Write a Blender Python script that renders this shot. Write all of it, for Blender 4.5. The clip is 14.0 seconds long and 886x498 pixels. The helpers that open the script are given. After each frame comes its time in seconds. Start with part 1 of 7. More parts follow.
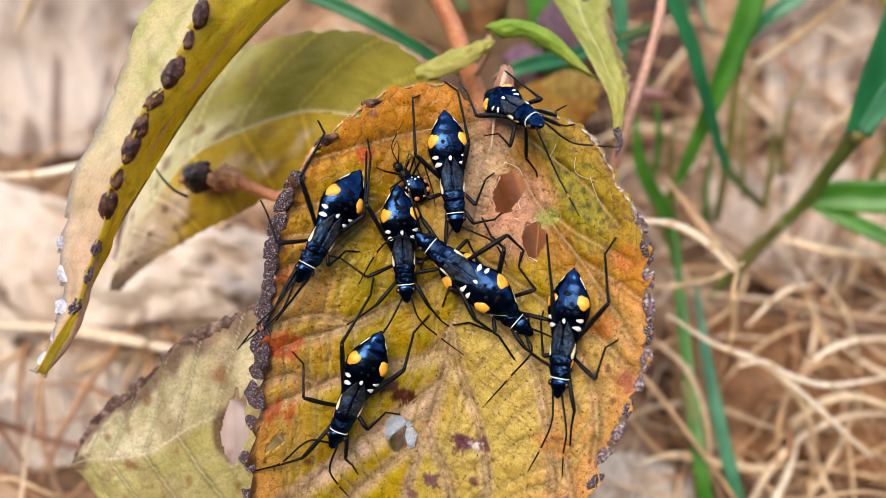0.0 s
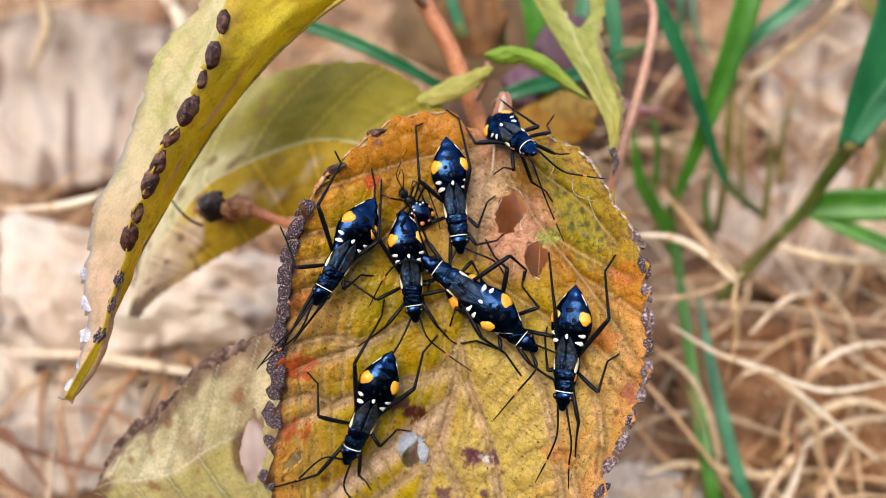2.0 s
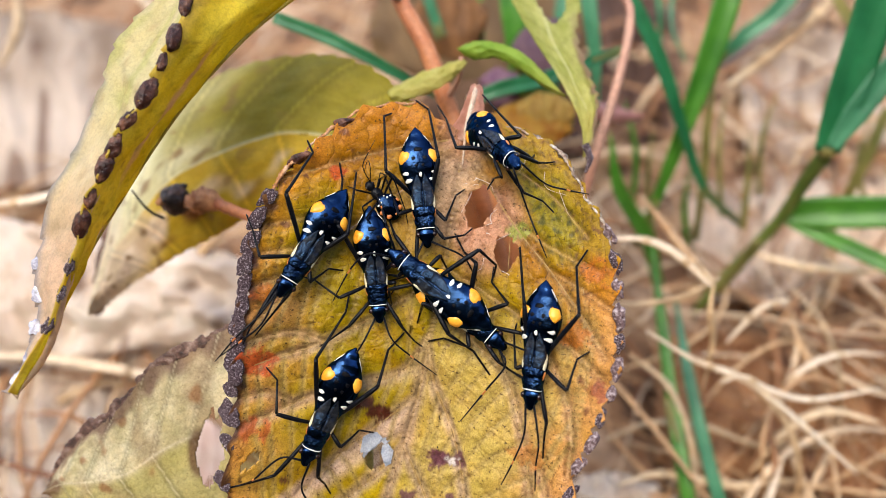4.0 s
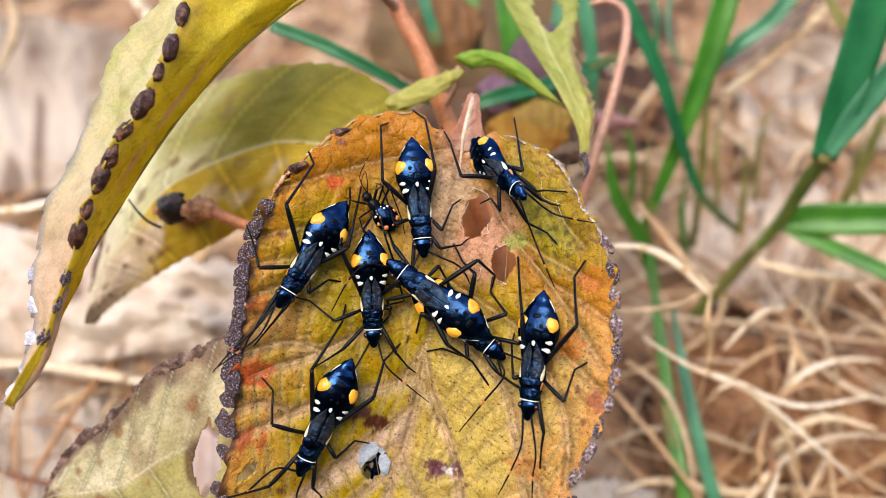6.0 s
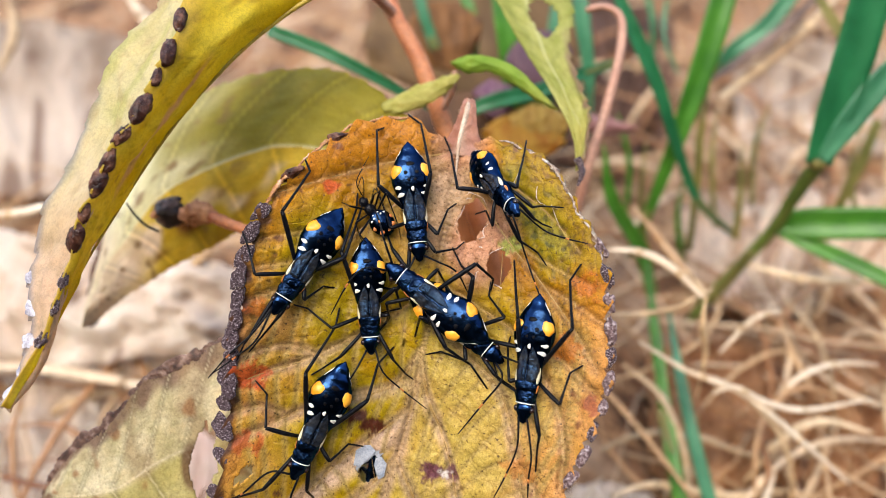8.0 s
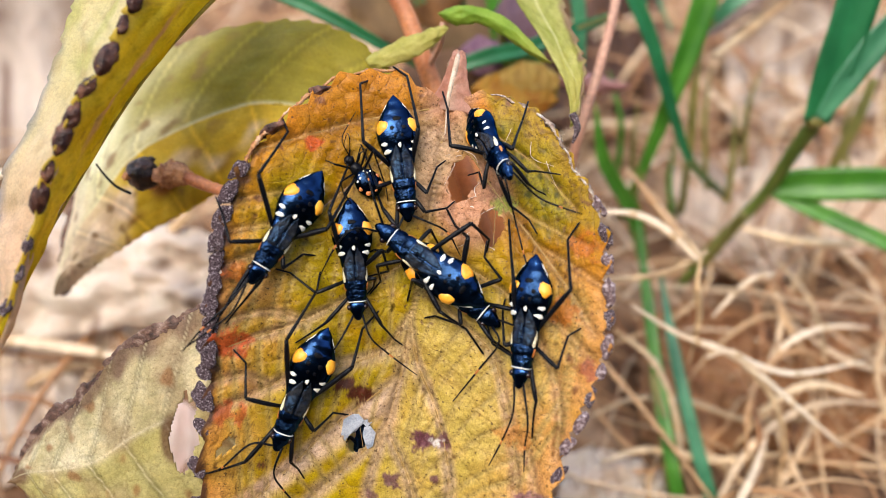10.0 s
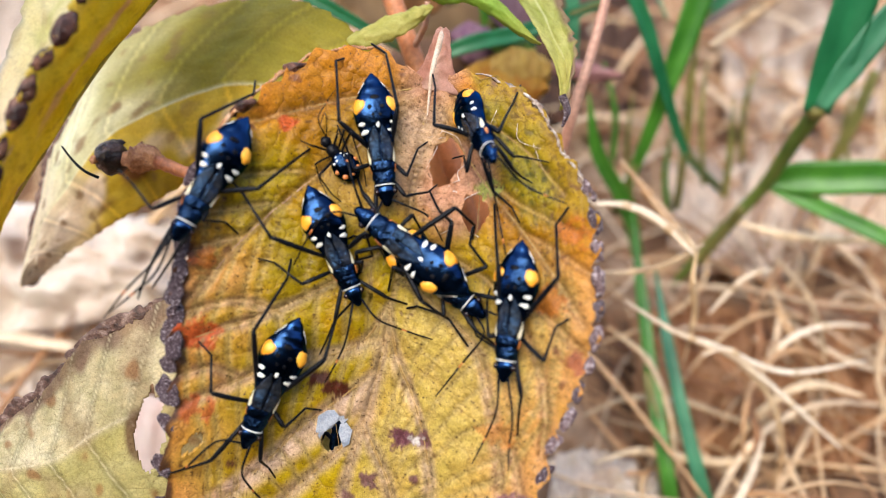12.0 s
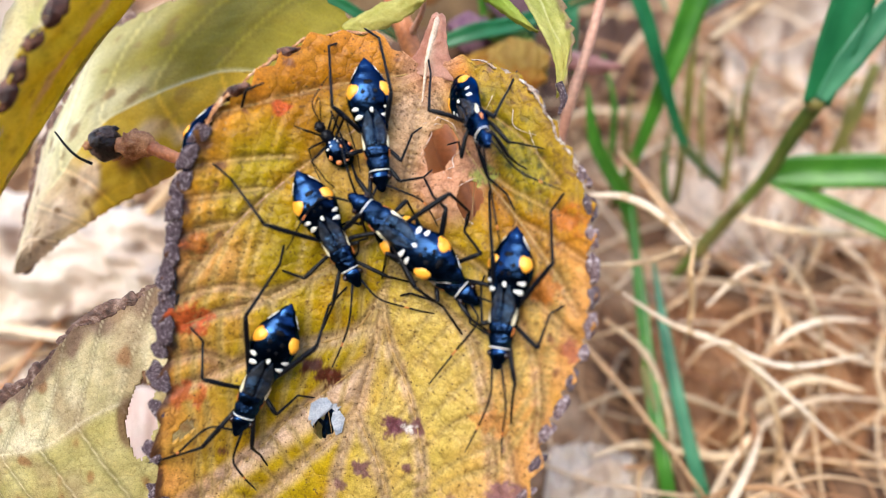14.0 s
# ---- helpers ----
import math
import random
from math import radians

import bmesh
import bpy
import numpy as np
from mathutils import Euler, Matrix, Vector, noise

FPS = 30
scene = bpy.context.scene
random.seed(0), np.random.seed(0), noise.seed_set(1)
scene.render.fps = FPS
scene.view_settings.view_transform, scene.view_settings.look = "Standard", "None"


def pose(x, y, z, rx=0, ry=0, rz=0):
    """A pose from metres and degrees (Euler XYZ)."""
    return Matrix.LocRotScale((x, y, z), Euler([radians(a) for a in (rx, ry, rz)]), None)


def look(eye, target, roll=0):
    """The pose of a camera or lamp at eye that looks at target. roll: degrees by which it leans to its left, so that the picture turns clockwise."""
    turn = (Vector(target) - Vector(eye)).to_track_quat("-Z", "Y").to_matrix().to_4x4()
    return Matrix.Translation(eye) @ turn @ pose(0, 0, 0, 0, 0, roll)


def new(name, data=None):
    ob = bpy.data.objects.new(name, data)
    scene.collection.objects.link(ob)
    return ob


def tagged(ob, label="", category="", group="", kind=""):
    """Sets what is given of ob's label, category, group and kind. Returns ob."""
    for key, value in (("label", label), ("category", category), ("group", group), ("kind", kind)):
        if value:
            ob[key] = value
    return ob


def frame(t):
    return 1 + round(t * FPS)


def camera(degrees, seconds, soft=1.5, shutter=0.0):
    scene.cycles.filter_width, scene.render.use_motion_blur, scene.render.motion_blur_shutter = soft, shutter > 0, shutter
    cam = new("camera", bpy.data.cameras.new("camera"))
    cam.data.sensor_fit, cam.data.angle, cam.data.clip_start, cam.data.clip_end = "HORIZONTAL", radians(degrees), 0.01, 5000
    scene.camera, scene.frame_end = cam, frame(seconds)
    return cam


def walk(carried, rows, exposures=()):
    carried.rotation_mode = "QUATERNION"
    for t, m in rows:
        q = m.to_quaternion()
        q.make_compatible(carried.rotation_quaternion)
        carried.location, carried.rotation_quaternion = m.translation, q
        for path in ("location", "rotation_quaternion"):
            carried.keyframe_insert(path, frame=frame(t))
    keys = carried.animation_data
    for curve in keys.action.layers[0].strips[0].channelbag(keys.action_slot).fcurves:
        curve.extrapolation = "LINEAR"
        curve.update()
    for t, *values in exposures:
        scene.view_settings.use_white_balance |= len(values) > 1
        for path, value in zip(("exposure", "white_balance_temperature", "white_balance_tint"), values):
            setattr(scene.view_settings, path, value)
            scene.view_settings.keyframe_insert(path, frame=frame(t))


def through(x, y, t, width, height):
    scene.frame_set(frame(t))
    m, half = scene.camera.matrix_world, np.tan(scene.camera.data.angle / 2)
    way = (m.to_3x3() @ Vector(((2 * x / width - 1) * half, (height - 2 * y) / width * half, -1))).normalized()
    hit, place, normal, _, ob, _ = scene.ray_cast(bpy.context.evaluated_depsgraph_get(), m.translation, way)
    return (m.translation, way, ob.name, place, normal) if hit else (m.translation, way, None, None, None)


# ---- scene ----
MM = 0.001
cam = camera(64.6, 14.0, soft=0.65)
cam.data.dof.use_dof = True
cam.data.dof.focus_distance = 0.083
cam.data.dof.aperture_fstop = 11.5
# seconds, place in millimetres, yaw, pitch and roll in degrees
PATH = [
    (0.0, -0.06, 0.07, 144.73, 0.045, -51.292, 0.675),
    (0.5, 0.96, -0.39, 144.38, 0.008, -50.567, 0.464),
    (1.0, 2.12, -0.24, 144.67, 0.029, -50.243, 0.085),
    (1.5, 1.78, 0.73, 147.18, 0.291, -50.468, -1.120),
    (2.0, 0.28, -1.49, 148.06, 1.073, -50.133, -1.735),
    (2.5, 1.07, -1.52, 147.90, 0.957, -50.160, -1.529),
    (3.0, 1.05, -1.40, 147.80, 0.288, -49.182, -0.998),
    (3.2, 1.83, -2.31, 145.16, -0.125, -48.793, -0.388),
    (5.3, 2.68, -1.60, 143.78, -0.920, -48.549, 0.600),
    (5.5, 1.97, -1.72, 144.17, -0.944, -48.434, 0.511),
    (6.0, 2.55, -1.39, 144.66, -1.021, -48.467, 0.522),
    (6.5, 1.40, -2.51, 146.26, -0.694, -48.325, 0.166),
    (7.0, 3.11, -0.48, 146.41, -0.970, -48.566, -0.079),
    (7.5, 3.41, -0.73, 146.11, -1.073, -48.440, 0.134),
    (8.0, 2.88, -1.71, 145.07, -1.188, -48.166, 0.708),
    (8.5, 2.59, -1.58, 144.04, -1.411, -48.425, 0.960),
    (9.0, 1.77, -2.02, 141.82, -2.296, -49.806, 1.653),
    (9.2, 2.39, -0.35, 141.08, -3.248, -50.544, 1.954),
    (11.3, 1.89, 0.54, 141.38, -3.319, -50.289, 1.795),
    (11.5, 3.80, 2.22, 139.67, -3.349, -49.984, 1.590),
    (12.0, 4.20, 1.45, 136.71, -3.613, -50.289, 2.455),
    (12.5, 3.86, 0.66, 135.83, -3.571, -50.262, 2.569),
    (13.0, 4.17, 1.32, 135.79, -3.583, -50.401, 2.411),
    (13.5, 4.35, 0.75, 135.88, -3.581, -50.252, 2.427),
    (14.0, 5.00, 0.81, 135.42, -3.454, -50.392, 2.640),
]
walk(cam, [(t, pose(x * MM, y * MM, z * MM, 90 + pitch, 0, yaw) @ pose(0, 0, 0, 0, 0, roll)) for t, x, y, z, yaw, pitch, roll in PATH],
     exposures=[(0.0, 1.40, 6700, 10), (3.0, 1.42, 6700, 10), (5.5, 1.54, 6600, 10), (9.0, 1.53, 6700, 10), (11.5, 1.55, 6600, 10), (12.5, 1.69, 6250, 9), (14.0, 1.71, 6250, 9)])

# ---- light: bright, thinly veiled sky ----
world = bpy.data.worlds.new("sky")
scene.world = world
world.use_nodes = True
wn = world.node_tree
sky = wn.nodes.new("ShaderNodeTexSky")
sky.sky_type = "NISHITA"
sky.sun_disc = False
sky.sun_elevation, sky.sun_rotation = radians(72), radians(-139)
sky.air_density, sky.dust_density = 1.0, 1.2
wn.links.new(sky.outputs[0], wn.nodes["Background"].inputs[0])
wn.nodes["Background"].inputs[1].default_value = 0.15
sun = new("sun", bpy.data.lights.new("sun", "SUN"))
sun.data.energy, sun.data.angle, sun.data.color = 1.9, radians(45), (1.0, 0.91, 0.79)
sun.matrix_world = look((-0.15, -0.13, 0.6), (0, 0.05, 0.05))


# ---- materials ----
def material(name, rough=0.5, bump=0.0, bump_scale=800.0, metal=0.0, coat=0.0):
    """A principled material and the things needed to wire it on: tree, shader, object coordinates."""
    m = bpy.data.materials.new(name)
    m.use_nodes = True
    nt = m.node_tree
    sh = nt.nodes["Principled BSDF"]
    sh.inputs["Roughness"].default_value = rough
    sh.inputs["Metallic"].default_value = metal
    sh.inputs["Coat Weight"].default_value = coat
    co = nt.nodes.new("ShaderNodeTexCoord").outputs["Object"]
    if bump:
        n = noise_node(nt, co, bump_scale, 4)
        b = nt.nodes.new("ShaderNodeBump")
        b.inputs["Strength"].default_value = bump
        b.inputs["Distance"].default_value = 0.0004
        nt.links.new(n.outputs["Fac"], b.inputs["Height"])
        nt.links.new(b.outputs[0], sh.inputs["Normal"])
    return m, nt, sh, co


def noise_node(nt, co, scale, detail=3.0, rough=0.55):
    n = nt.nodes.new("ShaderNodeTexNoise")
    n.inputs["Scale"].default_value = scale
    n.inputs["Detail"].default_value = detail
    n.inputs["Roughness"].default_value = rough
    nt.links.new(co, n.inputs["Vector"])
    return n


def ramp_node(nt, fac, stops):
    r = nt.nodes.new("ShaderNodeValToRGB")
    while len(r.color_ramp.elements) < len(stops):
        r.color_ramp.elements.new(0.5)
    for e, (p, c) in zip(r.color_ramp.elements, stops):
        e.position, e.color = p, (*c, 1)
    nt.links.new(fac, r.inputs[0])
    return r.outputs[0]


def mix_node(nt, kind, fac, a, b):
    n = nt.nodes.new("ShaderNodeMix")
    n.data_type, n.blend_type = "RGBA", kind
    for socket, value in ((n.inputs[0], fac), (n.inputs[6], a), (n.inputs[7], b)):
        if isinstance(value, (int, float)):
            socket.default_value = value
        elif isinstance(value, tuple):
            socket.default_value = (*value, 1)
        else:
            nt.links.new(value, socket)
    return n.outputs[2]


def mottled(name, colours, scale, rough=0.5, bump=0.3, bump_scale=1500.0, fine=0.35, coat=0.0, by_object=0.0):
    """Colours mixed by a broad noise, with a finer grain over them."""
    m, nt, sh, co = material(name, rough, bump, bump_scale, 0.0, coat)
    n = noise_node(nt, co, scale, 4)
    stops = [(0.32 + 0.36 * i / max(1, len(colours) - 1), c) for i, c in enumerate(colours)]
    col = ramp_node(nt, n.outputs["Fac"], stops)
    g = noise_node(nt, co, scale * 7, 3)
    grain = ramp_node(nt, g.outputs["Fac"], [(0.3, (1 - fine,) * 3), (0.7, (1 + fine * 0.3,) * 3)])
    col = mix_node(nt, "MULTIPLY", 1.0, col, grain)
    if by_object:
        oi = nt.nodes.new("ShaderNodeObjectInfo")
        v = ramp_node(nt, oi.outputs["Random"], [(0, (1 - by_object,) * 3), (1, (1 + by_object * 0.4, 1 + by_object * 0.35, 1 + by_object * 0.2))])
        col = mix_node(nt, "MULTIPLY", 1.0, col, v)
    nt.links.new(col, sh.inputs["Base Color"])
    return m


def tint(m):
    """A bluish gloss: the reflected sky's blue is put into the specular tint."""
    m.node_tree.nodes["Principled BSDF"].inputs["Specular Tint"].default_value = (0.22, 0.52, 1.0, 1)
    m.node_tree.nodes["Principled BSDF"].inputs["Specular IOR Level"].default_value = 0.62


def painted_sheen(name, colours, scale, rough, bump, bump_scale):
    """Blue-black insect skin with a metal-like sheen; the sky's patchy blue highlights are painted into its colours."""
    m = mottled(name, colours, scale, rough, bump, bump_scale, 0.12)
    sh = m.node_tree.nodes["Principled BSDF"]
    sh.inputs["Metallic"].default_value = 1.0
    sh.inputs["Specular Tint"].default_value = (0.30, 0.42, 0.62, 1)
    return m


def leaf_material(name, through=0.25, rough=0.45, cells=900.0, specks=1.0, grainy=0.85):
    """Pigment and painted shade from the leaf's own colour layer, a net of fine veins with shaded valleys, specks and
    relief.
    """
    m, nt, sh, co = material(name, rough)
    sh.inputs["Specular IOR Level"].default_value = 0.25
    at = nt.nodes.new("ShaderNodeAttribute")
    at.attribute_name = "pigment_shade"
    g = noise_node(nt, co, 2400, 5, 0.7)
    grain = ramp_node(nt, g.outputs["Fac"], [(0.30, (0.66, 0.61, 0.52)), (0.52, (1.0, 1.0, 1.0)), (0.72, (1.2, 1.18, 1.12))])
    col = mix_node(nt, "MULTIPLY", grainy, at.outputs["Color"], grain)
    fg = noise_node(nt, co, 6500, 2, 0.6)
    fine = ramp_node(nt, fg.outputs["Fac"], [(0.32, (0.78, 0.75, 0.68)), (0.5, (1.0, 1.0, 1.0)), (0.68, (1.18, 1.16, 1.12))])
    col = mix_node(nt, "MULTIPLY", grainy, col, fine)
    sp = noise_node(nt, co, 2600, 2, 0.5)
    speck = ramp_node(nt, sp.outputs["Fac"], [(0.655, (0, 0, 0)), (0.685, (specks * 0.85,) * 3)])
    col = mix_node(nt, "MIX", speck, col, (0.10, 0.055, 0.02))
    wob = noise_node(nt, co, 700, 3)
    warp = nt.nodes.new("ShaderNodeVectorMath")
    warp.operation = "MULTIPLY_ADD"
    nt.links.new(wob.outputs["Color"], warp.inputs[0])
    warp.inputs[1].default_value = (0.0016, 0.0016, 0.0016)
    nt.links.new(co, warp.inputs[2])
    nets, cells_out = [], []
    for scale, width in ((cells * 0.42, 0.05), (cells, 0.07)):
        vo = nt.nodes.new("ShaderNodeTexVoronoi")
        vo.feature = "DISTANCE_TO_EDGE"
        vo.inputs["Scale"].default_value = scale
        nt.links.new(warp.outputs[0], vo.inputs["Vector"])
        nets.append(ramp_node(nt, vo.outputs["Distance"], [(0.0, (0, 0, 0)), (width, (1, 1, 1))]))
        cells_out.append(vo.outputs["Distance"])
    net = mix_node(nt, "MULTIPLY", 1.0, nets[0], nets[1])
    patchy = noise_node(nt, co, 330, 4, 0.6)
    tone = ramp_node(nt, patchy.outputs["Fac"], [(0.32, (0.86, 0.87, 0.76)), (0.5, (1.0, 1.0, 1.0)), (0.68, (1.10, 1.05, 1.0))])
    col = mix_node(nt, "MULTIPLY", min(0.9, grainy + 0.1), col, tone)
    # valleys of the vein nets darkened in colour, as painted shade
    valley_shade = ramp_node(nt, cells_out[0], [(0.0, (0.80, 0.77, 0.74)), (0.06, (0.98, 0.98, 0.98)), (0.3, (1.04, 1.04, 1.0))])
    col = mix_node(nt, "MULTIPLY", max(0.0, min(1.0, grainy * 2 - 0.7)), col, valley_shade)
    small = ramp_node(nt, cells_out[1], [(0.0, (0.84, 0.81, 0.78)), (0.08, (1.0, 1.0, 1.0))])
    col = mix_node(nt, "MULTIPLY", grainy, col, small)
    puff = ramp_node(nt, cells_out[0], [(0.0, (0, 0, 0)), (0.16, (0.7, 0.7, 0.7)), (0.4, (1, 1, 1))])
    nt.links.new(col, sh.inputs["Base Color"])
    b = nt.nodes.new("ShaderNodeBump")
    b.inputs["Strength"].default_value, b.inputs["Distance"].default_value = 0.3, 0.00015
    nt.links.new(net, b.inputs["Height"])
    b2 = nt.nodes.new("ShaderNodeBump")
    b2.inputs["Strength"].default_value, b2.inputs["Distance"].default_value = 0.3, 0.0002
    nt.links.new(g.outputs["Fac"], b2.inputs["Height"])
    nt.links.new(b.outputs[0], b2.inputs["Normal"])
    b3 = nt.nodes.new("ShaderNodeBump")
    b3.inputs["Strength"].default_value, b3.inputs["Distance"].default_value = 0.28 * grainy, 0.0003
    nt.links.new(puff, b3.inputs["Height"])
    nt.links.new(b2.outputs[0], b3.inputs["Normal"])
    nt.links.new(b3.outputs[0], sh.inputs["Normal"])
    tr = nt.nodes.new("ShaderNodeBsdfTranslucent")
    nt.links.new(col, tr.inputs[0])
    mx = nt.nodes.new("ShaderNodeMixShader")
    mx.inputs[0].default_value = through
    nt.links.new(sh.outputs[0], mx.inputs[1])
    nt.links.new(tr.outputs[0], mx.inputs[2])
    nt.links.new(mx.outputs[0], nt.nodes["Material Output"].inputs[0])
    return m


LEAF_SKIN = leaf_material("autumn_leaf", 0.2, 0.4)
LEAF_DRY = leaf_material("withered_leaf_skin", 0.4, 0.55, 700, 0.4, 0.6)
LEAF_THIN = leaf_material("thin_leaf", 0.45, 0.5, 800, 0.12, 0.35)
LEAF_FOLD = leaf_material("folded_leaf_skin", 0.6, 0.5, 800, 0.12, 0.35)
VEIN = mottled("leaf_vein", [(0.30, 0.17, 0.035), (0.46, 0.29, 0.09)], 500, 0.5)
VEIN_GOLD = mottled("golden_vein", [(0.44, 0.30, 0.03), (0.55, 0.40, 0.06)], 500, 0.5)
VEIN_PALE = mottled("pale_stalk", [(0.52, 0.36, 0.24), (0.66, 0.52, 0.38)], 500, 0.5)
VEIN_PINK = mottled("pink_vein", [(0.42, 0.22, 0.12), (0.52, 0.33, 0.20)], 500, 0.5)
CRUST = mottled("dry_leaf_margin", [(0.014, 0.006, 0.008), (0.065, 0.036, 0.042), (0.14, 0.095, 0.105), (0.66, 0.58, 0.59)], 5200, 0.34, 1.0, 5200, 0.4)
CRUST.node_tree.nodes["Principled BSDF"].inputs["Specular IOR Level"].default_value = 0.3
RIM_TAN = mottled("rolled_leaf_rim", [(0.16, 0.05, 0.015), (0.46, 0.20, 0.06), (0.66, 0.46, 0.30)], 900, 0.5, 0.6, 2500, 0.3)
CRUST_BROWN = mottled("brown_leaf_tooth", [(0.014, 0.004, 0.003), (0.055, 0.018, 0.010), (0.22, 0.10, 0.06)], 900, 0.3, 0.8, 1600, 0.4)
CRUST_BROWN.node_tree.nodes["Principled BSDF"].inputs["Specular IOR Level"].default_value = 0.25
FRAY = mottled("frayed_pale_skin", [(0.26, 0.25, 0.31), (0.50, 0.49, 0.56), (0.76, 0.76, 0.82)], 900, 0.5, 0.8, 1800, 0.3)
CRUST_TAN = mottled("tan_leaf_margin", [(0.04, 0.018, 0.012), (0.14, 0.070, 0.048), (0.34, 0.23, 0.18)], 900, 0.55, 0.7, 2000, 0.4)
CRUST_PALE = mottled("bleached_leaf_margin", [(0.05, 0.022, 0.02), (0.17, 0.10, 0.10), (0.55, 0.46, 0.45)], 2600, 0.5, 0.9, 2600, 0.4)
MEMBRANE = mottled("dry_membrane", [(0.26, 0.30, 0.36), (0.46, 0.48, 0.52)], 900, 0.55)
FIBRE_OLD = mottled("weathered_rim", [(0.16, 0.08, 0.05), (0.42, 0.31, 0.22), (0.74, 0.66, 0.56)], 1300, 0.6, 0.8, 2500, 0.4)
FIBRE = mottled("bleached_fibre", [(0.60, 0.45, 0.36), (0.85, 0.75, 0.65)], 1200, 0.6)
SHELL = painted_sheen("black_shell", [(0.003, 0.007, 0.016), (0.010, 0.027, 0.070), (0.022, 0.066, 0.170)], 330, 0.23, 0.6, 400)
SHELL_ROUGH = painted_sheen("wrinkled_black_shell", [(0.003, 0.006, 0.014), (0.010, 0.024, 0.058), (0.022, 0.060, 0.145)], 800, 0.24, 1.0, 1000)
PIT = mottled("black_pit", [(0.0015, 0.0015, 0.002), (0.003, 0.003, 0.005)], 900, 0.45, 0.3, 2000)
PIT.node_tree.nodes["Principled BSDF"].inputs["Specular IOR Level"].default_value = 0.1
SHELL_SOFT = mottled("dark_wing_pad", [(0.003, 0.004, 0.006), (0.012, 0.013, 0.016), (0.040, 0.040, 0.040)], 700, 0.27, 1.0, 1100, 0.3)
tint(SHELL_SOFT)
SHELL_SOFT.node_tree.nodes["Principled BSDF"].inputs["Specular IOR Level"].default_value = 0.45
LEGS_BLACK = mottled("black_leg", [(0.002, 0.002, 0.003), (0.004, 0.005, 0.008)], 1500, 0.3, 0.3, 4000)
LEGS_BLACK.node_tree.nodes["Principled BSDF"].inputs["Specular IOR Level"].default_value = 0.16
ORANGE = mottled("orange_spot", [(0.90, 0.30, 0.008), (0.95, 0.47, 0.04)], 900, 0.4, 0.2, 2000, 0.12)
WHITE = mottled("white_mark", [(0.74, 0.72, 0.62), (0.86, 0.84, 0.76)], 900, 0.4, 0.2, 2000, 0.1)
CREAM = mottled("cream_mark", [(0.68, 0.60, 0.36), (0.80, 0.74, 0.52)], 900, 0.4, 0.2, 2000, 0.12)
RUST = mottled("rust_mark", [(0.55, 0.14, 0.02), (0.70, 0.25, 0.05)], 900, 0.45)
EYE_SKIN = mottled("insect_eye", [(0.012, 0.006, 0.005), (0.03, 0.012, 0.01)], 2500, 0.15)
SOIL = mottled("dry_soil", [(0.055, 0.024, 0.012), (0.28, 0.15, 0.075), (0.56, 0.39, 0.255)], 45, 0.9, 0.9, 500, 0.45)
# skin of the unseen wall added to darken reflections
SKY_BLOCK = mottled("sky_block_dark", [(0.020, 0.022, 0.012), (0.05, 0.045, 0.025), (0.09, 0.07, 0.045)], 14, 0.9, 0.8, 60, 0.5)
STRAW = mottled("dry_straw", [(0.36, 0.20, 0.09), (0.58, 0.40, 0.22), (0.72, 0.56, 0.37)], 60, 0.55, 0.3, 900, 0.3, 0, 0.3)
STRAW_PALE = mottled("bleached_straw", [(0.62, 0.45, 0.28), (0.80, 0.66, 0.48)], 60, 0.5, 0.3, 900, 0.25)
STRAW_WHITE = mottled("whitened_straw", [(0.62, 0.45, 0.29), (0.80, 0.68, 0.53), (0.90, 0.83, 0.72)], 30, 0.5, 0.3, 900, 0.15)
STRAW_DARK = mottled("brown_stalk", [(0.10, 0.06, 0.04), (0.22, 0.14, 0.10)], 90, 0.6, 0.3, 900)
STEM_RED = mottled("red_stem", [(0.42, 0.13, 0.045), (0.60, 0.24, 0.095)], 250, 0.5, 0.5, 1500)
STALK_PINK = mottled("pink_stalk", [(0.42, 0.20, 0.13), (0.55, 0.32, 0.22)], 200, 0.5, 0.4, 1200)
BUD_SKIN = mottled("withered_bud", [(0.005, 0.003, 0.002), (0.03, 0.012, 0.008), (0.22, 0.12, 0.09)], 500, 0.4, 1.0, 1500, 0.5)
CALYX = mottled("withered_calyx", [(0.34, 0.11, 0.04), (0.78, 0.40, 0.19)], 1100, 0.7, 0.9, 1500, 0.4)


def grass_material(name, dark, light, rough=0.4):
    m, nt, sh, co = material(name, rough)
    n = noise_node(nt, co, 130, 3)
    col = ramp_node(nt, n.outputs["Fac"], [(0.3, dark), (0.7, light)])
    at = nt.nodes.new("ShaderNodeAttribute")
    at.attribute_name = "across"
    wave = nt.nodes.new("ShaderNodeMath")
    wave.operation = "SINE"
    mul = nt.nodes.new("ShaderNodeMath")
    mul.operation = "MULTIPLY"
    nt.links.new(at.outputs["Fac"], mul.inputs[0])
    mul.inputs[1].default_value = 42.0
    nt.links.new(mul.outputs[0], wave.inputs[0])
    lines = ramp_node(nt, wave.outputs[0], [(0.0, (0.8, 0.8, 0.8)), (1.0, (1.1, 1.1, 1.1))])
    nt.links.new(mix_node(nt, "MULTIPLY", 0.7, col, lines), sh.inputs["Base Color"])
    tr = nt.nodes.new("ShaderNodeBsdfTranslucent")
    nt.links.new(col, tr.inputs[0])
    mx = nt.nodes.new("ShaderNodeMixShader")
    mx.inputs[0].default_value = 0.3
    nt.links.new(sh.outputs[0], mx.inputs[1])
    nt.links.new(tr.outputs[0], mx.inputs[2])
    nt.links.new(mx.outputs[0], nt.nodes["Material Output"].inputs[0])
    return m


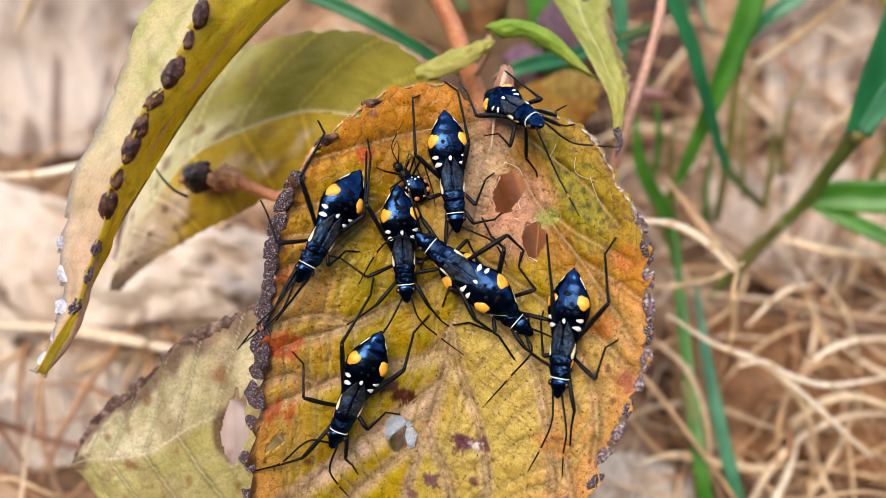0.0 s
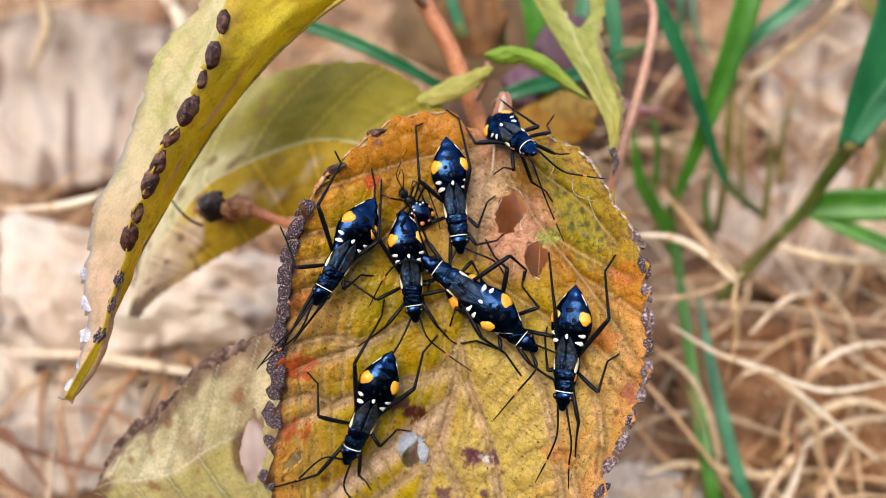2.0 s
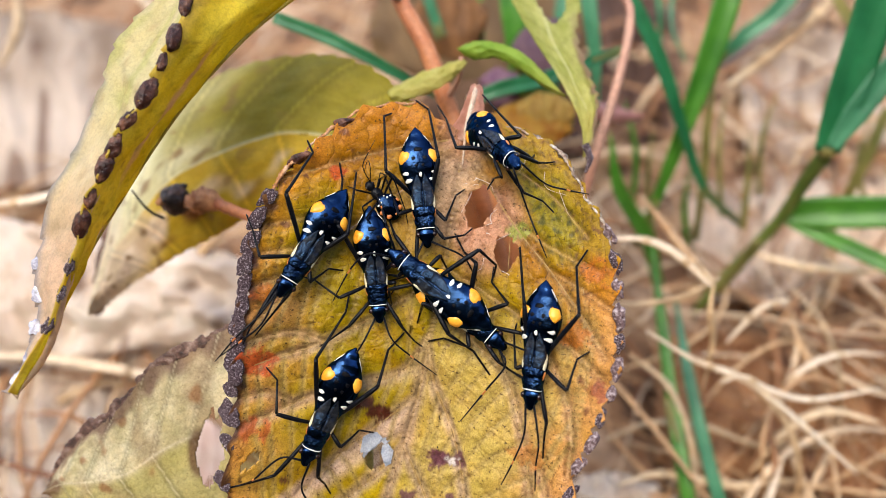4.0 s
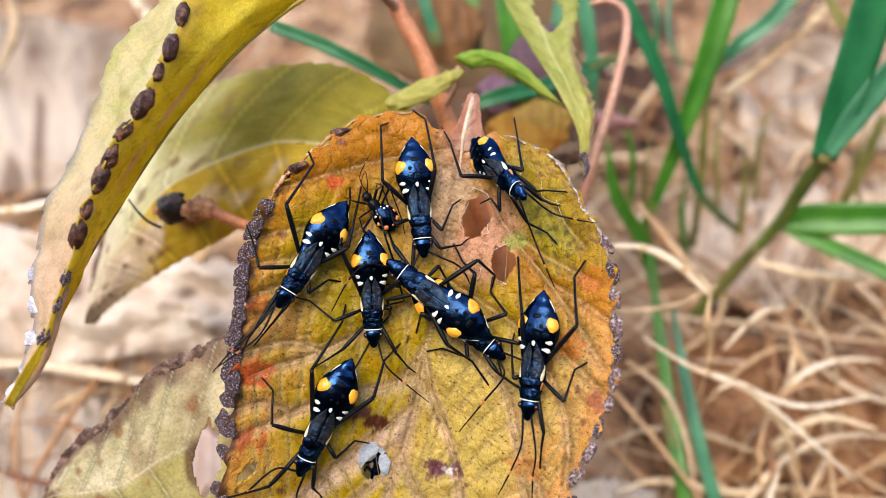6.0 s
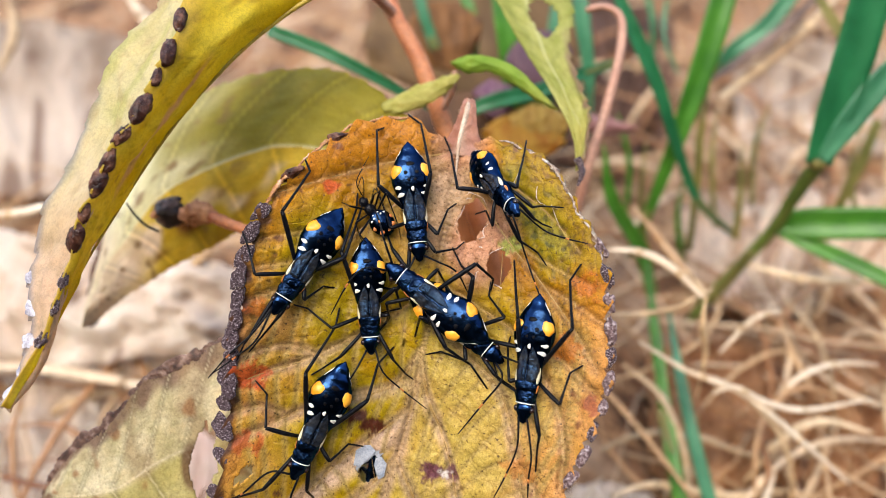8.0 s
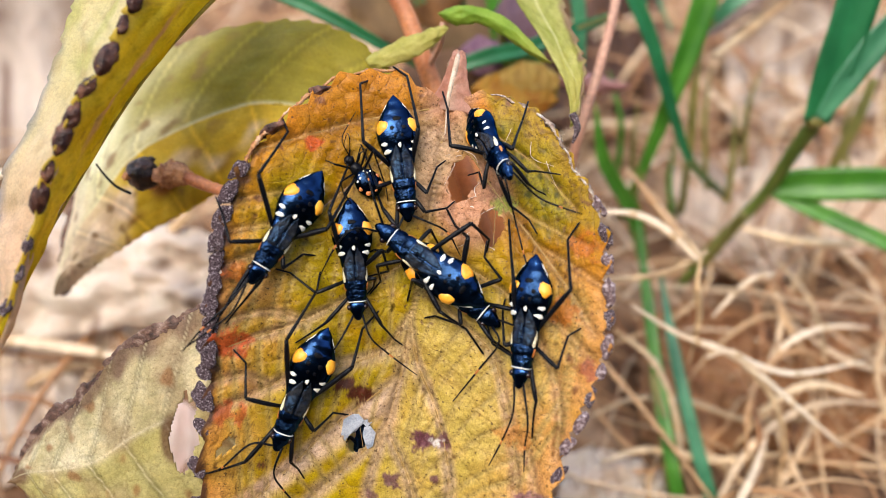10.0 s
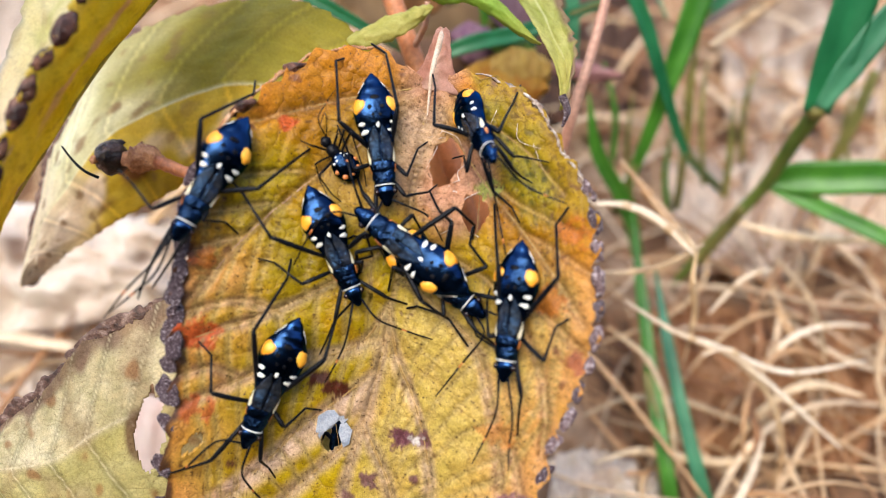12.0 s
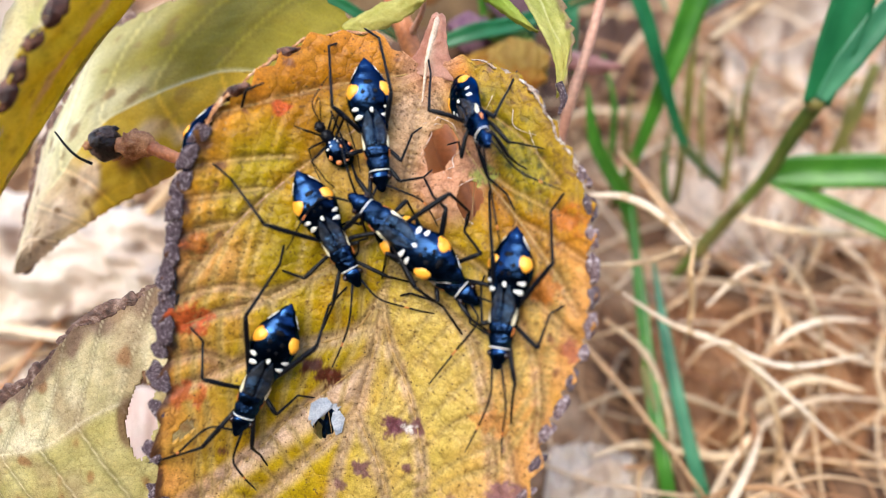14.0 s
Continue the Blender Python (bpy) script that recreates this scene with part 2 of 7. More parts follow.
GRASS = grass_material("green_grass", (0.035, 0.17, 0.012), (0.10, 0.32, 0.03))
GRASS_DEEP = grass_material("deep_green_grass", (0.010, 0.125, 0.04), (0.03, 0.24, 0.085))
GRASS_TEAL = grass_material("blue_green_grass", (0.03, 0.17, 0.08), (0.09, 0.32, 0.16))
GRASS_CULM = grass_material("stem_green_grass", (0.10, 0.17, 0.025), (0.24, 0.30, 0.06))
GRASS_OLD = grass_material("yellowing_grass", (0.12, 0.13, 0.03), (0.32, 0.28, 0.08))


# ---- mesh tools (lengths in millimetres) ----
def link(name, verts, faces, mat, parent=None, label="", smooth=True, origin=(0, 0, 0)):
    me = bpy.data.meshes.new(name)
    o = Vector(origin)
    me.from_pydata([(Vector(v) - o) * MM for v in verts], [], faces)
    me.materials.append(mat)
    if smooth:
        me.polygons.foreach_set("use_smooth", [True] * len(me.polygons))
    me.update()
    ob = new(name, me)
    ob.location = o * MM
    if parent is not None:
        ob.parent = parent
    if label:
        ob["label"] = label
    return ob


def spline(points, n):
    """n + 1 points on a smooth curve through the control points."""
    p = [Vector(q) for q in points]
    if len(p) == 2:
        return [p[0].lerp(p[1], i / n) for i in range(n + 1)]
    p = [2 * p[0] - p[1]] + p + [2 * p[-1] - p[-2]]
    spans, out = len(p) - 3, []
    for i in range(n + 1):
        s = min(i / n * spans, spans - 1e-6)
        k = int(s)
        t = s - k
        a, b, c, d = p[k:k + 4]
        out.append(0.5 * ((2 * b) + (c - a) * t + (2 * a - 5 * b + 4 * c - d) * t * t + (3 * b - a - 3 * c + d) * t ** 3))
    return out


def along(table, x):
    xs = [r[0] for r in table]
    return [float(np.interp(x, xs, [r[k] for r in table])) for k in range(1, len(table[0]))]


def tube_data(path, radii, sides=8, flat=1.0, rough=0.0, seed=0.0):
    """A swept tube with closed ends. radii: one for the whole or a list spread over it."""
    n = len(path) - 1
    rr = [radii] * 2 if isinstance(radii, (int, float)) else list(radii)
    verts, faces, side = [], [], None
    for i, p in enumerate(path):
        d = (path[min(i + 1, n)] - path[max(i - 1, 0)]).normalized()
        if side is None:
            side = d.cross(Vector((0.31, 0.2, 0.93)))
            if side.length < 0.1:
                side = d.cross(Vector((1, 0, 0)))
        side = (side - d * side.dot(d)).normalized()
        up = side.cross(d)
        r = float(np.interp(i / n, np.linspace(0, 1, len(rr)), rr))
        for k in range(sides):
            a = 2 * math.pi * k / sides
            f = 1 + rough * noise.noise(Vector((seed + i * 0.8, math.cos(a) * 1.4, math.sin(a) * 1.4)))
            verts.append(p + (side * math.cos(a) + up * math.sin(a) * flat) * r * f)
    for i in range(n):
        for k in range(sides):
            a, b = i * sides + k, i * sides + (k + 1) % sides
            faces.append((a, b, b + sides, a + sides))
    verts += [path[0], path[-1]]
    e = len(verts)
    faces += [((k + 1) % sides, k, e - 2) for k in range(sides)]
    faces += [(n * sides + k, n * sides + (k + 1) % sides, e - 1) for k in range(sides)]
    return verts, faces


def tube(name, points, radii, mat, parent=None, label="", n=16, sides=8, flat=1.0, rough=0.0, origin=(0, 0, 0), straight=False):
    path = [Vector(p) for p in points] if straight else spline(points, n)
    v, f = tube_data(path, radii, sides, flat, rough, len(points) * 3.7)
    return link(name, v, f, mat, parent, label, True, origin)


def lump(name, centre, axes, mat, parent=None, label="", rough=0.15, seed=0.0, rings=8, sides=12):
    """A rounded, slightly uneven body. axes: three half-axes as vectors."""
    a, b, c = (Vector(x) for x in axes)
    o, verts, faces = Vector(centre), [], []
    for i in range(rings + 1):
        th = math.pi * i / rings
        for k in range(sides):
            ph = 2 * math.pi * k / sides
            d = Vector((math.sin(th) * math.cos(ph), math.sin(th) * math.sin(ph), math.cos(th)))
            f = 1 + rough * (noise.noise(d * 1.7 + Vector((seed, 0, 0))) + 0.5 * noise.noise(d * 4.3 + Vector((0, seed, 0))))
            verts.append(o + (a * d.x + b * d.y + c * d.z) * f)
    for i in range(rings):
        for k in range(sides):
            p, q = i * sides + k, i * sides + (k + 1) % sides
            faces.append((p, p + sides, q + sides, q))
    return link(name, verts, faces, mat, parent, label)


def with_pigment_shade(ob, colours):
    at = ob.data.color_attributes.new("pigment_shade", "FLOAT_COLOR", "POINT")
    at.data.foreach_set("color", np.array([(*c, 1.0) for c in colours], dtype=np.float32).ravel())


def blend(a, b, f):
    f = max(0.0, min(1.0, f))
    return tuple(x + (y - x) * f for x, y in zip(a, b))


def step(lo, hi, x):
    t = max(0.0, min(1.0, (x - lo) / (hi - lo)))
    return t * t * (3 - 2 * t)


def nz(u, v, f, s=0.0):
    return noise.noise(Vector((u * f + s, v * f - s * 0.7, s)))


def root(name, label, category, group="", m=None):
    ob = new(name)
    ob.empty_display_size = 0.002
    if m is not None:
        ob.matrix_world = m
    return tagged(ob, label, category, group)


# ---- the ground ----
def ground_height(x, y):
    """Millimetres."""
    f = 1.0 if abs(x) < 260 and -60 < y < 480 else 0.2
    return f * (5 * nz(x, y, 0.018, 3.0) + 2.5 * nz(x, y, 0.06, 8.0) + 1.0 * nz(x, y, 0.19, 5.0))


def build_ground():
    xs = sorted({-9000, -2500, -900, 900, 2500, 9000, *range(-420, 421, 4)})
    ys = sorted({-9000, -2500, -600, 1200, 3000, 9000, *range(-140, 561, 4)})
    verts = [(x, y, ground_height(x, y)) for y in ys for x in xs]
    w = len(xs)
    faces = [(j * w + i, j * w + i + 1, (j + 1) * w + i + 1, (j + 1) * w + i) for j in range(len(ys) - 1) for i in range(w - 1)]
    ob = link("ground", verts, faces, SOIL)
    tagged(ob, "dry pale brown crumbly soil under dead grass", "ground", "", "structure")


def build_sky_block():
    """An added, unseen dark wall that closes the place behind the camera and keeps low sky out of reflections."""
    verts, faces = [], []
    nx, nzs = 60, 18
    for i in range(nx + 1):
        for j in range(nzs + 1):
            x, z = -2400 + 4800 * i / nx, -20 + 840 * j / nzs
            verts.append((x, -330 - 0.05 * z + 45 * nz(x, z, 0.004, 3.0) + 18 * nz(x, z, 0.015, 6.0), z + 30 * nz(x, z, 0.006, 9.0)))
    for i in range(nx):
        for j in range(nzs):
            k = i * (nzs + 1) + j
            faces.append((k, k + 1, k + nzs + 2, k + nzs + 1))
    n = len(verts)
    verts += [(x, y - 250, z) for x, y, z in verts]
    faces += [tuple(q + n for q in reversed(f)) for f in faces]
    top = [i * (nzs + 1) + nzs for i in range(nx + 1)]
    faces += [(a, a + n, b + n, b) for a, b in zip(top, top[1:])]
    tagged(link("wall_sky_block", verts, faces, SKY_BLOCK), "unseen dark wall added to block the sky behind the camera", "wall", "", "structure")


build_ground()
build_sky_block()

# ---- the large leaf on which the insects sit: its own space, x across, y towards the stalk, z off its face ----
LEAF = Matrix(((0.97001, 0.22946, -0.08013, 0.000397), (-0.22844, 0.74819, -0.62292, 0.050339), (-0.08298, 0.62255, 0.77817, 0.078700), (0, 0, 0, 1)))
RIM = [(-180, 19.3), (-161, 19.8), (-147, 22), (-136, 24.5), (-121, 32), (-108, 40), (-92, 48), (-75, 42), (-60, 34), (-48, 30), (-38, 27.8),
       (-24, 24.6), (-10, 24), (5, 24.1), (21, 24.4), (39, 26.2), (52, 26.9), (64, 28.8), (74, 28.6), (80, 27.9), (84, 27.3), (89, 26.4), (95, 26.4), (99, 28.0),
       (104, 28.3), (116, 27.6), (130, 25.1), (144, 23.2), (159, 21.4), (172, 20.0), (180, 19.3)]
MIDRIB = [(0.9, 23.0), (1.3, 14.0), (2.0, 4.0), (2.4, -5.0), (2.6, -11.0), (2.6, -15.0), (2.3, -20.0), (1.7, -27.0), (1.6, -40.0), (1.4, -52.0)]
HOLES = [(4.9, 10.7, 1.9, 2.9, 0.0), (9.3, 5.6, 1.5, 2.3, 0.15), (-0.8, -22.0, 1.75, 2.1, 0.0), (-15.1, -25.8, 0.7, 1.5, -0.5)]


def leaf_z(u, v):
    return -2.84 - 0.0525 * u - 0.0196 * v + 0.015 * u * u - 0.0031 * v * v


def leaf_normal(u, v):
    return Vector((0.0525 - 0.03 * u, 0.0196 + 0.0062 * v, 1)).normalized()


def leaf_relief(u, v):
    return 0.30 * nz(u, v, 0.42, 1.0) + 0.16 * nz(u, v, 1.2, 1.0) + 0.05 * nz(u, v, 2.6, 4.0) + 0.6 * nz(u, v, 0.12, 14.0)


def rim(deg):
    return along(RIM, (deg + 180) % 360 - 180)[0]


SIDE_VEINS = (  # courses across the face, towards the rim: lower and left of the stalk first, then the other half
    [(0.1, 16.0), (-4.3, 11.3), (-8.2, 6.6), (-11.8, 1.4), (-14.3, -2.5), (-16.4, -6.6), (-18.2, -10.7)],
    [(2.0, 1.5), (-1.7, -2.6), (-5.9, -6.6), (-11.0, -10.7), (-14.0, -12.4), (-17.1, -14.4), (-18.6, -15.9)],
    [(2.3, -6.2), (0.2, -11.2), (-4.3, -14.2), (-10.4, -17.0), (-14.3, -20.0), (-17.6, -22.0)],
    [(2.7, -13.9), (-0.9, -18.1), (-4.5, -22.3), (-7.4, -26.8), (-10.8, -31.6), (-13.2, -34.8)],
    [(2.2, -20.3), (-0.2, -24.6), (-3.8, -29.6), (-6.8, -34.4)],
    [(1.0, 19.0), (-3.1, 17.1), (-8.3, 14.8), (-14.0, 11.2), (-17.7, 8.7), (-20.4, 7.2)],
    [(1.9, 17.1), (9.1, 9.6), (15.2, 4.4), (19.3, 0.4), (22.6, -3.5)],
    [(2.3, 2.3), (8.0, 0.3), (13.7, -2.2), (18.4, -7.1), (20.7, -11.9), (21.7, -17.6)],
    [(2.3, -2.9), (7.4, -5.6), (12.3, -8.5), (15.3, -13.7), (17.7, -19.8), (18.9, -25.1)],
    [(2.5, -7.4), (4.4, -12.2), (7.1, -16.1), (9.3, -20.1), (11.0, -24.8), (11.6, -29.0)],
    [(2.3, -20.7), (6.1, -25.7), (8.4, -30.5)],
    [(1.4, 20.1), (7.5, 16.6), (13.3, 13.6), (18.3, 9.4)],
)
BRANCHES = ([(-10.5, 5.9), (-15.2, 4.2), (-19.4, 2.2)], [(-12.9, 1.6), (-16.4, 0.0), (-19.4, -1.4)], [(-14.3, -2.5), (-16.5, -3.5), (-19.4, -5.5)],
            [(2.9, -10.0), (-0.9, -12.1), (-6.1, -14.4)], [(-9.4, -10.1), (-13.4, -9.4), (-18.2, -11.6)], [(-12.2, -17.8), (-14.9, -17.2), (-17.9, -18.6)],
            [(8.7, 10.0), (13.8, 7.6), (20.5, 5.6)], [(15.0, 4.6), (18.6, 3.4), (22.6, 1.6)], [(14.0, -2.4), (18.0, -3.0), (22.8, -6.0)],
            [(16.6, -16.6), (19.0, -19.0), (20.6, -22.4)])


def leaf_veins():
    veins = [spline([(u, v, 0) for u, v in MIDRIB], 40)]
    veins += [spline([(u, v, 0) for u, v in course], 24) for course in SIDE_VEINS]
    veins += [spline([(u, v, 0) for u, v in branch], 16) for branch in BRANCHES]
    return veins


def ladder_veins(veins):
    """Fine cross veins between neighbouring side veins."""
    fine = []
    for side in ((6, 1, 2, 3, 4, 5), (12, 7, 8, 9, 10, 11)):
        for a, b in zip(side, side[1:]):
            for f in (0.14, 0.25, 0.36, 0.47, 0.58, 0.69, 0.8, 0.9):
                p, q = veins[a][int(f * 24)], veins[b][int(min(1, f + 0.06 + 0.05 * nz(f * 7, b, 1.0, 8.0)) * 24)]
                m = p.lerp(q, 0.5) + Vector((0.8 * nz(f * 9, a, 1.0, 3.0), 0.8, 0))
                fine.append(spline([p, m, q], 20))
    return fine


VEINS = leaf_veins()
FINE_VEINS = ladder_veins(VEINS)
FINE_POINTS = np.array([(p.x, p.y) for v in FINE_VEINS for p in v])
VEIN_POINTS = np.array([(p.x, p.y) for v in VEINS for p in spline(v, len(v) * 3)])
STAINS = [  # place, size, colour, strength
    (-16.4, -13.6, 2.2, (0.55, 0.09, 0.02), 0.9), (-15.5, -21.9, 1.9, (0.50, 0.10, 0.03), 0.8), (-13.0, 10.7, 1.3, (0.55, 0.09, 0.015), 0.9),
    (7.0, -20.6, 1.9, (0.16, 0.055, 0.07), 1.0), (9.2, -20.4, 1.5, (0.16, 0.06, 0.07), 0.9), (8.6, -20.6, 0.8, (0.62, 0.55, 0.52), 1.0),
    (-1.8, -16.9, 1.8, (0.10, 0.025, 0.012), 1.0), (-3.6, -16.3, 1.5, (0.10, 0.025, 0.012), 1.0), (4.2, -26.3, 1.3, (0.15, 0.06, 0.08), 0.9),
    (9.5, -24.8, 0.8, (0.15, 0.06, 0.08), 0.9), (10.1, 8.6, 1.6, (0.30, 0.36, 0.05), 0.8), (2.4, -29.0, 0.9, (0.15, 0.06, 0.08), 0.8),
    (-11.2, -27.5, 0.8, (0.13, 0.04, 0.03), 0.9), (18.5, -2.0, 2.4, (0.55, 0.16, 0.02), 0.7), (19.8, 5.5, 2.0, (0.52, 0.13, 0.02), 0.6),
    (-17.5, -5.5, 1.6, (0.5, 0.12, 0.02), 0.6), (17.0, -17.0, 2.3, (0.60, 0.26, 0.06), 0.7), (14.8, -27.5, 2.4, (0.26, 0.12, 0.12), 0.6), (20.0, -23.6, 2.2, (0.24, 0.11, 0.12), 0.9), (22.6, -7.3, 1.6, (0.30, 0.06, 0.03), 0.8),
]


def leaf_colour(u, v, edge, vein, fine):
    """Amber towards the stalk, yellow-green fields between the veins, tan along them, orange towards the rim."""
    amber, gold, straw, tan, orange = (0.39, 0.158, 0.002), (0.43, 0.295, 0.004), (0.64, 0.47, 0.14), (0.63, 0.43, 0.29), (0.62, 0.225, 0.020)
    a = 0.5 + 0.55 * nz(u, v, 0.16, 2.0) + 0.25 * nz(u, v, 0.5, 6.0)
    low = step(4, -18, v)
    c = blend(amber, gold, step(11, -3, v + 0.25 * u) * (0.55 + 0.45 * a) + 0.3 * step(0.25, 0.7, a))
    c = blend(c, straw, 0.75 * step(1, 5, u) * step(0, -9, v) * (0.65 + 0.35 * a))
    c = blend(c, (0.34, 0.255, 0.004), 0.75 * step(0.3, 0.75, a) * step(13, 4, abs(u + 6)) * step(-24, -8, v) * step(10, 0, v))
    # tan beside the veins, wider in the lower half; a pinkish tan strip under the fourth side vein
    wide = 0.7 + 0.6 * low + 0.7 * nz(u, v, 0.3, 51.0)
    near = step(wide, 0.25, vein)
    c = blend(c, tan, (0.10 + 0.68 * low) * near)
    c = blend(c, (0.66, 0.46, 0.34), 0.85 * step(0.0, 1.2, -14.6 - v + 1.1 * (u - 2.0)) * step(5.5, 3.0, -14.6 - v + 1.1 * (u - 2.0)) * step(3, 1, u))
    c = blend(c, tan, 0.75 * step(4.5, 1.0, abs(u - 1.0)) * step(2, 9, v))
    c = blend(c, (0.47, 0.30, 0.06), 0.6 * step(5.5, 2.5, abs(u + 4.6)) * step(7.0, 4.0, abs(v - 6.5)))
    c = blend(c, (0.54, 0.27, 0.17), 0.85 * step(5.4, 2.6, math.hypot(u - 6.6, (v - 8.0) * 0.72)))
    # green shoulder below the weathered rim
    shoulder = step(-0.8, 1.6, (u - 5.5) * 0.857 + (v - 19) * 0.514 + 1.2 * nz(u, v, 0.35, 19.0)) * step(4.0, 9.0, v + 1.5 * nz(u, v, 0.3, 5.0))
    c = blend(c, blend((0.23, 0.20, 0.006), (0.36, 0.29, 0.010), 0.5 + 0.9 * nz(u, v, 0.35, 66.0)), 0.9 * shoulder)
    c = blend(c, (0.07, 0.075, 0.012), 0.8 * shoulder * step(0.12, 0.42, nz(u, v, 1.3, 11.0)))
    # orange towards the rim
    c = blend(c, orange, 0.66 * step(5.5, 0.5, edge + 2.6 * nz(u, v, 0.3, 9.0)) * (1 - 0.6 * shoulder))
    c = blend(c, (0.68, 0.34, 0.12), 0.7 * step(12, 18, u) * step(6, -2, v) * (0.65 + 0.8 * nz(u, v, 0.3, 91.0)))
    c = blend(c, (0.68, 0.32, 0.11), 0.62 * step(-8, -15, u) * step(2, -8, v) * (0.6 + nz(u, v, 0.25, 95.0)))
    # fine veins, shade painted into the creases along all veins, the veins themselves
    c = blend(c, (0.52, 0.37, 0.12), 0.55 * step(0.55, 0.2, fine) * step(6, -6, v))
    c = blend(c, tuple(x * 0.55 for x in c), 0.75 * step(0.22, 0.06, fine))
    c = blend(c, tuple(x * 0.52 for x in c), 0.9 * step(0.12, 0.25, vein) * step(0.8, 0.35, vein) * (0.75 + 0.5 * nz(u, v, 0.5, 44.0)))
    c = blend(c, (0.52, 0.35, 0.16), (0.30 + 0.25 * low) * step(0.28, 0.08, vein))
    if u < -9:
        c = blend(c, (0.05, 0.022, 0.022), 0.9 * step(1.6, 0.7, edge + 0.9 * nz(u, v, 0.7, 41.0)) * step(10, 4, v))
    c = blend(c, (0.48, 0.245, 0.16), 0.85 * step(5.0, 1.5, math.hypot(u - 0.8, (v - 21.5) * 0.8)))
    for su, sv, r, col, k in STAINS:
        d = math.hypot(u - su, (v - sv) * 1.35)
        if d < 2 * r:
            c = blend(c, col, k * step(1.0, 0.6, d / r + 0.8 * nz(u, v, 0.9, 13.0) + 0.4 * nz(u, v, 2.6, 13.0)))
    c = blend(c, (0.15, 0.05, 0.03), 0.75 * step(0.42, 0.62, nz(u, v, 0.8, 17.0)) * step(9, 2, edge))
    return blend(c, (0.13, 0.055, 0.02), 0.75 * step(0.5, 0.62, nz(u, v, 1.7, 21.0)))


def in_hole(u, v):
    for hu, hv, a, b, tilt in HOLES:
        x, y = u - hu, v - hv
        x, y = x * math.cos(tilt) + y * math.sin(tilt), y * math.cos(tilt) - x * math.sin(tilt)
        d = math.hypot(x / a, y / b) / (1 + 0.28 * nz(u, v, 0.55, 31.0) + 0.2 * nz(u, v, 1.6, 37.0))
        if d < 1:
            return d
    return 0.0


def pad(name, thing, centre, out, side, deep, wide, high, mat, seed, shift=0.0):
    """A flat, granular, dried scallop on a leaf's margin."""
    up = out.cross(side).normalized() * (1 if out.cross(side).z > 0 else -1)
    verts, faces, rings, spokes = [], [], 8, 26
    for i in range(rings + 1):
        f = i / rings
        for k in range(spokes):
            a = 2 * math.pi * k / spokes
            r = f * (1 + 0.42 * noise.noise(Vector((math.cos(a) * 1.3, math.sin(a) * 1.3, seed))) + 0.16 * noise.noise(Vector((math.cos(a) * 4, math.sin(a) * 4, seed))))
            x, y = r * math.cos(a) * deep + shift, r * math.sin(a) * wide
            h = high * (1 - f ** 3) + 0.16 * f * noise.noise(Vector((x * 2.6, y * 2.6, seed))) + 0.08 * noise.noise(Vector((x * 6, y * 6, seed))) * (1 - f ** 6)
            verts.append(centre + out * x + side * y + up * (h - 0.05))
    for i in range(rings):
        for k in range(spokes):
            p, q = i * spokes + k, i * spokes + (k + 1) % spokes
            faces.append((p, p + spokes, q + spokes, q))
    base = len(verts)
    verts += [v - up * 0.25 for v in verts[-spokes:]]
    faces += [(base - spokes + k, base + k, base + (k + 1) % spokes, base - spokes + (k + 1) % spokes) for k in range(spokes)]
    faces.append(tuple(range(base + spokes - 1, base - 1, -1)))
    return link(name, verts, faces, mat, thing)


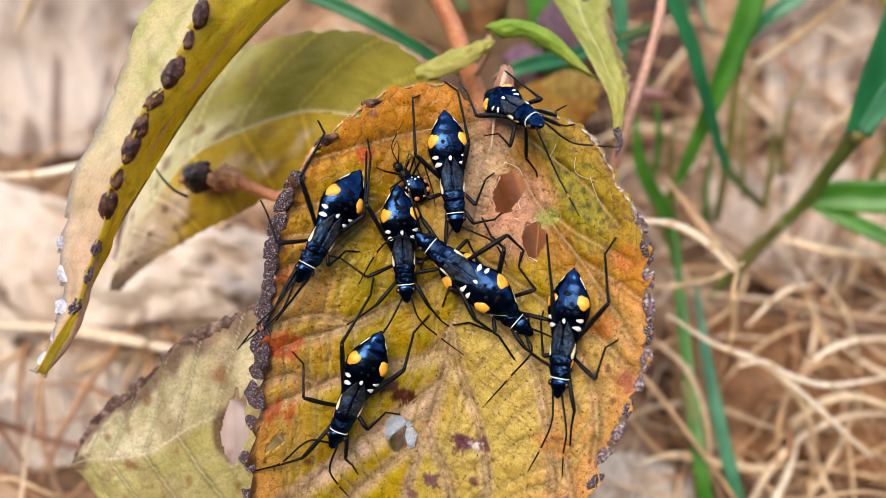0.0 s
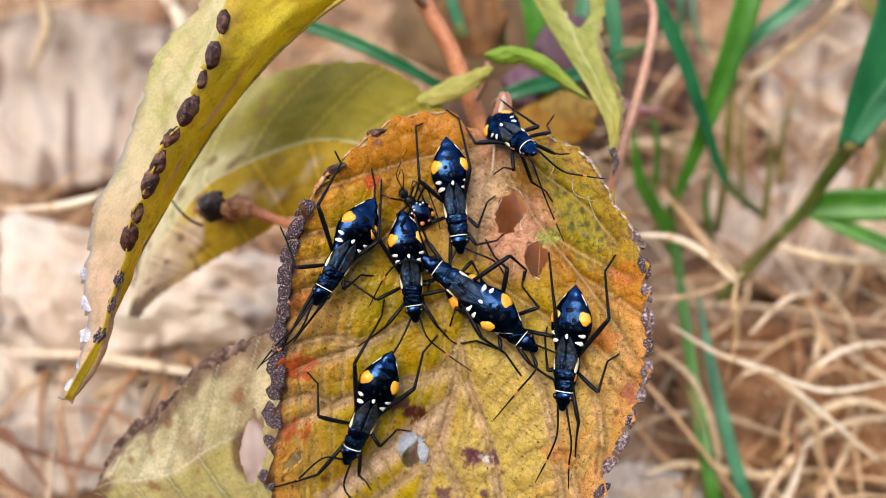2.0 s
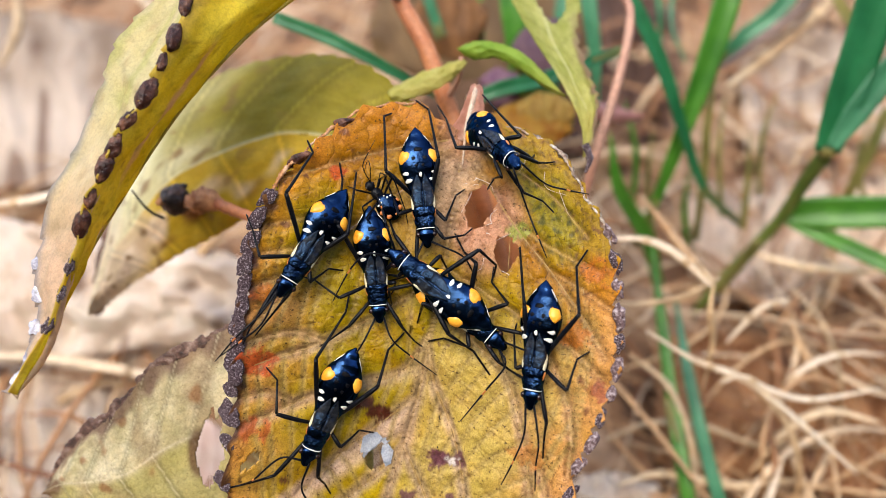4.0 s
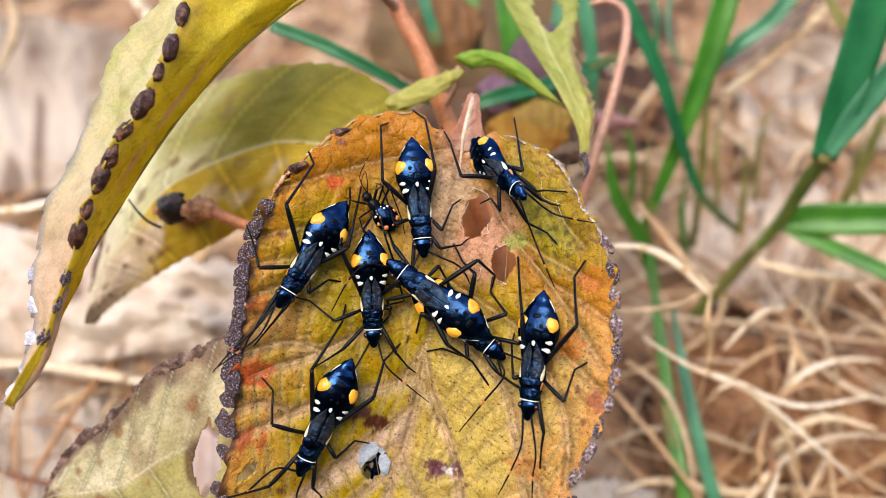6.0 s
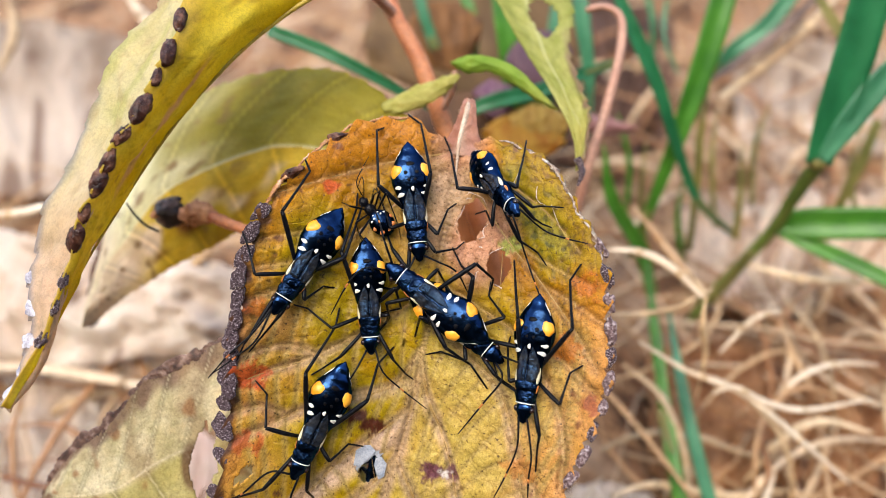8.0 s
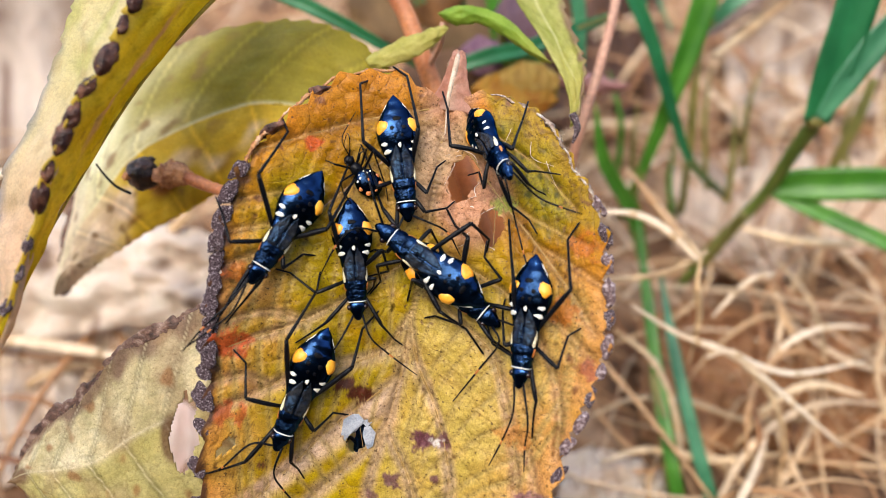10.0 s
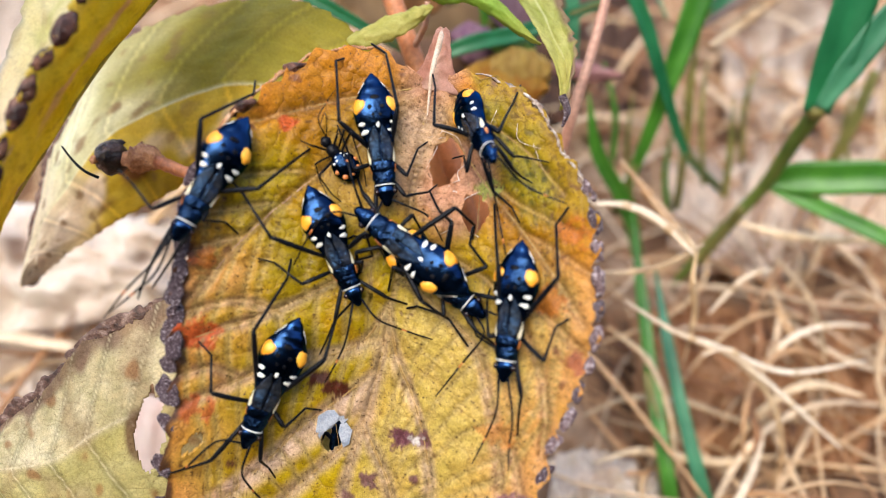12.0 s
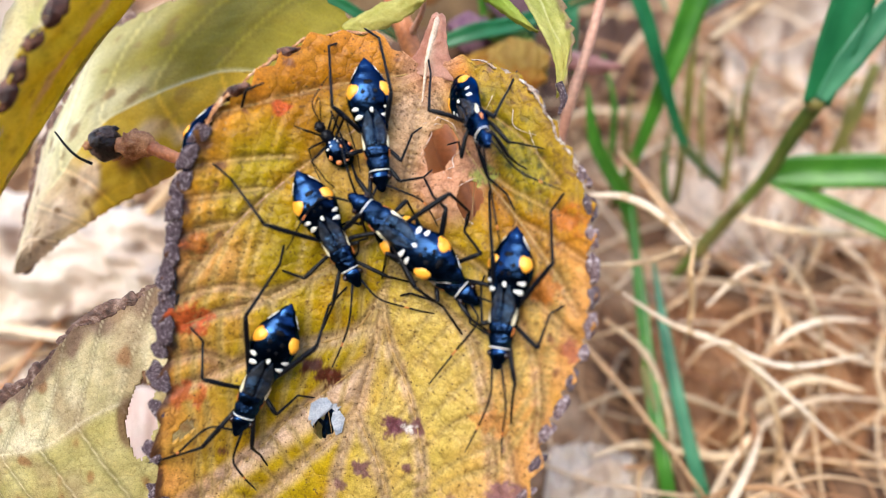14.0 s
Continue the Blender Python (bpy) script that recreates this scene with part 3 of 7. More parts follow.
def build_leaf():
    leaf = root("leaf", "large yellow-olive autumn leaf with serrated brown margin and holes", "leaf", "", LEAF)
    rings, spokes, teeth = 130, 520, 52
    verts, cols, faces = [], [], []
    for i in range(rings + 1):
        s = (i / rings) ** 0.8
        for k in range(spokes):
            deg = -180 + 360 * k / spokes
            r0 = rim(deg)
            saw = (k / spokes * teeth) % 1.0
            tooth = (0.5 - abs(saw - 0.62) / (0.62 if saw < 0.62 else 0.38) * 0.5) * 1.9 - 0.7
            r = s * (r0 + tooth * step(0.9, 1.0, s) + 0.5 * nz(deg, 0, 0.11, 2.0) * s)
            u, v = r * math.cos(radians(deg)), -6 + r * math.sin(radians(deg))
            edge = r0 - r
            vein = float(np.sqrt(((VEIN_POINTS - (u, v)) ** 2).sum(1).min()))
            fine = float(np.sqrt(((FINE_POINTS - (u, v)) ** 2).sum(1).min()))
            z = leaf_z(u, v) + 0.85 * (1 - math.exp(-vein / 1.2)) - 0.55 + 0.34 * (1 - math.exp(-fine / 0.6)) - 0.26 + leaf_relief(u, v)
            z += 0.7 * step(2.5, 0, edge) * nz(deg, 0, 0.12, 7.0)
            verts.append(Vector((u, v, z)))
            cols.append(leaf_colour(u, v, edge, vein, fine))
    n = len(verts)
    keep = [in_hole(p.x, p.y) for p in verts]
    for i in range(rings):
        for k in range(spokes):
            a, b = i * spokes + k, i * spokes + (k + 1) % spokes
            q = (a, b, b + spokes, a + spokes)
            if sum(1 for j in q if keep[j]) < 3:
                faces.append(q)
    back = [v - Vector((0, 0, 0.16)) for v in verts]
    under = [tuple(j + n for j in reversed(f)) for f in faces]
    count = {}
    for f in faces:
        for a, b in zip(f, f[1:] + f[:1]):
            count[(a, b)] = 1
    walls = [(b, a, a + n, b + n) for a, b in count if (b, a) not in count]
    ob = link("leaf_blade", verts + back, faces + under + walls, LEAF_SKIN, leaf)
    # layer holds leaf pigment and the shade painted along the veins
    with_pigment_shade(ob, cols + [blend(c, (0.42, 0.33, 0.16), 0.6) for c in cols])
    for j, v in enumerate(VEINS[:13]):
        v = v if j == 0 else v[:21]
        pts = [Vector((p.x, p.y, leaf_z(p.x, p.y) - (0.70 if j == 0 else 0.60) + leaf_relief(p.x, p.y))) for p in spline(v, 60) if not in_hole(p.x, p.y)]
        tube("midrib" if j == 0 else "side_vein", pts, [0.30, 0.26, 0.24, 0.22, 0.2, 0.16] if j == 0 else [0.10, 0.085, 0.05], VEIN_PINK if j in (1,) else VEIN, leaf, n=60, sides=6)
    for v in FINE_VEINS:
        pts = [Vector((p.x, p.y, leaf_z(p.x, p.y) - 0.08 + leaf_relief(p.x, p.y) + (0.85 * (1 - math.exp(-float(np.sqrt(((VEIN_POINTS - (p.x, p.y)) ** 2).sum(1).min())) / 1.2)) - 0.72))) for p in v if not in_hole(p.x, p.y)]
        tube("cross_vein", pts, [0.03, 0.04, 0.03], VEIN, leaf, n=20, sides=5)
    # curled dark crumbs on the teeth of the rim
    for k in range(teeth):
        deg = -180 + 360 * (k + 0.55) / teeth
        if 40 < deg < 118:
            continue
        a = radians(deg)
        r = rim(deg) + 0.1
        u, v = r * math.cos(a), -6 + r * math.sin(a)
        left = deg < -100 or deg > 140
        size = 0.95 + 0.55 * nz(k, 0, 0.9, 3.0)
        out, side = Vector((math.cos(a), math.sin(a), 0.25)), Vector((-math.sin(a), math.cos(a), 0))
        z = leaf_z(u, v) + 0.7 * nz(deg, 0, 0.12, 7.0) + 0.6 * nz(u, v, 0.12, 14.0)
        flat = (leaf, Vector((u, v, z)), out, side)
        if 104 < deg < 146:
            if k % 2:
                pad("margin_roll", *flat, 0.7 * size, 1.5 * size, 0.6, CRUST_BROWN, k * 1.9, -0.25)
        elif left:
            pad("margin_lobe", *flat, 0.92 * size, 1.6 * size, 0.15, CRUST, k * 1.9, -0.2)
        else:
            pad("margin_lobe", *flat, 0.6 * size, 1.35 * size, 0.3, CRUST_PALE if k % 3 else CRUST, k * 1.9, -0.25)
    edge_line = []
    for d in range(99, 150):
        r = rim(d) - 0.05 + 0.4 * nz(d, 0, 0.31, 4.0)
        u, v = r * math.cos(radians(d)), -6 + r * math.sin(radians(d))
        edge_line.append((u, v, leaf_z(u, v) + 0.05 + 0.7 * nz(d, 0, 0.12, 7.0) + 0.6 * nz(u, v, 0.12, 14.0)))
    tube("rolled_rim", edge_line, [0.12, 0.26, 0.14, 0.24, 0.12, 0.28, 0.2], RIM_TAN, leaf, "thin rolled orange-brown rim", n=140, sides=7, flat=0.7, rough=1.3)
    wing = lambda a, b: blend(mix3(a, b, 7.0, (0.46, 0.20, 0.13), (0.60, 0.33, 0.24)), (0.66, 0.50, 0.36), 0.5 * step(0.2, 0.0, abs(b - 0.42)))
    leaf_sheet(leaf, [(-1.9, 18.2, -4.5), (-0.5, 20.8, -4.6), (-0.1, 22.9, -4.75), (0.1, 25.0, -5.2), (0.1, 26.2, -6.4)], [(5.2, 18.6, -4.7), (3.4, 21.0, -4.7), (2.5, 23.0, -4.85), (1.9, 25.1, -5.3), (1.5, 26.3, -6.5)], 0.15, wing, LEAF_THIN, 40, 16, 0.1, 0.1, None, 0.25, "stalk_wing", 2.0)
    tube("leaf_stalk", [(1.6, 14.6, -4.0), (1.2, 17.6, -4.35), (0.9, 20.2, -4.45), (0.9, 23.0, -4.7), (0.9, 24.9, -5.1), (0.6, 25.9, -6.8), (0.0, 26.4, -11.0), (-1.0, 26.6, -16.0)], [0.04, 0.2, 0.32, 0.36, 0.36, 0.34, 0.34], VEIN_PALE, leaf, "pale cream leaf stalk", n=30, sides=10, flat=0.7, rough=0.12)
    # bleached threads and dry skin left across the holes
    for pts in ([(2.9, 8.2), (4.6, 7.4), (6.6, 7.7), (7.7, 6.4), (7.2, 4.2), (6.0, 2.6)], [(7.6, 6.6), (9.2, 8.0)], [(3.0, 9.2), (3.0, 12.0), (4.4, 13.8)], [(6.8, 10.6), (6.6, 8.8), (5.6, 7.6)],
                [(8.0, 3.4), (10.2, 3.2), (11.0, 5.2)], [(4.6, 7.4), (4.4, 5.6), (5.4, 4.6)], [(2.2, 12.8), (4.0, 14.2), (6.2, 13.2)]):
        tube("bleached_thread", [(u + 0.9 * nz(u, v, 1.3, 3.0), v + 0.9 * nz(u, v, 1.3, 5.0), leaf_z(u, v) + 0.1 + leaf_relief(u, v)) for p, q in zip(pts, pts[1:]) for u, v in (p, ((p[0] + q[0]) / 2, (p[1] + q[1]) / 2), q)], [0.02, 0.05, 0.025], FIBRE, leaf, "", n=30, sides=5, rough=1.2)
    rims = []
    for d in range(36, 80, 2):
        r = rim(d) - 0.35 + 0.5 * nz(d, 0, 0.31, 4.0)
        u, v = r * math.cos(radians(d)), -6 + r * math.sin(radians(d))
        rims.append((u, v, leaf_z(u, v) + 0.25 + 0.6 * nz(u, v, 0.12, 14.0) + 0.35 * nz(d, 2, 0.4)))
    tube("curled_rim", rims, [0.08, 0.18, 0.30, 0.14, 0.34, 0.2, 0.3, 0.12], FIBRE_OLD, leaf, "bleached curled rim", n=88, sides=7, flat=0.5, rough=1.6)
    for pts in ([(8.0, 20.4), (9.2, 18.0), (8.8, 15.8)], [(10.2, 20.0), (11.6, 17.0), (12.4, 14.6), (14.8, 14.0)], [(14.6, 16.8), (13.6, 15.4), (14.4, 13.6), (15.4, 11.8)]):
        tube("bleached_thread", [(u + 0.5 * nz(u, v, 1.1, 3.0), v, leaf_z(u, v) + 0.05 + leaf_relief(u, v)) for u, v in pts], [0.015, 0.035, 0.015], FIBRE, leaf, "", n=14, sides=6, rough=0.5)
    for flake in ([(-2.3, -20.6), (-1.4, -19.7), (-0.5, -19.5), (-0.1, -20.6), (-0.5, -21.6), (-1.2, -22.2), (-1.6, -23.2), (-2.2, -22.4)], [(0.3, -21.0), (1.0, -20.6), (1.8, -21.4), (1.8, -23.0), (1.2, -23.6), (0.8, -22.8), (0.3, -22.0)], [(-0.9, -19.8), (0.2, -19.6), (1.1, -20.2), (0.6, -20.9), (0.1, -20.6), (-0.3, -21.1)]):
        v = [(a - 0.6, b, leaf_z(a, b) - 0.3 + 0.25 * (i % 2)) for i, (a, b) in enumerate(flake)]
        w = [(a, b, c - 0.08) for a, b, c in v]
        m = len(v)
        link("skin_flake", v + w, [tuple(range(m)), tuple(range(2 * m - 1, m - 1, -1))] + [(i, i + m, (i + 1) % m + m, (i + 1) % m) for i in range(m)], MEMBRANE, leaf, "papery grey dry leaf skin", False)
    return leaf


# ---- the other leaves of the plant: two edges, a bulge and a colour rule ----
def leaf_sheet(thing, edge_a, edge_b, bulge, colour, mat=LEAF_THIN, n=90, w=26, teeth_a=0.0, teeth_b=0.0, hole=None, rough=0.5, name="leaf_blade", seed=0.0, pitch=6):
    """A leaf blade between two edges. colour(s, t): s along, t from edge a (0) to b (1)."""
    a, b = spline(edge_a, n), spline(edge_b, n)
    verts, cols, faces = [], [], []
    for i in range(n + 1):
        s = i / n
        d = (b[i] - a[i])
        away = d.cross(a[min(i + 1, n)] - a[max(i - 1, 0)] + b[min(i + 1, n)] - b[max(i - 1, 0)])
        away = away.normalized() if away.length > 1e-6 else Vector((0, 0, 1))
        out = d.normalized() if d.length > 1e-6 else Vector((1, 0, 0))
        saw = ((i % pitch) / pitch)
        for j in range(w + 1):
            t = j / w
            p = a[i] + d * t
            p += away * (bulge * 4 * t * (1 - t) + rough * nz(s * 20, t * 8, 0.5, seed) + 0.3 * rough * nz(s * 70, t * 26, 0.5, seed))
            if j == 0:
                p -= out * teeth_a * saw
            if j == w:
                p += out * teeth_b * saw
            verts.append(p)
            cols.append(colour(s, t))
    for i in range(n):
        for j in range(w):
            if hole and hole((i + 0.5) / n, (j + 0.5) / w):
                continue
            k = i * (w + 1) + j
            faces.append((k, k + 1, k + w + 2, k + w + 1))
    ob = link(name, verts, faces, mat, thing)
    with_pigment_shade(ob, cols)
    so = ob.modifiers.new("thickness", "SOLIDIFY")
    so.thickness = 0.18 * MM
    return a, b


def crumbs(thing, path, count, size, name="margin_crumb", seed=0.0, first=0.0, last=1.0, mat=None, rough=0.6):
    for k in range(count):
        s = first + (last - first) * (k + 0.5 + 0.25 * nz(k, seed, 0.9)) / count
        i = min(int(s * (len(path) - 1)), len(path) - 2)
        d = (path[i + 1] - path[i]).normalized()
        side = d.cross(Vector((0.1, -0.6, 0.78))).normalized()
        f = size * (1 + 0.4 * nz(k, 3, 0.8, seed))
        turn = d * 1.2 + side * 0.5 * nz(k, 9, 0.7, seed)
        lump(name, path[i], (turn * f, side * 0.62 * f, d.cross(side) * 0.45 * f), mat or CRUST, thing, "", rough, seed + k * 1.7, 12, 18)


def margin_pads(thing, edge, other, count, first, last, size, mat, seed):
    """Dried scallops along a leaf's edge; the other edge tells which way is out."""
    for k in range(count):
        i = int((first + (last - first) * k / (count - 1)) * (len(edge) - 2))
        d = (edge[i + 1] - edge[i]).normalized()
        out = d.cross(Vector((0.1, -0.6, 0.78))).normalized()
        out = out if out.dot(edge[i] - other[i]) > 0 else -out
        f = size * (1 + 0.5 * nz(k, 3, 0.8, seed))
        pad("margin_lobe", thing, edge[i], out, d, 0.95 * f, 1.2 * f, 0.1, mat, seed + k * 2.3, -0.15)


def mix3(s, t, seed, lo, hi, f=0.5):
    return blend(lo, hi, 0.5 + 0.8 * nz(s * 24, t * 8, 0.28, seed) + 0.4 * nz(s * 24, t * 8, 1.0, seed + 3))


def build_folded_leaf():
    thing = root("folded_leaf", "long yellow leaf folded lengthwise, dark curled teeth on its margin", "leaf")
    ridge = [(-4.0, 85.1, 101.4), (-11.9, 81.9, 100.1), (-19.4, 77.7, 96.7), (-25.1, 73.1, 93.1), (-29.4, 69.0, 89.8), (-32.9, 64.3, 86.7), (-35.8, 59.9, 83.8), (-39.0, 54.3, 80.6), (-41.5, 48.0, 77.5), (-43.5, 42.5, 75.0), (-45.6, 38.5, 73.7)]
    toothed = [(-20.1, 84.6, 108.3), (-24.9, 78.5, 104.9), (-26.8, 70.4, 101.0), (-28.0, 66.8, 99.2), (-29.9, 62.1, 96.8), (-32.0, 59.3, 94.9), (-33.8, 56.5, 92.4), (-35.5, 53.6, 89.9), (-37.0, 51.3, 87.2), (-38.7, 48.0, 83.6), (-40.3, 43.6, 80.5), (-45.1, 37.9, 74.5)]
    pale = [(-24.6, 90.0, 105.2), (-30.6, 82.1, 100.7), (-35.2, 76.4, 96.9), (-38.4, 72.2, 93.9), (-40.1, 66.5, 89.5), (-44.4, 59.9, 84.1), (-46.0, 54.3, 79.8), (-45.3, 48.7, 76.9), (-45.0, 42.7, 74.9), (-45.4, 38.0, 74.2)]
    def yellow(s, t):
        c = mix3(s, t, 4.0, (0.74, 0.58, 0.02), (0.92, 0.80, 0.10))
        vein = abs((s * 15 + 1.5 * t) % 1.0 - 0.5)
        c = blend(c, tuple(x * 0.72 for x in c), 0.6 * step(0.40, 0.5, vein) * step(0.1, 0.3, t))
        c = blend(c, (0.74, 0.46, 0.34), 0.75 * step(0.07, 0.02, abs(t - 0.45 - 0.1 * nz(s * 12, 0, 1.0, 3.0))) * step(0.2, 0.3, s) * step(0.62, 0.5, s))
        c = blend(c, (0.44, 0.28, 0.04), 0.5 * step(0.38, 0.54, nz(s * 60, t * 12, 0.6, 14.0)))
        return blend(c, (0.70, 0.48, 0.16), 0.5 * step(0.75, 1.0, t))
    def wan(s, t):
        c = mix3(s, t, 9.0, (0.74, 0.67, 0.34), (0.86, 0.80, 0.54))
        c = blend(c, (0.86, 0.64, 0.50), 0.75 * step(0.35, 0.75, s))
        c = blend(c, (0.42, 0.42, 0.5), 0.7 * step(0.93, 1.0, t) * step(0.3, 0.4, s))
        c = blend(c, (0.62, 0.62, 0.22), 0.6 * step(0.0, 0.4, nz(s * 24, t * 8, 0.5, 25.0)) * step(0.6, 0.3, s))
        vein = abs((s * 16 + 1.2 * t) % 1.0 - 0.5)
        c = blend(c, tuple(x * 0.82 for x in c), 0.7 * step(0.40, 0.5, vein))
        return blend(c, (0.60, 0.46, 0.26), 0.4 * step(0.2, 0.5, nz(s * 24, t * 8, 0.9, 5.0)))
    back = [Vector(p).lerp(Vector(q), 0.05) - Vector((0, 0, 1.0)) for p, q in zip(spline(toothed, 30), spline(pale, 30))]
    a, b = leaf_sheet(thing, ridge, toothed, 0.45, yellow, LEAF_FOLD, 110, 22, 0, 0.9, None, 0.6, "front_half", 2.0)
    back_line, frayed = leaf_sheet(thing, back, pale, -0.8, wan, LEAF_FOLD, 140, 24, 0, 1.1, None, 0.8, "back_half", 6.0, 10)
    crumbs(thing, b, 9, 1.3, seed=2.0, first=0.12, last=0.76, mat=CRUST_BROWN, rough=0.28)
    crumbs(thing, b, 3, 0.75, seed=8.0, first=0.78, last=0.95)
    margin_pads(thing, frayed, back_line, 5, 0.70, 0.97, 0.8, FRAY, 12.0)
    tube("midrib", ridge, [0.4, 0.18, 0.12], VEIN_GOLD, thing, n=50)


def build_back_leaf():
    thing = root("shaded_leaf", "broad olive-yellow leaf with a pale vein and browned edge", "leaf")
    upper = [(-52.9, 66.1, 51.5), (-52.0, 70.5, 56.4), (-49.5, 75.4, 62.6), (-46.3, 80.3, 68.7), (-39.1, 87.1, 76.6), (-28.9, 89.3, 81.6), (-16.5, 88.8, 84.6), (-8.0, 85.3, 85.1), (-1.3, 79.8, 83.0), (3.6, 75.0, 80.1)]
    lower = [(-52.7, 65.9, 51.3), (-49.6, 67.1, 53.8), (-46.0, 67.8, 56.6), (-41.4, 68.8, 59.3), (-36.2, 69.5, 62.7), (-30.4, 70.4, 65.6), (-23.8, 71.5, 69.3), (-16.6, 70.7, 71.3), (-8.9, 68.6, 71.6), (-1.4, 66.6, 71.2)]
    def olive(s, t):
        far = step(0.38, 0.60, s + 0.14 * nz(s * 20, t * 8, 0.4, 6.0))
        near_tip = step(0.36, 0.22, s + 0.08 * nz(s * 20, t * 8, 0.5, 16.0))
        vein = abs((s * 9 - 1.6 * abs(t - 0.5)) % 1.0 - 0.5)
        if t < 0.54:
            c = blend(mix3(s, t, 9.0, (0.60, 0.58, 0.30), (0.86, 0.84, 0.62)), mix3(s, t, 3.0, (0.28, 0.235, 0.012), (0.47, 0.39, 0.05)), far)
            # darker band behind a curved edge: shade painted into the colour
            c = blend(c, (0.32, 0.28, 0.02), 0.5 * step(0.20, 0.26, t + 0.10 * (s - 0.7)) * step(0.46, 0.36, t) * far)
        else:
            c = blend(mix3(s, t, 5.0, (0.66, 0.52, 0.34), (0.84, 0.72, 0.56)), mix3(s, t, 7.0, (0.50, 0.33, 0.015), (0.68, 0.50, 0.05)), step(0.24, 0.44, s + 0.1 * nz(s * 20, t * 8, 0.5, 2.0)))
            c = blend(c, (0.82, 0.68, 0.52), 0.85 * step(0.1, 0.35, nz(s * 24, t * 8, 0.5, 15.0)) * step(0.62, 0.7, t) * step(0.9, 0.84, t))
            c = blend(c, (0.20, 0.055, 0.02), 0.9 * step(-0.1, 0.2, nz(s * 24, t * 8, 0.45, 8.0)) * step(0.74, 0.8, t) * step(0.94, 0.88, t) * step(0.72, 0.55, s))
            c = blend(c, (0.62, 0.42, 0.03), 0.85 * step(0.88, 0.94, t) * step(0.15, 0.25, s))
        c = blend(c, (0.78, 0.67, 0.52), 0.7 * near_tip)
        c = blend(c, tuple(x * 1.35 for x in c), 0.75 * step(0.44, 0.5, vein))
        c = blend(c, tuple(x * 0.72 for x in c), 0.6 * step(0.28, 0.42, vein) * step(0.48, 0.43, vein))
        net = abs((t * 11 + 0.9 * nz(s * 26, t * 8, 0.6, 31.0)) % 1.0 - 0.5)
        c = blend(c, tuple(min(0.9, x * 1.25) for x in c), 0.6 * step(0.42, 0.5, net))
        c = blend(c, (0.26, 0.14, 0.06), 0.75 * step(0.24, 0.46, nz(s * 34, t * 12, 0.8, 12.0)) * step(0.75, 0.45, s))
        return blend(c, (0.84, 0.80, 0.52), 0.7 * step(0.013, 0.005, abs(t - 0.535)))
    leaf_sheet(thing, upper, lower, 2.5, olive, LEAF_THIN, 150, 80, 0.5, 0.3, None, 0.7, "leaf_blade", 3.0)
    margin_pads(thing, *(spline(e, 150) for e in (upper, lower)), 20, 0.02, 0.5, 1.15, CRUST_TAN, 3.0)
    m = [Vector(p).lerp(Vector(q), 0.535) for p, q in zip(upper, lower)]
    tube("midrib", [p + Vector((0, -1.5, 1.7)) * min(1, i / 3) for i, p in enumerate(m)], [0.10, 0.15, 0.25], VEIN_GOLD, thing, n=40)


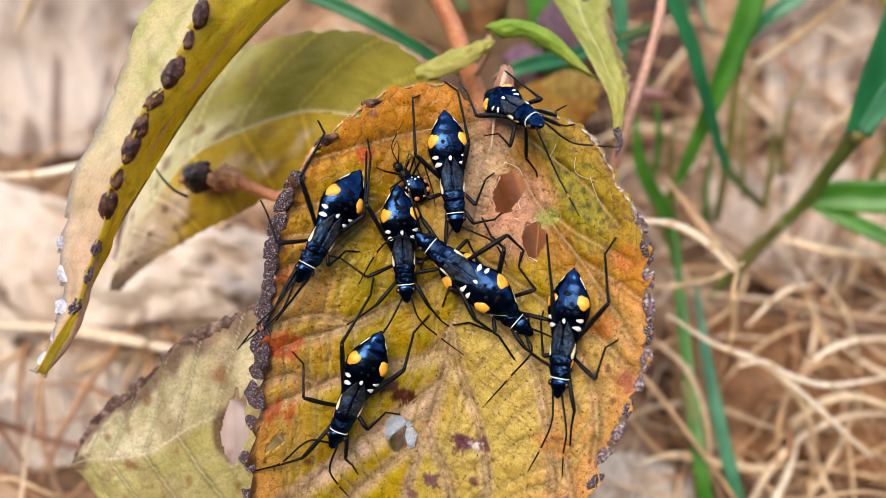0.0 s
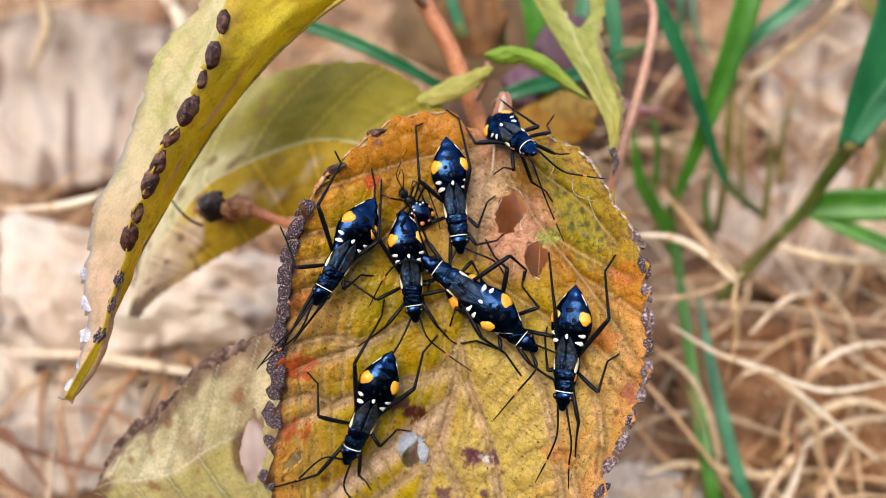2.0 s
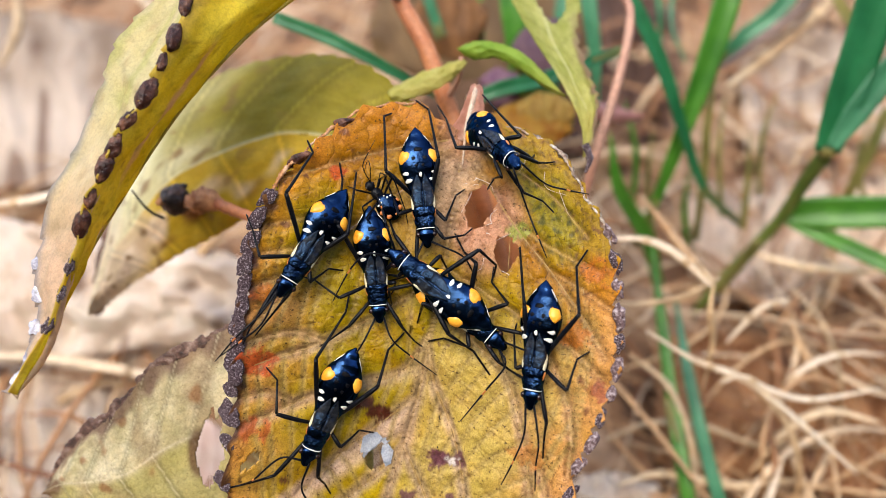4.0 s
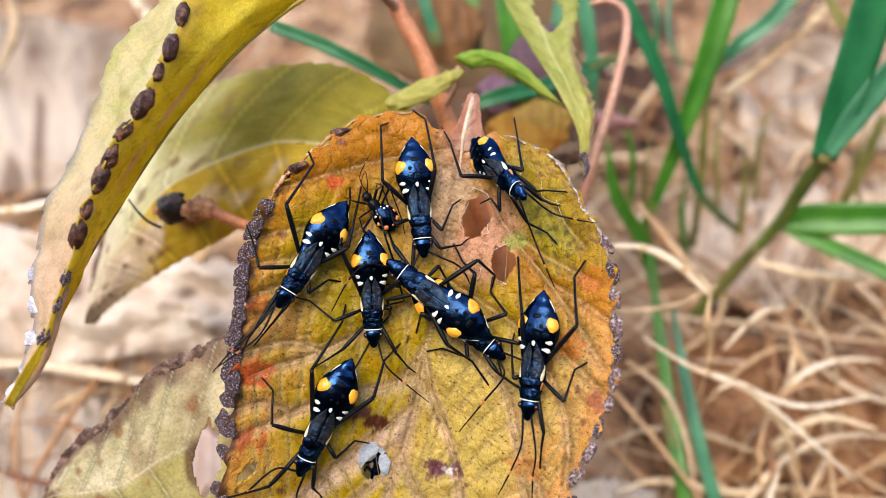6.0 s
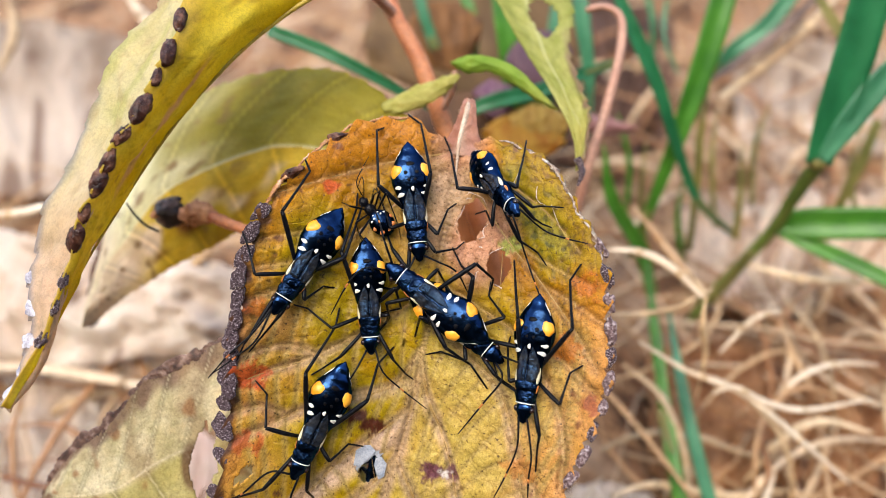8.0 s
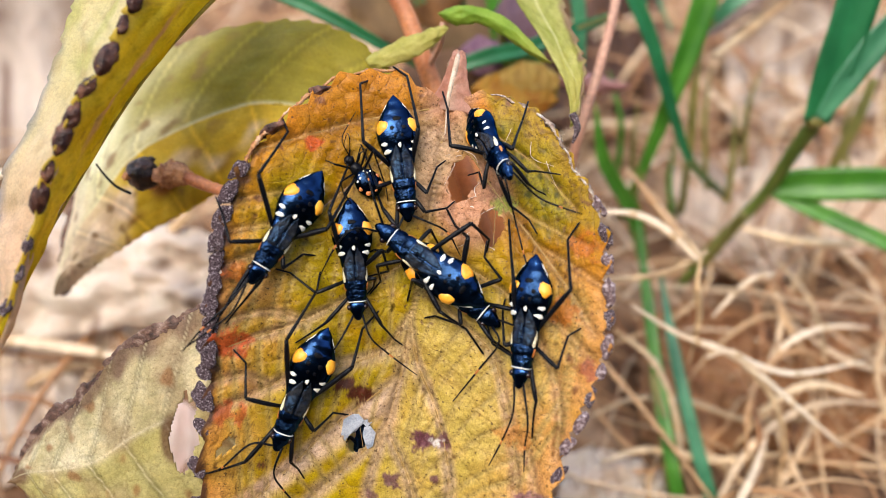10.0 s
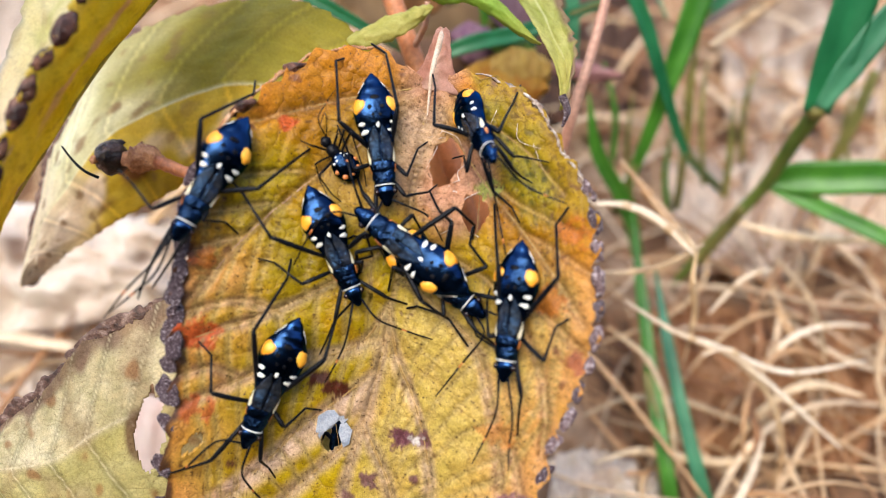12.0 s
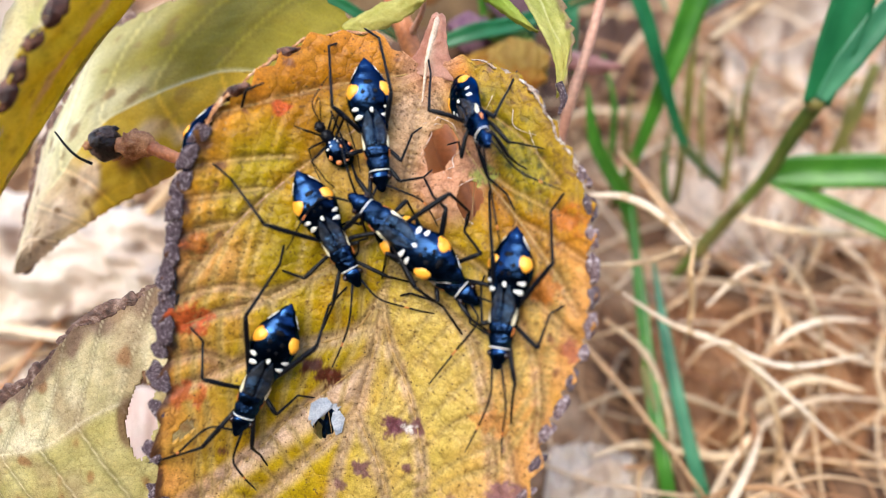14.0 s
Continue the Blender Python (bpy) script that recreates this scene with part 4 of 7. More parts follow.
def build_low_leaf():
    thing = root("withered_leaf", "pale olive withered leaf with dark brown serrated edge and a hole", "leaf")
    upper = [(-50.1, 37.2, 51.2), (-46.6, 39.7, 56.2), (-43.4, 41.5, 59.1), (-38.2, 43.0, 62.5), (-33.9, 46.4, 66.3), (-28.7, 48.6, 68.3), (-23.0, 50.7, 68.8), (-15.1, 52.6, 67.9), (-7.6, 53.4, 66.0)]
    lower = [(-49.8, 36.1, 50.3), (-46.6, 32.9, 50.0), (-41.7, 30.0, 49.6), (-36.1, 28.7, 49.8), (-31.0, 28.8, 50.6), (-25.8, 30.2, 51.9), (-20.9, 32.2, 52.4), (-13.5, 34.7, 53.4), (-6.1, 37.2, 53.0)]
    def pale(s, t):
        c = mix3(s, t, 5.0, (0.56, 0.49, 0.26), (0.82, 0.75, 0.52))
        c = blend(c, (0.52, 0.45, 0.10), 0.6 * step(0.44, 0.5, t))
        c = blend(c, (0.22, 0.12, 0.085), 0.85 * step(0.14, 0.06, t + 0.10 * nz(s * 24, 0, 0.9, 7.0)))
        vein = abs((s * 8.5 - 2.0 * abs(t - 0.45)) % 1.0 - 0.5)
        c = blend(c, tuple(x * 0.62 for x in c), 0.8 * step(0.36, 0.45, vein) * step(0.495, 0.47, vein))
        c = blend(c, (0.42, 0.30, 0.16), 0.6 * step(0.0, 0.4, nz(s * 30, t * 11, 0.35, 43.0)))
        c = blend(c, (0.80, 0.72, 0.48), 0.6 * step(0.47, 0.5, vein))
        cross = abs((t * 20 + 0.8 * nz(s * 24, t * 8, 0.5, 3.0)) % 1.0 - 0.5)
        c = blend(c, tuple(x * 0.75 for x in c), 0.6 * step(0.38, 0.5, cross))
        c = blend(c, (0.40, 0.30, 0.18), 0.5 * step(0.1, 0.4, nz(s * 60, t * 22, 0.5, 23.0)) * step(0.35, 0.08, t))
        c = blend(c, (0.20, 0.10, 0.06), 0.85 * step(0.16, 0.05, s + 0.08 * nz(s * 24, t * 8, 0.7, 2.0)))
        c = blend(c, (0.82, 0.74, 0.50), 0.75 * step(0.018, 0.004, abs(t - 0.45)))
        c = blend(c, (0.36, 0.15, 0.05), 0.7 * step(0.35, 0.6, nz(s * 24, t * 8, 0.9, 19.0)))
        return blend(c, (0.16, 0.07, 0.04), 0.8 * step(1.25, 0.8, math.hypot((s - 0.605) / 0.03, (t - 0.55) / 0.12)))
    hole = lambda s, t: math.hypot((s - 0.640 + 0.08 * (t - 0.5)) / 0.040, (t - 0.56) / 0.17) < 1 + 0.5 * nz(s * 90, t * 20, 0.6)
    a, b = leaf_sheet(thing, upper, lower, 1.2, pale, LEAF_DRY, 200, 60, 0.3, 0.2, hole, 0.5, "leaf_blade", 5.0, 9)
    margin_pads(thing, a, b, 26, 0.02, 0.80, 0.95, CRUST_TAN, 7.0)


def build_small_leaves():
    thing = root("curled_leaf", "narrow pale green leaf with round hole and curled tip", "leaf")
    left = [(9.1, 101.2, 94.0), (12.0, 96.0, 92.2), (16.2, 87.6, 88.7), (19.8, 80.1, 86.1), (21.9, 73.5, 84.3), (22.0, 68.7, 82.7)]
    right = [(22.0, 100.1, 94.5), (23.5, 93.7, 91.6), (22.3, 86.7, 89.3), (23.7, 79.6, 87.0), (24.3, 75.0, 85.6), (22.5, 68.5, 82.5)]
    def wan(s, t):
        c = mix3(s, t, 5.0, (0.34, 0.37, 0.07), (0.58, 0.58, 0.20))
        rib = abs((s * 13 + 1.8 * abs(t - 0.45)) % 1.0 - 0.5)
        c = blend(c, tuple(x * 0.68 for x in c), 0.7 * step(0.38, 0.5, rib))
        c = blend(c, (0.70, 0.70, 0.36), 0.8 * step(0.05, 0.015, abs(t - 0.45)))
        c = blend(c, (0.58, 0.52, 0.14), 0.6 * step(0.5, 0.9, s))
        return blend(c, (0.28, 0.17, 0.12), 0.9 * step(0.86, 1.0, t + 0.2 * nz(s * 24, 0, 0.7)) * step(0.2, 0.5, s))
    hole = lambda s, t: math.hypot((s - 0.25) / 0.085, (t - 0.62) / 0.2) < 1
    leaf_sheet(thing, left, right, 0.8, wan, LEAF_THIN, 80, 22, 0.1, 0.6, hole, 0.5, "leaf_blade", 4.0)
    tube("dry_tip", [(22.2, 69.7, 83.5), (22.8, 68.2, 82.3), (22.2, 66.8, 81.0)], [0.5, 0.45, 0.15], CRUST, thing, "shrivelled grey tip", rough=0.5)

    thing = root("young_leaf", "small fresh green leaf arching from the stem tip", "leaf")
    up = [(5.6, 87.2, 86.9), (7.9, 86.9, 88.1), (11.2, 86.4, 88.2), (14.8, 84.8, 87.5), (17.9, 81.6, 86.1), (20.6, 79.4, 84.1)]
    low = [(5.8, 86.8, 86.6), (7.9, 85.5, 86.1), (11.2, 85.2, 86.5), (14.4, 83.5, 85.7), (17.7, 80.8, 84.7), (20.6, 79.2, 84.0)]
    leaf_sheet(thing, up, low, 0.6, lambda s, t: blend(mix3(s, t, 2.0, (0.20, 0.36, 0.03), (0.34, 0.50, 0.07)), (0.55, 0.52, 0.12), step(0.5, 1, s) * 0.6), LEAF_THIN, 50, 12, 0.1, 0.2, None, 0.3, "leaf_blade", 8.0)

    thing = root("bract", "small pale yellow green leaf at the stem tip", "leaf")
    up = [(-4.6, 80.8, 83.8), (-1.7, 82.1, 85.0), (1.6, 83.1, 85.9), (4.7, 83.9, 86.6), (6.4, 85.0, 86.3)]
    low = [(-3.6, 79.6, 82.7), (-0.9, 79.7, 83.6), (2.4, 80.6, 84.4), (4.9, 82.2, 85.2), (6.4, 84.2, 85.6)]
    leaf_sheet(thing, up, low, 0.7, lambda s, t: mix3(s, t, 2.0, (0.42, 0.40, 0.08), (0.62, 0.58, 0.18)), LEAF_THIN, 40, 12, 0.2, 0.2, None, 0.4, "leaf_blade", 5.0)

    for up, low, lo, hi, what in (
        ([(11.4, 98.4, 64.8), (15.3, 102.3, 65.6), (20.1, 103.4, 65.4), (25.2, 100.8, 64.5), (27.1, 97.8, 63.2)], [(11.6, 98.0, 64.5), (14.4, 94.5, 62.7), (19.0, 93.7, 62.1), (23.8, 95.2, 62.1), (26.9, 97.4, 62.7)], (0.42, 0.16, 0.02), (0.60, 0.36, 0.05), "orange leaf low on the plant"),
        ([(10.3, 108.8, 66.0), (13.1, 111.2, 66.9), (16.9, 110.8, 66.5), (19.1, 109.1, 65.1)], [(10.6, 108.0, 65.3), (12.9, 104.7, 63.8), (16.1, 104.3, 63.4), (18.9, 107.6, 65.1)], (0.20, 0.09, 0.16), (0.36, 0.20, 0.24), "dull purple leaf low on the plant"),
        # sheet added behind the holes, coloured like the lit stem seen through them
        ([(1.1, 85.3, 66.4), (8.7, 87.3, 68.3), (14.4, 86.6, 67.7), (23.9, 81.5, 63.3)], [(2.0, 74.6, 56.9), (8.6, 71.0, 53.8), (15.2, 68.4, 51.6), (24.8, 70.1, 53.2)], (0.66, 0.27, 0.10), (0.82, 0.42, 0.18), "rust brown sheet added behind the holes for the stem's colour"),
        # broad brown sheet added to darken the bright ground behind
        ([(-14.2, 153.3, 52.4), (-2.9, 165.6, 63.4), (16.6, 168.3, 66.2), (37.3, 161.7, 60.7)], [(-12.9, 146.0, 46.0), (2.2, 141.6, 42.3), (21.6, 139.1, 40.5), (38.4, 147.1, 47.8)], (0.13, 0.075, 0.035), (0.30, 0.19, 0.09), "broad dull brown sheet added to darken the ground"),
        ([(16.8, 101.5, 65.9), (20.0, 103.0, 67.2), (24.1, 102.9, 67.2), (27.7, 101.3, 65.9)], [(17.3, 98.8, 63.5), (20.4, 97.8, 62.7), (24.0, 97.5, 62.4), (27.1, 99.0, 63.8)], (0.42, 0.24, 0.05), (0.62, 0.42, 0.10), "yellow leaf low on the plant"),
        # pale sheet added below the hole; its colour stands for sunlit ground
        ([(-54.1, 58.7, 18.0), (-47.5, 62.4, 21.4), (-41.5, 62.3, 21.6), (-35.9, 58.3, 18.6)], [(-53.1, 50.5, 11.3), (-46.5, 47.6, 9.3), (-41.5, 47.1, 9.1), (-35.9, 49.7, 11.5)], (0.74, 0.55, 0.48), (0.90, 0.80, 0.75), "pale pinkish sheet added under the withered leaf as lit ground"),
        ([(27.4, 106.2, 61.2), (30.9, 108.2, 61.7), (36.7, 108.3, 60.5), (42.6, 107.8, 58.8)], [(27.6, 105.6, 60.7), (30.9, 105.9, 59.6), (36.7, 105.9, 58.4), (42.6, 107.2, 58.2)], (0.42, 0.20, 0.20), (0.55, 0.32, 0.30), "narrow pinkish leaf behind the stalk"),
        ([(12.4, 93.4, 60.3), (16.6, 94.5, 61.4), (21.9, 94.8, 60.4), (26.2, 93.9, 58.3)], [(12.7, 88.4, 58.7), (16.8, 88.0, 58.3), (21.5, 89.1, 58.0), (25.8, 92.0, 58.0)], (0.42, 0.24, 0.08), (0.56, 0.36, 0.14), "brown withered leaf low on the plant"),
        ([(15.5, 106.7, 66.9), (18.8, 108.3, 67.0), (23.1, 107.4, 66.3), (25.1, 105.0, 65.5)], [(15.8, 105.9, 66.2), (18.6, 104.1, 65.9), (22.3, 103.6, 65.5), (25.0, 104.6, 65.1)], (0.16, 0.28, 0.04), (0.28, 0.42, 0.09), "small green leaf low on the plant"),
        # dark sheet added to dim the bright soil behind the stem tip
        ([(-5.3, 103.8, 59.6), (2.4, 108.6, 63.9), (13.2, 110.0, 65.3), (24.0, 106.6, 62.4)], [(-4.2, 102.2, 58.2), (4.4, 99.6, 56.0), (14.1, 98.6, 55.3), (22.9, 104.1, 60.3)], (0.10, 0.05, 0.03), (0.24, 0.13, 0.07), "dark brown sheet added to darken the soil behind"),
        ([(17.2, 119.9, 66.2), (20.6, 123.3, 69.2), (26.3, 124.0, 69.9), (30.7, 121.4, 67.6)], [(17.7, 118.2, 64.7), (21.6, 115.6, 62.4), (26.7, 116.4, 63.2), (30.5, 119.7, 66.2)], (0.11, 0.06, 0.10), (0.24, 0.14, 0.17), "dull purple leaf low on the plant"),
        ([(-4.5, 129.9, 66.6), (0.3, 133.4, 69.8), (7.3, 134.1, 70.5), (13.2, 131.4, 68.2)], [(-4.0, 128.1, 65.1), (1.3, 124.5, 62.0), (8.3, 123.5, 61.2), (12.9, 128.7, 65.8)], (0.16, 0.075, 0.03), (0.36, 0.17, 0.06), "rust brown leaf low on the plant"),
        ([(17.1, 101.9, 62.2), (20.3, 103.8, 64.0), (24.6, 103.7, 64.0), (27.7, 101.7, 62.2)], [(17.3, 100.7, 61.2), (20.8, 98.3, 59.1), (24.5, 98.6, 59.4), (27.5, 100.5, 61.2)], (0.05, 0.14, 0.02), (0.14, 0.26, 0.05), "small green leaf low on the plant"),
    ):
        thing = root("low_leaf", what, "leaf", "small leaves low on the plant")
        leaf_sheet(thing, up, low, 1.2, lambda s, t: mix3(s, t, 2.0, lo, hi), LEAF_THIN, 40, 16, 0.2, 0.2, None, 0.6, "leaf_blade", 5.0)
        tube("midrib", [Vector(p).lerp(Vector(q), 0.5) for p, q in zip(up, low)], [0.2, 0.25, 0.15], VEIN, thing)


def build_stems():
    thing = root("plant_stem", "upright reddish brown woody plant stem with side shoots", "plant")
    tube("stem", [(-5.9, 105.8, 92.7), (-3.0, 97.9, 88.3), (0.8, 91.7, 84.2), (3.8, 85.8, 78.9), (6.6, 80.6, 73.0), (9.9, 75.3, 65.7), (13.8, 70.2, 53.1), (17.6, 63.5, 31.1), (21.2, 60.1, 1.4)], [1.3, 1.35, 1.4, 1.5, 1.6, 1.7], STEM_RED, thing, n=40, sides=12, rough=0.12)
    tube("side_shoot", [(3.8, 85.4, 78.6), (5.1, 85.4, 81.3), (5.9, 85.0, 83.7), (6.1, 86.2, 86.0)], [0.5, 0.4, 0.35], STALK_PINK, thing)
    tube("side_shoot", [(-3.0, 97.9, 88.3), (-5.4, 94.3, 93.2), (-7.3, 89.0, 97.8), (-8.3, 84.9, 100.8)], [0.9, 0.7, 0.7], STALK_PINK, thing, "pinkish leaf stalk")
    thing = root("dry_stalk", "slender pinkish dry stalk with a bent broken tip", "stalk", "dry stalks")
    tube("stalk", [(28.0, 103.8, 85.8), (30.9, 103.2, 86.7), (33.2, 100.9, 86.0), (32.8, 95.9, 82.9), (30.1, 87.9, 77.1), (27.3, 81.2, 71.1), (25.8, 77.2, 59.5), (26.8, 76.9, 29.8)], [0.45, 0.6, 0.72, 0.75, 0.78, 0.75], STALK_PINK, thing, n=40, sides=10, rough=0.15)
    thing = root("flower_bud", "withered dark round flower bud on a short brown stalk", "flower bud")
    c = Vector([(-35.1, 70.0, 73.0)][0])
    lump("bud", c, ((2.35, 0, 0), (0, 2.1, 0), (0, 0, 2.2)), BUD_SKIN, thing, "blackened wrinkled bud", 0.22, 3.0, 18, 24)
    for k in range(7):
        d = Vector((math.cos(k * 0.9), 0.7 * math.sin(k * 1.7), math.sin(k * 0.9)))
        lump("scale", c + d * 1.75, ((0.75, 0, 0.2), (0, 0.5, 0), (0, 0, 0.6)), CALYX if k % 3 == 0 else BUD_SKIN, thing, "", 0.5, k * 2.0)
    tube("calyx", [(-33.4, 69.6, 73.1), (-31.6, 69.4, 73.3), (-29.9, 69.2, 73.7), (-28.1, 68.3, 73.5)], [0.9, 1.7, 1.5, 0.8], CALYX, thing, "shrivelled brown calyx", n=14, sides=14, rough=0.7)
    tube("bud_stalk", [(-28.7, 68.6, 73.6), (-25.5, 66.8, 73.8), (-21.8, 64.6, 74.5), (-17.7, 63.1, 74.6)], [0.95, 0.75, 0.65], STEM_RED, thing, sides=10, rough=0.2)
    thing = root("thread", "thin black hair-like stem by the bud", "stem")
    tube("hair", [(-40.2, 69.2, 75.7), (-38.8, 67.8, 74.5), (-37.4, 66.8, 73.7), (-35.7, 66.2, 73.1)], [0.12, 0.18, 0.2], LEGS_BLACK, thing)


def build_litter():
    sheets = [
        ([(-104.2, 112.7, 28.1), (-89.6, 106.6, 29.1), (-73.8, 102.1, 30.0), (-59.1, 98.6, 30.4), (-45.1, 96.8, 31.0), (-31.6, 93.0, 28.5)], [(-98.5, 80.3, 11.9), (-85.8, 79.7, 14.7), (-71.7, 80.0, 17.0), (-57.8, 80.8, 19.7), (-44.5, 80.0, 19.7), (-31.4, 80.2, 19.3)], 4.0),
        ([(-171.7, 224.6, 9.2), (-147.2, 227.4, 11.9), (-123.9, 223.8, 11.7), (-96.9, 217.3, 8.8)], [(-134.8, 143.7, 9.9), (-114.5, 139.7, 9.2), (-97.1, 140.7, 10.3), (-80.5, 144.4, 11.1)], 7.0),
        ([(-123.3, 107.7, 0.7), (-102.3, 105.8, 0.6), (-82.0, 106.2, 1.1), (-60.6, 107.1, 0.9)], [(-99.5, 54.3, 0.3), (-83.6, 55.4, 0.1), (-67.0, 55.7, 0.5), (-50.7, 56.4, -0.0)], 5.0),
        ([(29.8, 54.9, 10.5), (38.4, 55.5, 11.4), (47.5, 53.6, 7.7), (53.6, 50.8, 3.2)], [(26.6, 40.0, 5.8), (34.7, 39.8, 6.0), (44.5, 40.1, 4.2), (51.4, 40.6, 2.3)], 3.0),
        ([(103.3, 204.4, 4.9), (122.0, 215.4, 6.8), (141.2, 220.0, 8.4), (164.3, 215.0, 6.9)], [(94.0, 155.3, 6.6), (106.5, 152.4, 6.8), (120.0, 153.5, 8.0), (138.0, 157.4, 8.9)], 7.0),
        ([(94.6, 147.1, 7.3), (109.4, 147.5, 7.9), (122.6, 147.4, 7.9), (137.4, 149.1, 9.6)], [(81.7, 107.5, 9.4), (94.4, 106.3, 8.5), (105.8, 106.2, 8.5), (118.6, 107.1, 9.5)], 6.0),
        # dark sheet added to dim the ground behind the grass
        ([(43.4, 239.3, 11.2), (58.2, 243.9, 15.4), (73.0, 242.2, 14.0), (90.5, 230.5, 9.2)], [(36.8, 161.2, 8.5), (47.8, 153.0, 6.7), (59.6, 152.9, 6.7), (72.7, 163.4, 10.9)], 6.0),
        # two rust sheets added to darken the soil between the straws
        ([(52.3, 88.8, 5.0), (64.2, 93.5, 5.0), (78.9, 92.5, 5.0), (90.4, 86.7, 5.0)], [(47.7, 60.6, 5.0), (57.3, 56.2, 5.0), (70.3, 56.7, 5.0), (85.2, 65.3, 5.0)], 3.0),
        ([(78.9, 82.9, 4.0), (90.3, 88.9, 4.0), (100.9, 88.8, 4.0), (109.6, 84.0, 4.0)], [(73.2, 60.8, 4.0), (79.4, 54.6, 4.0), (89.8, 54.4, 4.0), (101.8, 60.5, 4.0)], 3.0),
        # pale sheet added to lighten the soil
        ([(72.0, 138.6, 6.0), (88.1, 145.2, 6.0), (104.2, 144.8, 6.0), (116.0, 137.7, 6.0)], [(66.6, 110.2, 6.0), (77.0, 101.0, 6.0), (90.8, 100.8, 6.0), (106.7, 109.5, 6.0)], 5.0),
    ]
    for i, (a, b, bulge) in enumerate(sheets):
        thing = root("dead_leaf", "dark brown sheet added to darken the litter" if i == 6 else "rust brown sheet added to darken the soil under straw" if i in (7, 8) else "crumpled bleached dead leaf lying in the litter", "leaf", "dead leaves in the litter")
        lo, hi, gap = ((0.30, 0.13, 0.055), (0.54, 0.29, 0.14), 0.3) if i in (7, 8) else ((0.74, 0.59, 0.46), (0.92, 0.85, 0.76), 0.36) if i in (0, 2, 3) else ((0.34, 0.23, 0.15), (0.70, 0.57, 0.45), 0.16) if i in (1, 4) else ((0.66, 0.49, 0.35), (0.90, 0.77, 0.63), 0.34) if i != 6 else ((0.07, 0.035, 0.022), (0.20, 0.11, 0.075), 0.3)
        leaf_sheet(thing, a, b, bulge, lambda s, t: blend(blend(mix3(s, t, 3.0 + i, lo, hi), (0.82, 0.71, 0.60), 0.7 * step(0.5, 0.75, t) if i in (1, 4) else 0), (0.20, 0.10, 0.06), 0.8 * step(gap, gap + 0.25, nz(s * 22, t * 9, 0.4, 9.0 + i))), LEAF_THIN, 70, 40, 0.8, 0.8, None, (5.0, 2.2, 6.0, 3.0, 4.0, 6.0, 6.0, 3.0, 3.0, 4.0)[i], "leaf_blade", 3.0 + 4 * i)
        m = [Vector(p).lerp(Vector(q), 0.5) for p, q in zip(a, b)]
        tube("midrib", m, [0.3, 0.5, 0.4], STRAW, thing, n=30)


build_leaf()
build_litter()
build_folded_leaf()
build_back_leaf()
build_low_leaf()
build_small_leaves()
build_stems()


# ---- grass ----
def blade(thing, points, width, mat, name="blade", fold=0.25, n=30, face=(0, -0.7, 0.7)):
    """A grass blade along a curve. width: full width in millimetres, a number or a list along it."""
    path = spline(points, n)
    ww = [width, width, width * 0.1] if isinstance(width, (int, float)) else width
    verts, faces, across = [], [], []
    for i, p in enumerate(path):
        d = (path[min(i + 1, n)] - path[max(i - 1, 0)]).normalized()
        side = d.cross(Vector(face)).normalized()
        up = side.cross(d)
        w = float(np.interp(i / n, np.linspace(0, 1, len(ww)), ww)) / 2
        for j in range(7):
            x = (j - 3) / 3
            verts.append(p + side * x * w + up * (abs(x) * fold * w + 0.12 * nz(i, j, 0.4)))
            across.append(x)
    for i in range(n):
        for j in range(6):
            k = i * 7 + j
            faces.append((k, k + 1, k + 8, k + 7))
    ob = link(name, verts, faces, mat, thing)
    at = ob.data.attributes.new("across", "FLOAT", "POINT")
    at.data.foreach_set("value", across)
    so = ob.modifiers.new("thickness", "SOLIDIFY")
    so.thickness = 0.2 * MM
    return ob


